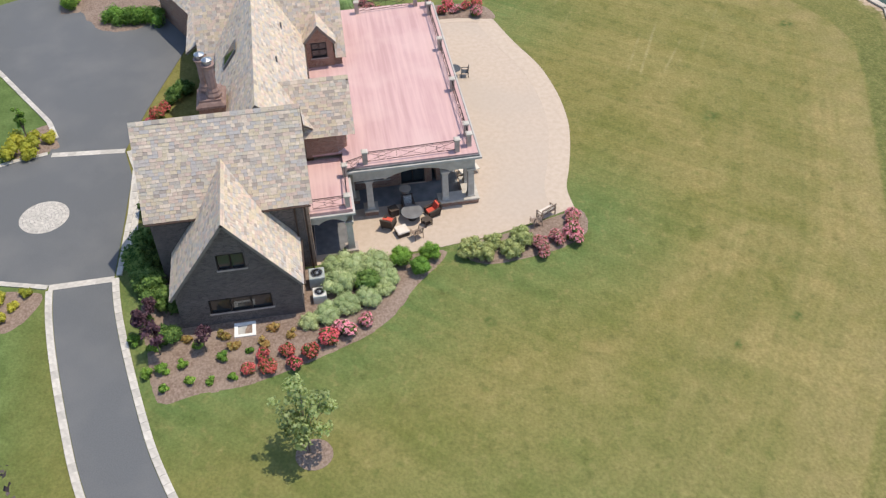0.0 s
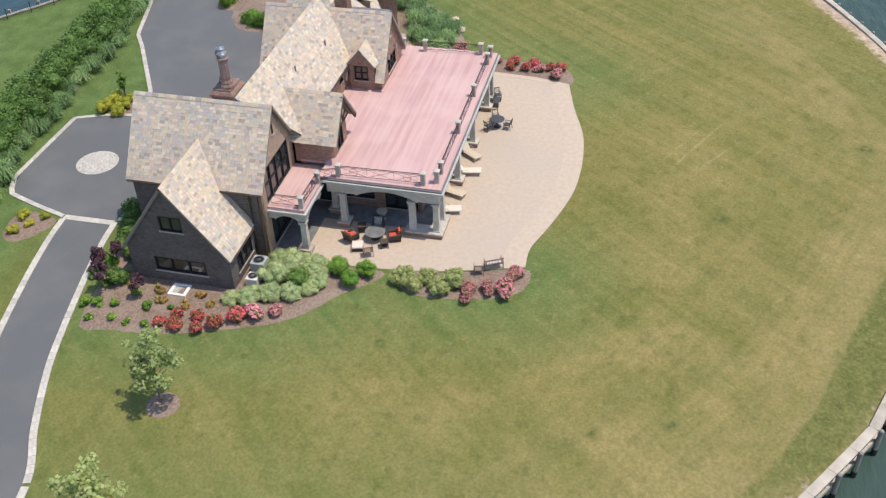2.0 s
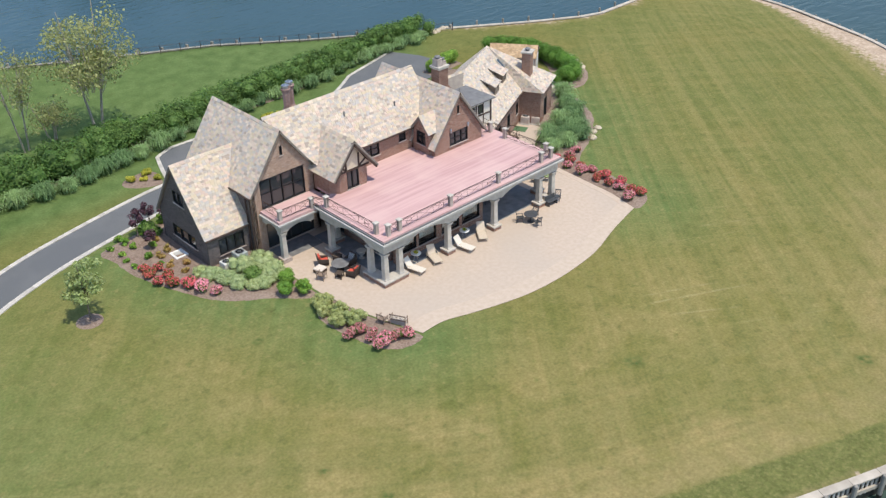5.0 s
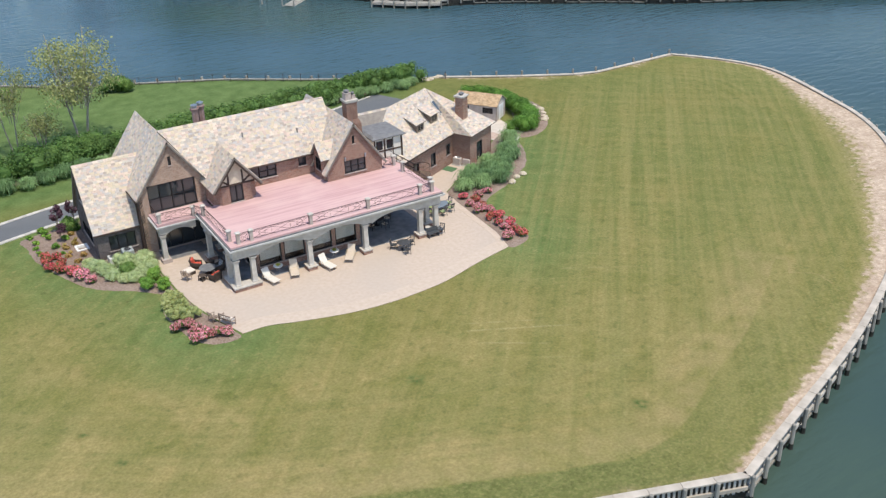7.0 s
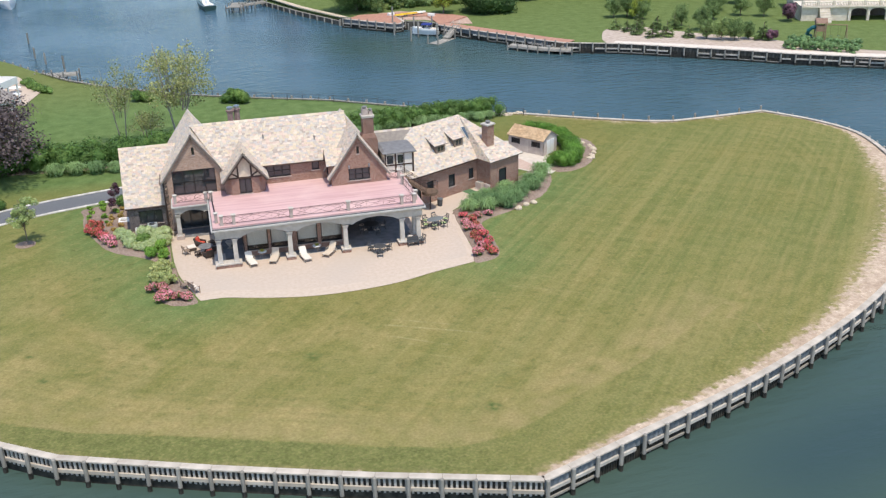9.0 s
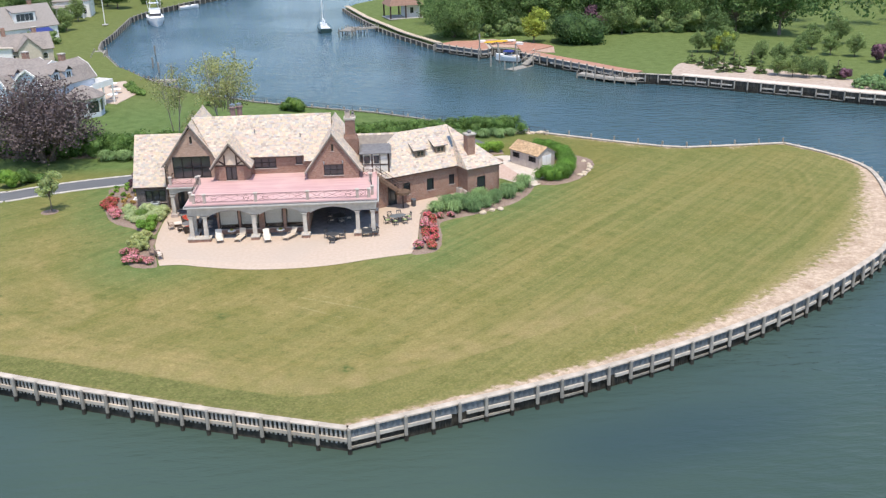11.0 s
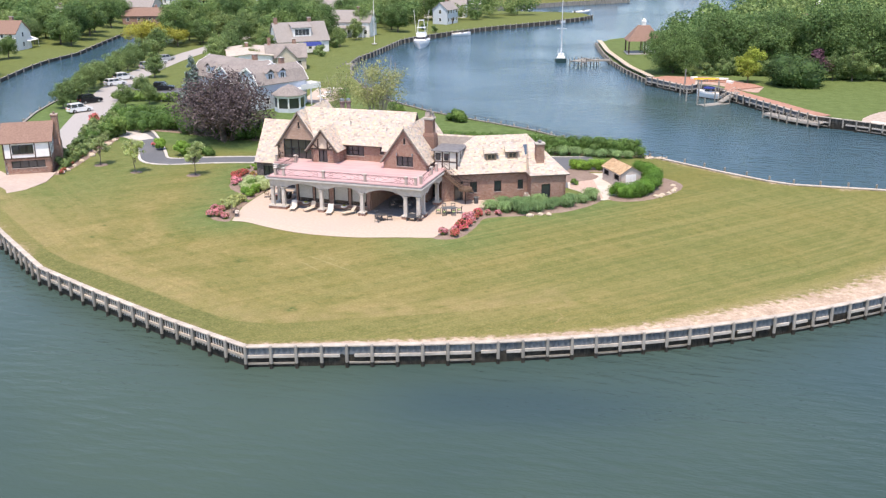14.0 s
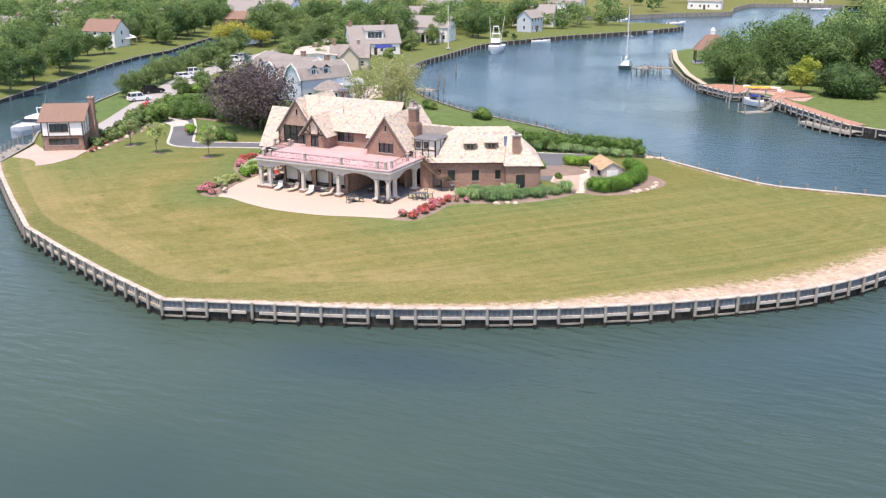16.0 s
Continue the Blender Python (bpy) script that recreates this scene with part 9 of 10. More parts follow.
def car(at, paint, label, tall=1.0):
    """A parked car: lofted body, glazed cabin, roof, four wheels with rims, lights."""
    r = thing("car", label, "car", "parked cars", at)
    w = 0.92
    part("body", Geo().loft([[(x, -w, z0), (x, w, z0), (x, w * 0.97, z1), (x, -w * 0.97, z1)] for x, z0, z1 in BODY]), CAR_PAINT[paint], r)
    cab = [(-2.1, 0.98), (-1.75, 1.55), (0.25, 1.6), (1.05, 1.0)]
    part("cabin_glass", Geo().loft([[(x0, y * 0.86, 0.97), (x1, y * 0.86, 0.97), (x1 - (0.75 if x1 > 0 else 0), y * 0.74, 1.5 * tall), (x0 + 0.3, y * 0.74, 1.5 * tall)] for x0, x1, y in ((-2.1, 1.05, -1), (-2.1, 1.05, 1))]), M_CARGLASS, r)
    part("roof", Geo().loft([[(-1.85, -0.72, z), (0.35, -0.72, z), (0.35, 0.72, z), (-1.85, 0.72, z)] for z in (1.49 * tall, 1.56 * tall)]), CAR_PAINT[paint], r)
    for x in (-1.85, -0.65, 0.42):
        for y in (-1, 1):
            part("pillar", Geo().tube([(x - (0.12 if x < -1 else -0.3 if x > 0 else 0), y * 0.86, 0.97), (x, y * 0.75, 1.5 * tall)], 0.05, 5), CAR_PAINT[paint], r)
    for x in (-1.4, 1.4):
        for y in (-0.88, 0.88):
            t = part("wheel", Geo().loft([[(x + 0.34 * math.cos(k * math.pi / 8), y + s, 0.34 + 0.34 * math.sin(k * math.pi / 8)) for k in range(16)] for s in (-0.11, 0.11)]), M_TYRE, r)
            part("rim", Geo().loft([[(x + 0.21 * math.cos(k * math.pi / 8), y + s, 0.34 + 0.21 * math.sin(k * math.pi / 8)) for k in range(16)] for s in (-0.125, 0.125)]), M_METAL, t)
    for y in (-0.62, 0.62):
        part("headlight", Geo().box(2.2, 2.31, y - 0.18, y + 0.18, 0.62, 0.74), M_WHITE, r)
        part("tail_light", Geo().box(-2.32, -2.22, y - 0.15, y + 0.15, 0.7, 0.92), M_CUSH_RED, r)
    return r


car(pose(-65.3, 49.6, 0, 0, 0, 63), "white", "white sport utility car parked at the street", 1.1)
car(pose(-69.9, 58.8, 0, 0, 0, 63), "black", "dark pickup-sized car parked at the street", 1.15)
car(pose(-64.6, 76.5, 0, 0, 0, 25), "black", "black sport utility car on the neighbour drive", 1.15)
car(pose(-78.9, 79.6, 0, 0, 0, 62), "white", "white car parked at the street")
car(pose(-82.2, 87.2, 0, 0, 0, 64), "white", "white sport utility car parked at the street", 1.1)
car(pose(-88.0, 105.8, 0, 0, 0, 68), "silver", "silver sport utility car parked at the street", 1.1)
car(pose(-89.8, 112.8, 0, 0, 0, 70), "white", "white sport utility car parked at the street", 1.1)
car(pose(-91.9, 119.4, 0, 0, 0, 72), "silver", "silver car parked at the street", 1.05)


# boats
def hull(parent, ln, beam, free, material, sheer=0.4, name="hull"):
    rings = []
    for k in range(9):
        t = k / 8
        w = beam / 2 * (1 - max(0, (t - 0.45) / 0.55) ** 2.2) * (0.9 + 0.1 * min(1, t * 4))
        x = -ln / 2 + ln * t
        z = free + sheer * t * t
        rings.append([(x, -w * 0.75, -0.35), (x, w * 0.75, -0.35), (x, w, z * 0.6), (x, w, z), (x, w * 0.86, z), (x, -w * 0.86, z), (x, -w, z), (x, -w, z * 0.6)])
    return part(name, Geo().loft(rings), material, parent)


def sailboat(at):
    r = thing("sailboat", "moored sailboat with a tall white mast and dark hull", "sailboat", "boats", at)
    hull(r, 11, 3.3, 1.0, M_HULLDARK)
    part("deck", Geo().loft([[(-5.2, -1.2, 1.06), (4.6, -0.35, 1.35), (4.6, 0.35, 1.35), (-5.2, 1.2, 1.06)], [(-5.2, -1.2, 1.15), (4.6, -0.35, 1.45), (4.6, 0.35, 1.45), (-5.2, 1.2, 1.15)]]), M_HULL, r)
    part("cabin", Geo().loft([[(-1.5, -0.9, 1.1), (3.0, -0.6, 1.2), (3.0, 0.6, 1.2), (-1.5, 0.9, 1.1)], [(-1.3, -0.75, 1.75), (2.2, -0.45, 1.65), (2.2, 0.45, 1.65), (-1.3, 0.75, 1.75)]]), M_HULL, r)
    part("mast", Geo().tube([(1.2, 0, 1.2), (1.2, 0, 16.5)], 0.12, 8, 0.09), M_HULL, r)
    part("boom", Geo().tube([(1.2, 0, 2.8), (-3.6, 0, 2.7)], 0.2, 8), M_HULL, r, "boom with a furled sail")
    part("spreader", Geo().tube([(1.2, -1.3, 8.2), (1.2, 1.3, 8.2)], 0.05, 5), M_HULL, r)
    part("stay", Geo().tube([(5.3, 0, 1.4), (1.2, 0, 16.3)], 0.03, 4), M_METAL, r)
    part("stay", Geo().tube([(-5.3, 0, 1.2), (1.2, 0, 16.3)], 0.03, 4), M_METAL, r)
    part("radar_post", Geo().tube([(-4.8, 0.8, 1.1), (-4.8, 0.8, 3.6)], 0.05, 5), M_HULL, r)
    return r


def motor_yacht(at, ln, label, tower=True):
    r = thing("motor_yacht", label, "motor boat", "boats", at)
    hull(r, ln, ln * 0.3, 1.5, M_HULL, 0.7)
    s = ln / 13
    part("deckhouse", Geo().loft([[(-2.0 * s, -1.5 * s, 1.5), (2.6 * s, -1.2 * s, 1.7), (2.6 * s, 1.2 * s, 1.7), (-2.0 * s, 1.5 * s, 1.5)], [(-1.9 * s, -1.35 * s, 3.1), (1.2 * s, -1.1 * s, 3.1), (1.2 * s, 1.1 * s, 3.1), (-1.9 * s, 1.35 * s, 3.1)]]), M_HULL, r)
    part("windscreen", Geo().loft([[(-1.6 * s, -1.47 * s, 2.2), (2.2 * s, -1.22 * s, 2.2), (2.2 * s, 1.22 * s, 2.2), (-1.6 * s, 1.47 * s, 2.2)], [(-1.6 * s, -1.42 * s, 2.8), (1.7 * s, -1.17 * s, 2.8), (1.7 * s, 1.17 * s, 2.8), (-1.6 * s, 1.42 * s, 2.8)]]), M_CARGLASS, r)
    if tower:
        part("flybridge", Geo().box(-1.7 * s, 0.8 * s, -1.2 * s, 1.2 * s, 3.1, 3.9), M_HULL, r)
        part("hard_top", Geo().box(-1.6 * s, 0.4 * s, -1.1 * s, 1.1 * s, 5.3, 5.45), M_HULL, r)
        for x in (-1.4 * s, 0.3 * s):
            for y in (-1.0 * s, 1.0 * s):
                part("tower_leg", Geo().tube([(x, y, 3.9), (x * 0.6, y * 0.6, 7.6)], 0.06, 5), M_HULL, r)
        part("tower_top", Geo().box(-0.9 * s, 0.3 * s, -0.7 * s, 0.7 * s, 7.5, 7.65), M_HULL, r)
        for y in (-1.3 * s, 1.3 * s):
            part("outrigger", Geo().tube([(-0.2 * s, y, 3.2), (-1.8 * s, y * 1.5, 10.5)], 0.05, 5), M_HULL, r)
    else:
        part("foredeck", Geo().loft([[(2.3 * s, -1.1 * s, 1.6), (4.6 * s, -0.35 * s, 1.85), (4.6 * s, 0.35 * s, 1.85), (2.3 * s, 1.1 * s, 1.6)], [(2.3 * s, -0.9 * s, 2.1), (4.2 * s, -0.25 * s, 2.05), (4.2 * s, 0.25 * s, 2.05), (2.3 * s, 0.9 * s, 2.1)]]), M_HULL, r)
        for y in (-1.25 * s, 1.25 * s):
            part("radar_arch", Geo().tube([(-2.2 * s, y, 2.9), (-1.7 * s, y * 0.85, 4.3), (-1.7 * s, 0, 4.5)], 0.12, 6), M_HULL, r)
        part("antenna", Geo().tube([(-1.7 * s, 0.4, 4.4), (-2.3 * s, 0.4, 7.2)], 0.03, 4), M_METAL, r)
        part("bow_rail", Geo().tube([(1.8 * s, -1.7 * s, 2.4), (4.4 * s, -0.9 * s, 2.7), (5.9 * s, 0, 2.9), (4.4 * s, 0.9 * s, 2.7), (1.8 * s, 1.7 * s, 2.4)], 0.03, 4), M_METAL, r)
    part("cockpit", Geo().box(-ln * 0.44, -2.0 * s, -1.3 * s, 1.3 * s, 1.3, 1.54), M_TEAK, r)
    return r


def small_boat(at, ln, label, cover=None):
    r = thing("small_boat", label, "motor boat", "boats", at)
    hull(r, ln, ln * 0.36, 0.75, M_HULL, 0.3)
    part("interior", Geo().box(-ln * 0.42, ln * 0.15, -ln * 0.12, ln * 0.12, 0.6, 0.79), M_SLING, r)
    part("windscreen", Geo().loft([[(0.2, -0.7, 0.75), (0.9, -0.5, 0.75), (0.9, 0.5, 0.75), (0.2, 0.7, 0.75)], [(0.0, -0.65, 1.25), (0.4, -0.45, 1.25), (0.4, 0.45, 1.25), (0.0, 0.65, 1.25)]]), M_CARGLASS, r)
    part("engine", Geo().box(-ln / 2 - 0.4, -ln / 2 + 0.05, -0.22, 0.22, 0.3, 1.25), M_TYRE, r)
    if cover:
        part("cover", Geo().loft([[(-1.2, -0.8, 1.5), (0.8, -0.8, 1.5), (0.8, 0.8, 1.5), (-1.2, 0.8, 1.5)], [(-1.1, -0.6, 1.75), (0.7, -0.6, 1.75), (0.7, 0.6, 1.75), (-1.1, 0.6, 1.75)]]), cover, r)
        for x in (-1.1, 0.7):
            for y in (-0.7, 0.7):
                part("cover_post", Geo().tube([(x, y, 0.7), (x, y, 1.55)], 0.03, 4), M_METAL, r)
    return r


Wz = WATER + 0.05
sailboat(pose(5.4, 158.5, Wz, 0, 0, 100))
motor_yacht(pose(-42.2, 181.0, Wz, 0, 0, -75), 15.5, "white sport fishing yacht with a tall tower at the bank")
motor_yacht(pose(-64.8, 23.2, Wz, 0, 0, 284) @ Matrix.Diagonal((1, 1, 0.84, 1)), 15.5, "long white motor yacht moored behind the guest house", False)
small_boat(pose(-39.0, 212.5, Wz, 0, 0, 40), 7.0, "small white motor boat at the bank")
small_boat(pose(46.7, 105.8, Wz + 0.6, 0, 0, 150), 5.5, "small white boat with blue canvas on a lift", M_BLUEFAB)
for x, y, a, l in ((-15, 310, 60, 10), (-30, 352, 30, 9), (-16, 262, 45, 7), (-12, 372, 0, 11), (-40, 318, 80, 8), (30, 430, 10, 10)):
    small_boat(pose(x, y, Wz, 0, 0, a), l, "white motor boat moored at the far bank")


def pier(name, line, width, z, label, posts=3.0, material=None, stand=0.5):
    """A timber pier: planks, edge beams and piles."""
    r = thing(name, label, "pier", "piers")
    l = resample(line, 2.0)
    bd = ribbon("planking", offset_line(l, width / 2), offset_line(l, -width / 2), z, 0.12, material or M_WOOD_GREY, r)
    tagged(bd, kind="stuff")
    for s in (-1, 1):
        e = offset_line(l, s * (width / 2 + 0.04))
        ribbon("edge_beam", e, offset_line(e, s * 0.12), z - 0.05, 0.35, M_CAPWOOD, r)
        for q in resample(offset_line(l, s * (width / 2 + 0.25)), posts):
            part("pier_post", Geo().tube([(q[0], q[1], -3.2), (q[0], q[1], z + stand)], 0.14, 7), M_WOOD_GREY, r)
    return r


bank_wall("bank_east", EAST[:6], "grey timber retaining wall of the east bank", M_WOOD_DIM, top=-0.75, thick=0.4, stand=0.1)
bank_wall("bank_dock", EAST[5:12], "grey timber wall behind the boardwalk", M_WOOD_DIM, thick=0.4, gap=2.3, stand=-0.3)
ribbon_line = [(9.6, 193.6), (15.8, 168.6), (25.4, 139.1), (32.7, 122.6)]
tagged(ribbon("bank_walk", resample(ribbon_line, 4), offset_line(resample(ribbon_line, 4), 1.3), 0.12, 0.2, M_DRYWALK), "pale path along the east bank", "path", kind="structure")
FRONT = [(49.4, 106.4), (52.4, 101.2), (58.8, 91.8), (63.4, 84.6), (66.9, 80.4)]
bw = thing("boardwalk", "red-brown timber boardwalk along the east bank", "boardwalk", "boardwalks")
fl2 = resample(FRONT, 2.0)
tagged(ribbon("planking", offset_line(fl2, 0.3), offset_line(fl2, 2.9), 0.26, 0.12, M_DECKRED, bw), kind="stuff")
dpl = thing("dock_platform", "red-brown timber dock platform with grey piles", "dock", "boardwalks")
part("planking", Geo().prism(ccw([(33.3, 120.0), (42.0, 110.3), (43.6, 112.2), (43.2, 119.0), (49.8, 117.0), (49.8, 107.0), (53.4, 109.0), (57.4, 113.0), (55.6, 116.0), (46.0, 123.0), (36.5, 123.5)]), 0.10, 0.24), M_DECKRED, dpl)
bulkhead("bulkhead", FRONT, "grey timber front of the boardwalk with piles", 2.3, False, "bulkheads of the far bank", top=0.2, stand=0.4)
bulkhead("bulkhead", [(32.6, 120.4), (37.4, 114.8), (42.0, 109.8), (43.8, 112.0), (43.6, 119.2)], "grey timber front of the dock platform with piles", 2.2, False, "bulkheads of the far bank", top=0.2, stand=0.4)
pier("low_pier", [(58.4, 87.4), (62.6, 82.6), (67.6, 79.2)], 1.6, -0.7, "low grey timber pier in front of the boardwalk", 2.2)
pier("float", [(45.8, 96.6), (48.2, 98.8), (50.4, 101.0)], 1.8, -1.45, "grey floating timber dock section", 6.0, stand=1.6)
gw = thing("gangway", "grey timber gangway with rails", "gangway", "piers")
part("walkway", Geo().loft([[(50.0, 99.4, z - 1.3), (48.9, 100.6, z - 1.3), (52.0, 103.9, z + 0.3), (53.0, 102.8, z + 0.3)] for z in (0.0, 0.12)]), M_WOOD_GREY, gw)
for p, q in (((50.0, 99.4), (53.0, 102.8)), ((48.9, 100.6), (52.0, 103.9))):
    part("handrail", Geo().tube([(*p, -0.3), (*q, 1.3)], 0.05, 6), M_CAPWOOD, gw)
    for t in (0.0, 0.33, 0.67, 1.0):
        x, y, z = p[0] + (q[0] - p[0]) * t, p[1] + (q[1] - p[1]) * t, -1.25 + 1.6 * t
        part("rail_post", Geo().tube([(x, y, z), (x, y, z + 0.95)], 0.045, 6), M_CAPWOOD, gw)
for x, y, h in ((40.8, 108.4, 1.0), (42.6, 101.2, 1.2), (45.0, 108.8, 1.8), (48.6, 108.0, 1.8), (44.8, 104.4, 1.4), (48.2, 102.6, 1.2), (41.4, 112.4, 3.4)):
    tagged(part("mooring_pile", Geo().tube([(x, y, -3.2), (x, y, h)], 0.16, 8), M_WOOD_GREY), "grey mooring pile standing in the water", "mooring pile", "mooring piles")
dp = thing("dock_patio", "red-brown paved patio behind the boardwalk", "patio", kind="structure")
slab("paving", ccw([(38.2, 121.4), (39.5, 124.0), (45.5, 125.6), (52.5, 120.6), (57.6, 113.2), (56.6, 106.0), (54.6, 106.4), (48.4, 113.6), (42.4, 115.8), (38.6, 119.6)]), 0.06, 0.15, mat("red-brown paving", (0.36, 0.24, 0.185), (0.46, 0.33, 0.265), 1.5, 0.9, 0.3, 10), dp)
for x, y, a in ((42.8, 120.4, 25), (50.6, 116.2, -40)):
    lk = thing("storage_box", "pale dock storage box on the patio", "box", "dock boxes", pose(x, y, 0.06, 0, 0, a))
    part("body", Geo().box(-0.7, 0.7, -0.35, 0.35, 0, 0.55), M_WHITE, lk)
    part("lid", Geo().loft([[(-0.74, -0.39, 0.55), (0.74, -0.39, 0.55), (0.74, 0.39, 0.55), (-0.74, 0.39, 0.55)], [(-0.7, -0.3, 0.68), (0.7, -0.3, 0.68), (0.7, 0.3, 0.68), (-0.7, 0.3, 0.68)]]), M_WHITE, lk)
M_KAYAK = mat("yellow kayak plastic", (0.62, 0.38, 0.02), (0.70, 0.46, 0.04), 2, 0.4)
for k, (x, y, a) in enumerate(((44.5, 118.0, 20), (46.6, 118.6, 12), (48.5, 119.4, 5))):
    ky = thing("kayak", "yellow kayak lying on a rack", "kayak", "kayaks", pose(x, y, 0.55, 0, 0, a))
    part("hull", Geo().loft([[(-1.7 + 3.4 * t, -w, 0.0), (-1.7 + 3.4 * t, w, 0.0), (-1.7 + 3.4 * t, w * 0.6, 0.3), (-1.7 + 3.4 * t, -w * 0.6, 0.3)] for t, w in ((0, 0.03), (0.25, 0.28), (0.5, 0.36), (0.75, 0.28), (1, 0.03))]), M_KAYAK if k != 2 else M_HULL, ky)
    part("rack", Geo().box(-0.9, -0.8, -0.4, 0.4, -0.55, 0.0).box(0.8, 0.9, -0.4, 0.4, -0.55, 0.0), M_WOOD_GREY, ky)
bulkhead("bulkhead", [(66.9, 80.4), (76.0, 76.0), (84.0, 69.9), (91.7, 64.2), (98.8, 58.2), (106.6, 53.1), (125.0, 42.0)], "grey timber bulkhead of the east bank", 2.3, False, "bulkheads of the far bank", top=0.25, sheet=M_WOOD_DIM)
pier("jetty", [(19.2, 153.6), (13.4, 150.8)], 1.2, -0.3, "narrow grey jetty to the mooring", 3.0)
pier("jetty", [(11.4, 147.4), (12.8, 151.2), (13.4, 154.0)], 3.0, -0.3, "short grey jetty head", 2.5)
pier("jetty", [(-25.4, 91.6), (-18.6, 91.0)], 1.6, -0.3, "grey timber jetty at the marina bank", 2.0)
pier("jetty", [(-41.0, 118.0), (-43.0, 128.0)], 2.2, -0.2, "pale float along the marina bank", 4.0)
for x, y in ((-31.0, 128.0), (-28.0, 112.0), (-25.5, 106.0), (-22.0, 102.0)):
    tagged(part("mooring_pile", Geo().tube([(x, y, -3.2), (x, y, 0.5)], 0.18, 8), M_WOOD_GREY), "grey mooring pile standing in the water", "mooring pile", "mooring piles")
fp = thing("flagpole", "tall white flagpole on a lawn", "flagpole", "", pose(-52.6, 168.5, 0))
part("pole", Geo().tube([(0, 0, 0), (0, 0, 13)], 0.13, 8, 0.08), M_WHITE, fp)
part("base", Geo().turned([(0.8, 0), (0.8, 0.15), (0.3, 0.25)], 12), M_CONCRETE, fp)
# gazebo on the east point
gz = thing("gazebo", "open pavilion with a brown hipped roof and a white cupola", "gazebo", "", pose(26.0, 167.5, 0, 0, 0, 15) @ Matrix.Diagonal((1.3, 1.3, 1.3, 1)))
part("roof", Geo().loft([[(-3.6, -3.0, 2.6), (3.6, -3.0, 2.6), (3.6, 3.0, 2.6), (-3.6, 3.0, 2.6)], [(-1.2, -0.4, 5.6), (1.2, -0.4, 5.6), (1.2, 0.4, 5.6), (-1.2, 0.4, 5.6)]]), M_ROOFBROWN, gz)
part("cupola", Geo().box(-0.4, 0.4, -0.4, 0.4, 5.4, 6.4).loft([[(-0.5, -0.5, 6.4), (0.5, -0.5, 6.4), (0.5, 0.5, 6.4), (-0.5, 0.5, 6.4)], [(-0.05, -0.05, 7.0), (0.05, -0.05, 7.0), (0.05, 0.05, 7.0), (-0.05, 0.05, 7.0)]]), M_WHITE, gz)
for x in (-3.2, 0, 3.2):
    for y in (-2.6, 2.6):
        part("post", Geo().box(x - 0.13, x + 0.13, y - 0.13, y + 0.13, 0, 2.6), M_TIMBER, gz)
part("back_wall", Geo().box(0.4, 3.2, -1.6, 2.4, 0.06, 2.6), M_WHITE, gz)
part("window", Geo().box(1.2, 1.9, -1.64, -1.6, 0.9, 2.0), M_GLASS, gz)
part("floor", Geo().box(-3.6, 3.6, -3.0, 3.0, -0.05, 0.06), M_CONCRETE, gz)
mon = thing("small_tower", "white lantern tower above the trees", "tower", "", pose(72.0, 212.0, 0))
part("shaft", Geo().turned([(1.6, 0), (1.3, 8.5), (1.7, 8.7), (1.2, 8.9), (1.2, 10.2), (0.1, 11.6)], 10), M_WHITE, mon)
part("house_roof", Geo().loft([[(-4, -3, 4), (0, -3, 4), (0, 3, 4), (-4, 3, 4)], [(-4, -0.2, 7.5), (0, -0.2, 7.5), (0, 0.2, 7.5), (-4, 0.2, 7.5)]]), M_ROOFBROWN, mon)

# ---------------- trees of the banks ----------------
big = [tree_proto("broad_tree", "broad dark green deciduous tree on the bank", "trees of the banks", L_WOOD, 12.5, 5.6, 11.4, 0.32, 60, 11000, 0.40, 600 + k, low=0.22) for k in range(3)]
mid = [tree_proto("broad_tree", "mid-green deciduous tree with a full crown", "trees of the banks", L_WOOD2, 8.5, 3.6, 7.8, 0.2, 46, 6500, 0.31, 610 + k, low=0.2) for k in range(3)]
gold = tree_proto("golden_tree", "small tree with bright yellow-green leaves", "golden trees", leaf_mat("yellow green tree leaf", (0.205, 0.285, 0.04), (0.345, 0.415, 0.085)), 8.2, 3.2, 8.6, 0.2, 34, 6000, 0.32, 620, low=0.12)
willow = tree_proto("golden_willow", "spreading golden yellow willow", "golden trees", leaf_mat("golden willow leaf", (0.36, 0.35, 0.05), (0.50, 0.47, 0.11)), 8.0, 6.5, 6.5, 0.3, 60, 6500, 0.36, 621, low=0.35, sparse=True)
bush = [shrub_proto("bank_bush", "rounded green bush on the bank", "shrub", "bushes of the banks", L_WOOD2, 1.6, 1.3, 10, 900, 0.32, 630 + k) for k in range(2)]
grand = [tree_proto("broad_tree", "very broad old maple with a dense crown", "trees of the banks", L_WOOD, 14.0, 7.6, 15.4, 0.45, 120, 42000, 0.33, 640 + k, low=0.2) for k in range(2)]
scatter(grand, [(37.2, 130.6, 0.94), (47.6, 141.0, 1.0), (61.0, 148.0, 0.95), (78.5, 139.0, 1.1), (93.0, 134.0, 1.0)], 40, z=-0.1, s=(0.97, 1.03))
scatter(big, [(57.5, 139.0, 1.0), (70.0, 141.0, 1.0), (86.0, 136.0, 1.0), (102.0, 126.0, 1.1), (84.0, 146.0, 1.1), (58.0, 152.0, 1.1), (48.0, 152.0, 1.1), (70.0, 150.0, 1.1), (110.0, 120.0, 1.1), (97.0, 140.0, 1.1)], 41, z=-0.1, s=(1.0, 1.2))
yew = shrub_proto("yew", "broad low dark green yew", "shrub", "", L_YEW, 4.6, 2.3, 34, 18000, 0.30, 650)
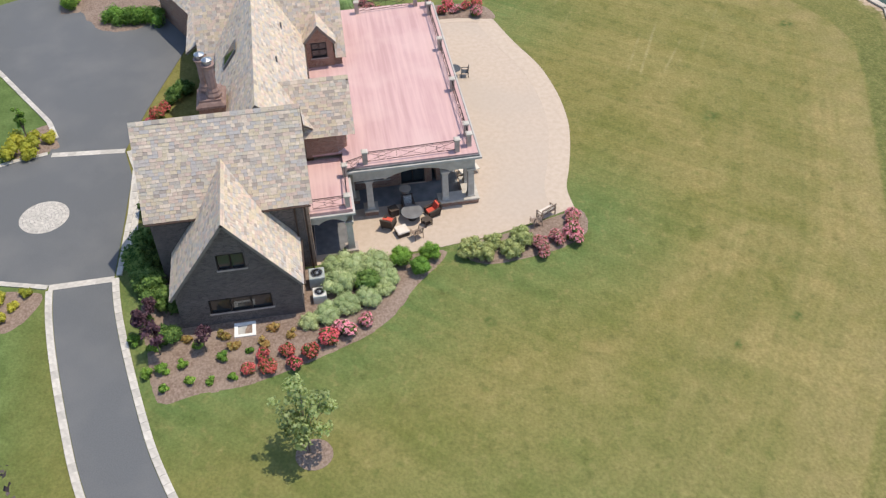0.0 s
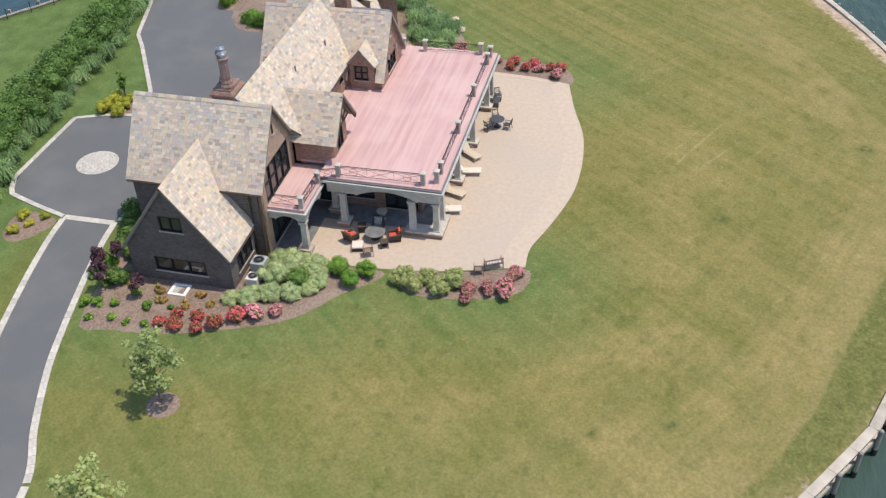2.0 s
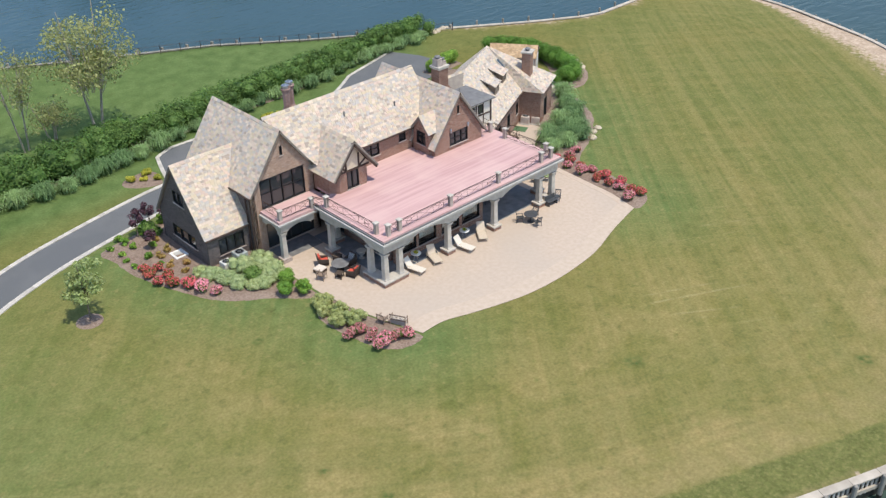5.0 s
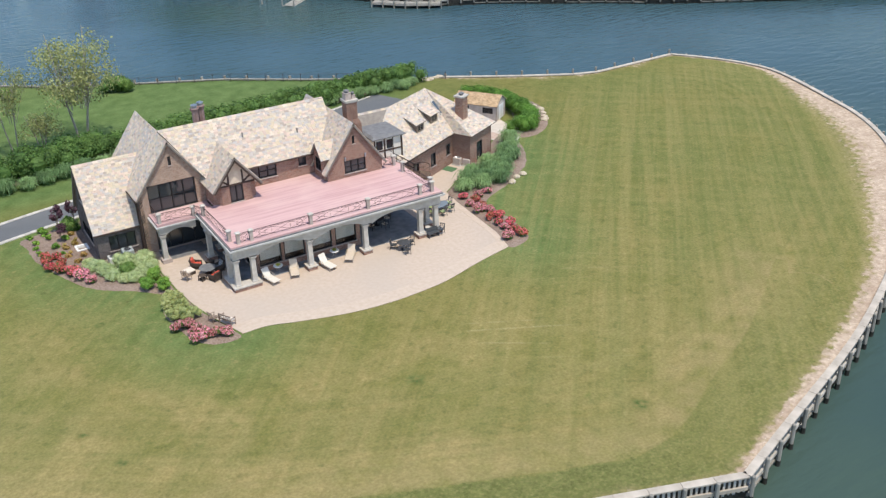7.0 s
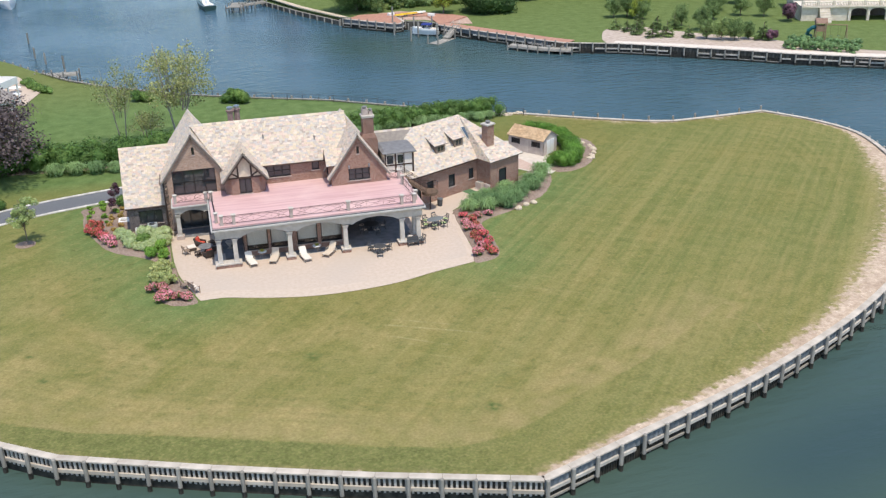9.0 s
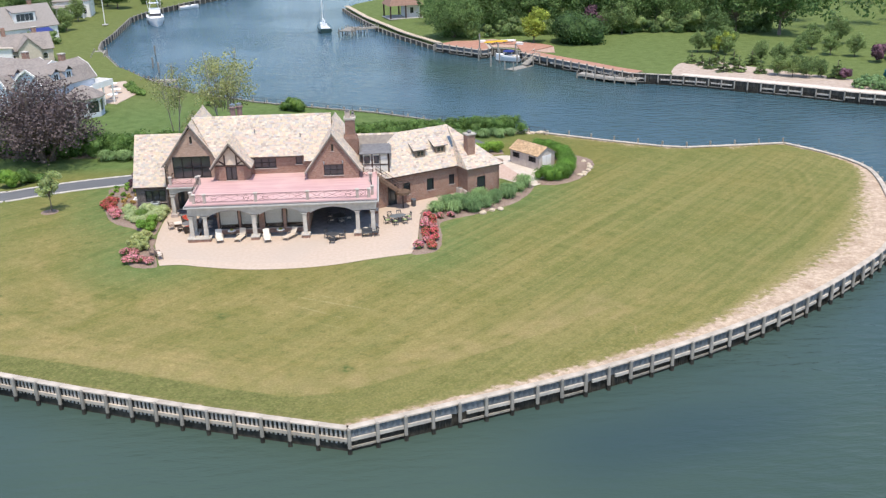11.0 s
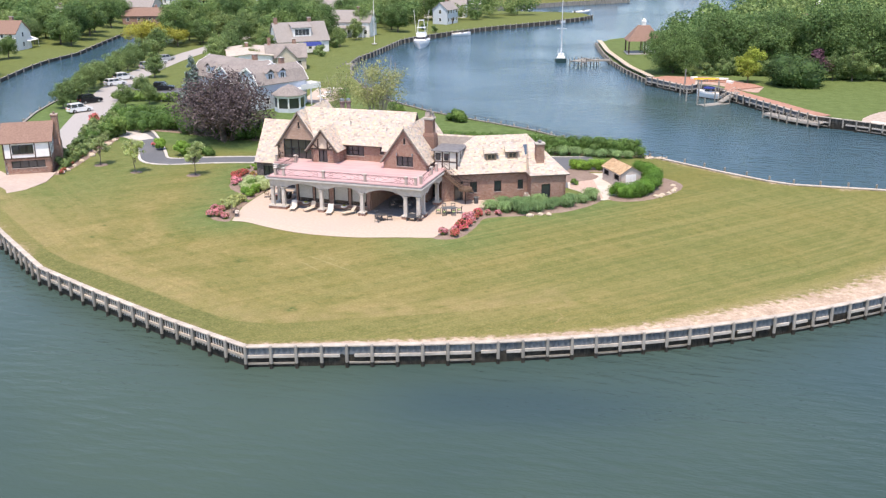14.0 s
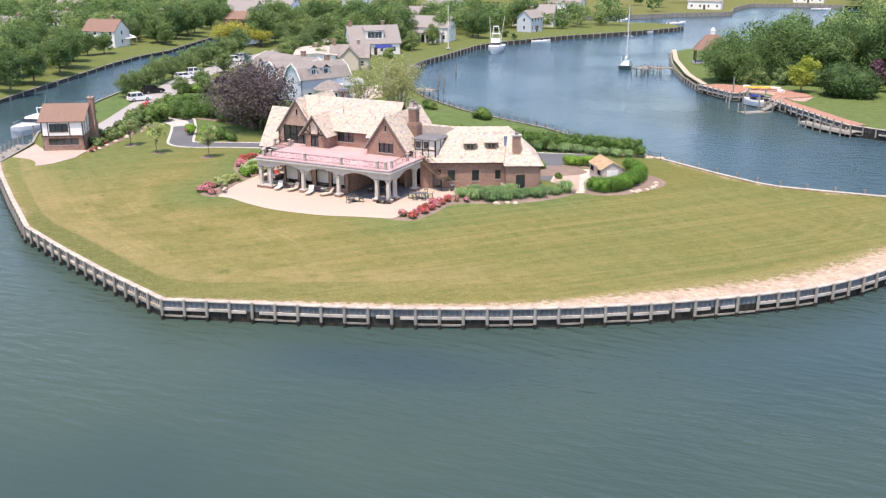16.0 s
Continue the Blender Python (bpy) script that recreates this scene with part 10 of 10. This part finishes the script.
tagged(yew, "broad low dark green yew bush", "shrub").matrix_basis = pose(63.8, 118.3, -0.1) @ Matrix.Diagonal((1.32, 1.32, 1.2, 1))
scatter(mid, [(76.0, 128.0, 0.9), (72.0, 128.0, 0.8)], 42, z=-0.1)
scatter([gold], [(54.2, 119.6, 1.08)], 43, s=(1, 1))
scatter([willow], [(-113.0, 142.0, 1.0), (-106.5, 148.0, 0.8)], 44, s=(1, 1))
copper = tree_proto("plum_tree", "small tree with dark purple leaves", "", L_PURPLE, 5.5, 2.6, 4.6, 0.15, 24, 2000, 0.36, 622, low=0.3)
copper.matrix_basis = pose(68.6, 126.4, -0.1) @ Matrix.Diagonal((1.25, 1.25, 1.25, 1))
# mulch bed, pale walk and planting of the east bank
eb = thing("mulch_bed", "pale brown mulch bed along the east bank", "flower bed", kind="structure")
slab("mulch", ccw(smooth_line([(73.9, 78.6), (77.6, 88.6), (81.3, 91.0), (86.0, 90.4), (90.2, 84.5), (97.0, 76.5), (102.4, 71.5), (106.0, 64.0), (113.0, 57.0), (124.0, 48.5), (122.0, 45.0), (110.0, 50.4), (99.4, 60.0), (88.7, 68.8), (80.0, 75.4)], 3, True)), 0.02, 0.12, mat("pale sandy mulch", (0.36, 0.29, 0.235), (0.46, 0.38, 0.32), 1.2, 0.95, 0.4, 12), eb)
ew = resample([(74.4, 77.2), (84.0, 70.7), (91.7, 65.0), (98.8, 59.0), (106.6, 53.9), (125.0, 42.8)], 3)
tagged(ribbon("bank_walk", ew, offset_line(ew, 3.0), 0.06, 0.15, mat("pale sandy walk", (0.55, 0.48, 0.41), (0.64, 0.57, 0.5), 1.5, 0.9, 0.3, 20)), "pale sandy walk behind the bulkhead", "path", kind="structure")
cone = [spruce_proto(660 + k, 2.7, 1.75, 1700, L_WOOD2, "conical_shrub", "small conical dark green evergreen on mulch", "conical evergreens of the bank", 0.6) for k in range(2)]
scatter(cone, [(80.7, 89.7, 1.0), (81.9, 87.1, 0.9), (82.3, 83.9, 1.0), (83.8, 80.2, 1.0), (86.6, 80.1, 1.1), (88.0, 86.8, 1.0), (89.8, 77.6, 0.9), (85.6, 90.4, 0.9), (91.4, 86.4, 1.1), (84.4, 86.0, 0.85), (101.2, 71.1, 1.2)], 45, z=-0.05, s=(0.95, 1.1))
scatter(mid, [(92.2, 75.4, 0.42), (94.2, 73.6, 0.46), (96.3, 72.6, 0.5), (98.9, 72.2, 0.46), (95.4, 82.8, 0.5), (93.8, 88.0, 0.5), (97.4, 77.5, 0.45), (100.2, 78.4, 0.45), (88.2, 100.6, 0.62), (90.2, 97.5, 0.5), (85.5, 101.2, 0.6), (92.1, 102.2, 0.7),
              (109.3, 100.7, 0.7), (106.0, 97.0, 0.6), (113.8, 90.9, 0.55), (103.0, 92.0, 0.6), (110.0, 93.5, 0.55), (94.8, 118.5, 0.8), (117.0, 106.0, 0.8)], 46, z=-0.1)
scatter([gold], [(90.6, 100.4, 0.62), (88.8, 98.6, 0.5)], 57, s=(1, 1))
plum = shrub_proto("plum_bush", "dark red-brown bush beside the terrace", "shrub", "plum bushes", L_PURPLE, 1.5, 2.0, 12, 900, 0.3, 652)
scatter([plum], [(115.4, 84.8, 1.1), (102.2, 69.8, 0.6)], 58, z=-0.05)
dome = shrub_proto("domed_shrub", "low domed blue-green shrub on mulch", "shrub", "domed shrubs of the bank", L_GRASS, 0.95, 0.75, 6, 420, 0.22, 653)
rb = random.Random(61)
scatter([dome], [(100.9 + 8.4 * k / 9 + 1.5 * j + rb.uniform(-0.2, 0.2), 63.3 - 7.5 * k / 9 + 1.6 * j + rb.uniform(-0.2, 0.2), rb.uniform(0.85, 1.1)) for k in range(10) for j in range(3)], 59, z=-0.05)
scatter(bush, [(41.5 + 3.6 * k, 127.5 + 4.0 * math.sin(k * 0.45) + rb.uniform(-1, 1), rb.uniform(1.1, 1.7)) for k in range(6)] + [(74.0 + 3.2 * k, 131.5 - 0.55 * k + rb.uniform(-1, 1), rb.uniform(1.2, 1.9)) for k in range(12)], 60, z=-0.12)
done(cone + [plum, dome])

# timber playset with a tube slide
M_SLIDE = mat("dark teal slide plastic", (0.015, 0.10, 0.11), (0.02, 0.14, 0.15), 2, 0.4)
M_PLAY = mat("brown playset timber", (0.20, 0.13, 0.085), (0.28, 0.19, 0.13), 4, 0.8, 0.2, 20)
ps = thing("playset", "brown timber playset with a teal tube slide and swings", "playset", "", pose(110.9, 68.2, 0, 0, 0, -25))
for x in (-0.8, 0.8):
    for y in (-0.8, 0.8):
        part("post", Geo().box(x - 0.08, x + 0.08, y - 0.08, y + 0.08, -0.05, 3.2), M_PLAY, ps)
part("platform", Geo().box(-0.9, 0.9, -0.9, 0.9, 1.45, 1.6), M_PLAY, ps)
for y in (-0.85, 0.85):
    part("side_wall", Geo().box(-0.8, 0.8, y - 0.03, y + 0.03, 1.6, 2.4), M_PLAY, ps)
part("roof", Geo().loft([[(-1.0, -1.0, 2.9), (1.0, -1.0, 2.9), (1.0, 1.0, 2.9), (-1.0, 1.0, 2.9)], [(-1.0, -0.05, 3.7), (1.0, -0.05, 3.7), (1.0, 0.05, 3.7), (-1.0, 0.05, 3.7)]]), M_ROOFBROWN, ps)
part("slide", Geo().tube([(-0.8, 0, 2.1), (-1.4, 0, 2.0), (-2.0, 0.2, 1.4), (-2.1, 0.5, 0.8), (-1.7, 0.7, 0.4), (-1.2, 0.6, 0.25)], 0.36, 10), M_SLIDE, ps)
part("swing_beam", Geo().tube([(0.8, 0, 2.5), (4.6, 0, 2.5)], 0.08, 6), M_PLAY, ps)
for y in (-0.9, 0.9):
    part("leg", Geo().tube([(4.5, 0, 2.5), (4.6, y, -0.05)], 0.07, 6), M_PLAY, ps)
for x in (2.0, 3.3):
    sw = part("swing_seat", Geo().box(x - 0.25, x + 0.25, -0.1, 0.1, 0.5, 0.54), M_SLIDE, ps)
    for k in (-0.22, 0.22):
        part("rope", Geo().tube([(x + k, 0, 0.52), (x + k, 0, 2.5)], 0.015, 4), M_IRON, sw)

# cream villa with an arcaded terrace
M_CREAM = mat("cream cast stone", (0.56, 0.49, 0.40), (0.66, 0.59, 0.5), 1.5, 0.85, 0.2, 12)
simple_house("villa", "cream villa with grey hipped roofs behind a terrace", pose(133.0, 92.0, 0, 0, 0, -18), 20.0, 11.0, 5.6, 9.2, M_CREAM, M_ROOFGREY, 6, 2)
vt = thing("terrace", "cream stone terrace with an arcade and balustrade", "terrace", "", pose(117.5, 83.6, 0, 0, 0, -18))
part("core", Geo().box(0, 9.0, 0.3, 6.0, -0.1, 2.6), M_CREAM, vt)
part("deck", Geo().box(-0.2, 24.0, -0.2, 6.2, 2.6, 2.9), M_CREAM, vt)
part("back_wall", Geo().box(9.0, 24.0, 5.4, 5.9, -0.1, 2.6), M_BRICK_GREY_SHADE, vt)
for k in range(5):
    part("pier", Geo().box(9.0 + 3.6 * k, 9.5 + 3.6 * k, 0.0, 0.5, -0.1, 2.6), M_CREAM, vt)
for k in range(4):
    arch = [(9.5 + 3.6 * k, 2.6), (9.5 + 3.6 * k, 1.7)] + [(11.05 + 3.6 * k - 1.55 * math.cos(math.pi * j / 8), 1.7 + 0.7 * math.sin(math.pi * j / 8)) for j in range(1, 8)] + [(12.6 + 3.6 * k, 1.7), (12.6 + 3.6 * k, 2.6)]
    part("arch", Geo().loft([[(x, y, z) for x, z in arch] for y in (0.1, 0.4)]), M_CREAM, vt)
part("handrail", Geo().box(-0.1, 23.9, 0.0, 0.25, 3.55, 3.7), M_CREAM, vt)
for k in range(9):
    part("pedestal", Geo().box(3.0 * k - 0.2, 3.0 * k + 0.2, -0.05, 0.32, 2.9, 3.85), M_CREAM, vt)
    if k < 8:
        bal = Geo()
        for j in range(9):
            bal.turned([(0.05, 2.9), (0.1, 3.1), (0.05, 3.45), (0.07, 3.55)], 6, (3.0 * k + 0.3 * (j + 1), 0.13, 0))
        tagged(part("balusters_row", bal, M_CREAM, vt), kind="stuff")
for k in range(6):
    part("step", Geo().box(3.2, 5.2, -0.2 - 0.35 * (6 - k), 0.3, -0.1, 0.42 * (k + 1) - 0.1), M_CREAM, vt)
street_trees = [(-70.9, 52.0, 0.56), (-72.6, 56.4, 0.6), (-75.2, 61.8, 0.66), (-76.8, 65.2, 0.6), (-78.6, 69.8, 0.66), (-80.6, 74.4, 0.68), (-82.6, 79.6, 0.66), (-84.6, 84.6, 0.7), (-86.4, 89.2, 0.72), (-88.0, 94.2, 0.7), (-90.0, 100.0, 0.75), (-92.0, 105.6, 0.75), (-94.0, 112.0, 0.8), (-96.0, 119.0, 0.8), (-99.0, 127.0, 0.9), (-60.3, 56.8, 0.62), (-63.6, 67.4, 0.55), (-57.4, 60.6, 0.55), (-77.2, 92.2, 0.75),
                (-66.0, 62.0, 0.5), (-98.9, 144.2, 1.0), (-103.2, 169.8, 1.1), (-60.8, 89.7, 0.6), (-56.0, 92.0, 0.7), (-75.0, 118.0, 0.9), (-84.0, 140.0, 1.0), (-62.0, 112.0, 0.6), (-50.4, 22.6, 0.42), (-88.0, 152.0, 1.0), (-78.0, 128.0, 0.9), (-72, 138, 0.8), (-77, 146, 0.9), (-60, 160, 0.7), (-66, 162, 0.8), (-80, 153, 0.9), (-70, 172, 0.8), (-62, 177, 0.7), (-80, 165, 1.0), (-68, 120, 0.7), (-73, 112, 0.8), (-58, 126, 0.55)]
street_line = np.array(STREET)


def kept_off_street(q):
    d = np.hypot(street_line[:, 0] - q[0], street_line[:, 1] - q[1])
    k = int(np.argmin(d))
    return d[k] > 4.2


scatter(mid, [q for q in street_trees if kept_off_street(q)], 46, z=-0.1, s=(0.95, 1.1))
scatter(big, [(-65, 191, 0.85), (-58, 203, 0.8), (-73, 233, 1.0), (-59, 247, 0.9), (-78, 180, 0.8), (-115, 188, 0.8), (-101, 184, 0.8), (-106, 205, 0.9), (-90, 206, 0.9), (-84, 222, 1.0)], 54, z=-0.1, s=(0.9, 1.1))
scatter(bush, [(-62, 136, 0.9), (-58, 141, 1.0), (-60, 157, 1.0), (-63, 160, 1.1), (-52, 213, 1.0), (-47, 208, 0.9), (-56, 138, 0.8)], 55, z=-0.08)
scatter(bush, [(-38.4, 10.6, 0.6), (-40.2, 12.2, 0.7), (-39.8, 14.8, 0.65), (-42.2, 15.6, 0.75), (-40.6, 17.6, 0.6), (-43.2, 18.4, 0.8), (-41.8, 20.6, 0.65), (-44.4, 22.0, 0.8), (-43.2, 24.4, 0.7), (-45.2, 26.6, 0.9), (-44.2, 28.6, 0.8), (-46.8, 33.0, 1.3), (-48.6, 36.4, 1.2), (-37.4, 9.6, 0.5), (-38.2, 11.6, 0.55), (-39.2, 14.0, 0.6), (-40.2, 16.6, 0.6), (-41.6, 19.0, 0.65), (-42.6, 21.4, 0.7), (-46.9, 28.0, 1.0), (-49.4, 33.4, 1.0), (-45.6, 30.5, 0.9), (-41.6, 15.0, 0.7), (-44.0, 24.5, 0.7)], 52, z=-0.08)


def clear(x, y, gap=4.0):
    """Whether a tree may stand here: off streets, houses and the near gardens."""
    if far_from(STREET, np.array([x]), np.array([y]))[0] < gap + 1.5:
        return False
    for hx, hy, r in HOUSES:
        if math.hypot(x - hx, y - hy) < r:
            return False
    return True


HOUSES = [(o.matrix_basis.translation.x, o.matrix_basis.translation.y, 11.0) for o in scene.objects if o.name.startswith(("neighbour_house", "distant_house"))]
rw = random.Random(77)


def wood_places(poly, n, gap, keep=lambda x, y: True):
    xs, ys = [p[0] for p in poly], [p[1] for p in poly]
    out, tries = [], 0
    while len(out) < n and tries < n * 40:
        tries += 1
        x, y = rw.uniform(min(xs), max(xs)), rw.uniform(min(ys), max(ys))
        if inside(poly, x, y)[0] and keep(x, y) and clear(x, y) and all((x - a) ** 2 + (y - b) ** 2 > gap * gap for a, b, _ in out):
            out.append((x, y, rw.uniform(0.75, 1.15)))
    return out


near_n = wood_places([(-112, 150), (-62, 152), (-80, 200), (-60, 205), (-64, 225), (-42, 250), (-30, 280), (-120, 290), (-150, 240)], 150, 5.2)
near_far = [q for q in near_n if q[1] > 212]
near_n = [q for q in near_n if q[1] <= 212]
scatter(big, near_n[::2], 47, z=-0.1, s=(0.75, 1.0))
scatter(mid, near_n[1::2], 48, z=-0.1, s=(0.9, 1.2))
west_w = wood_places([(-112, 60), (-128, 98), (-137, 112), (-152, 105), (-172, 115), (-175, 60), (-140, 30)], 22, 7.0) + wood_places([(-135, 145), (-150, 150), (-172, 215), (-230, 310), (-280, 240), (-260, 100), (-190, 90), (-180, 135)], 190, 6.2)
scatter(big, [(-101, 48.8, 0.75), (-107, 60.6, 0.7), (-110, 55.0, 0.8), (-114, 75.0, 0.8), (-121, 84.0, 0.8), (-128, 78.0, 0.9), (-134, 83.0, 0.9), (-118, 66.0, 0.9), (-130, 94.4, 0.7), (-144.5, 144.0, 0.85), (-148, 157.0, 0.9), (-152, 168.0, 0.9), (-143, 100.0, 0.8), (-126, 62.0, 1.0), (-138, 70.0, 1.0)], 53, z=-0.1, s=(0.9, 1.1))
west_back = [q for q in west_w if q[0] < -160]
west_w = [q for q in west_w if q[0] >= -160]
scatter(big, [(-219.9, 194.8, 0.8), (-161.2, 158.0, 0.8), (-151.8, 153.9, 0.75), (-157.2, 169.2, 0.8), (-157.6, 178.1, 0.85), (-162.0, 193.0, 0.8), (-168.0, 208.9, 0.8), (-139.2, 142.3, 0.6), (-137.2, 107.2, 0.6), (-136.1, 112.4, 0.55), (-177.6, 210.0, 0.9)], 56, z=-0.1, s=(0.9, 1.1))
scatter(big, west_w[::2], 49, z=-0.1, s=(0.7, 1.0))
scatter(mid, west_w[1::2], 50, z=-0.1, s=(0.9, 1.2))
done(big + mid + grand + [gold, willow] + bush)


def woods(name, places, label, material, h=11.0, r=5.0, leaves=240, size=1.0, seed=1):
    """A stretch of far woodland: many crowns of leaf clumps, one mesh."""
    rng = np.random.default_rng(seed)
    vs = []
    for x, y, s in places:
        lp = [(x + q[0] * s, y + q[1] * s, q[2] * s, q[3] * s, q[4] * s, q[5] * s) for q in cluster(rng, 9, r, r, h * 0.46, r * 0.5, 0.4)]
        v, _ = leaf_cloud(rng, lp, leaves, size, 1.2, 0.6)
        vs.append(v)
    v = np.concatenate(vs)
    return tagged(part(name, np_mesh(name, v, np.arange(len(v)).reshape(-1, 4), material), None), label, "woods", kind="stuff")


woods("town_trees", (near_far + west_back)[::2], "leafy trees between the far houses", L_WOOD, 10, 4.6, 900, 0.62, 706)
woods("town_trees", (near_far + west_back)[1::2], "light green trees between the far houses", L_WOOD2, 9, 4.2, 900, 0.55, 707)
east_w = wood_places([(30, 152), (60, 152), (110, 132), (170, 110), (330, 120), (330, 420), (120, 410), (70, 385), (52, 330), (40, 262), (28, 212), (33, 182)], 420, 7.5)
woods("east_woods", east_w[::2], "dense deciduous woods behind the east bank", L_WOOD, 12, 5.2, 330, 0.95, 701)
woods("east_woods", east_w[1::2], "dense deciduous woods behind the east bank", L_WOOD2, 11, 4.8, 330, 0.9, 702)
north_w = wood_places([(-400, 640), (-215, 335), (-120, 322), (-60, 316), (-40, 340), (-15, 390), (-12, 445), (40, 460), (300, 530), (500, 560), (500, 800), (-300, 900)], 460, 11.0)
woods("north_woods", north_w[::2], "wooded far shore", L_WOOD, 13, 6.0, 200, 1.5, 703)
woods("north_woods", north_w[1::2], "wooded far shore", L_WOOD2, 12, 5.5, 200, 1.5, 704)
west_far = wood_places([(-280, 60), (-180, 30), (-110, 20), (-120, -40), (-600, -60), (-700, 450), (-420, 640), (-240, 330), (-300, 240)], 300, 11.0)
woods("west_woods", west_far, "woods beyond the canal", L_WOOD, 12, 5.6, 200, 1.3, 705)

# ---------------- single slates of the near roof ----------------
for base, rows, material in slate_pieces:
    for r in rows:
        c = sum(r, Vector((0, 0, 0))) / len(r)
        ob = part("slate", Geo().add([q - c for q in r], TILE_FACES), material, base)
        ob.matrix_basis = Matrix.Translation(c)
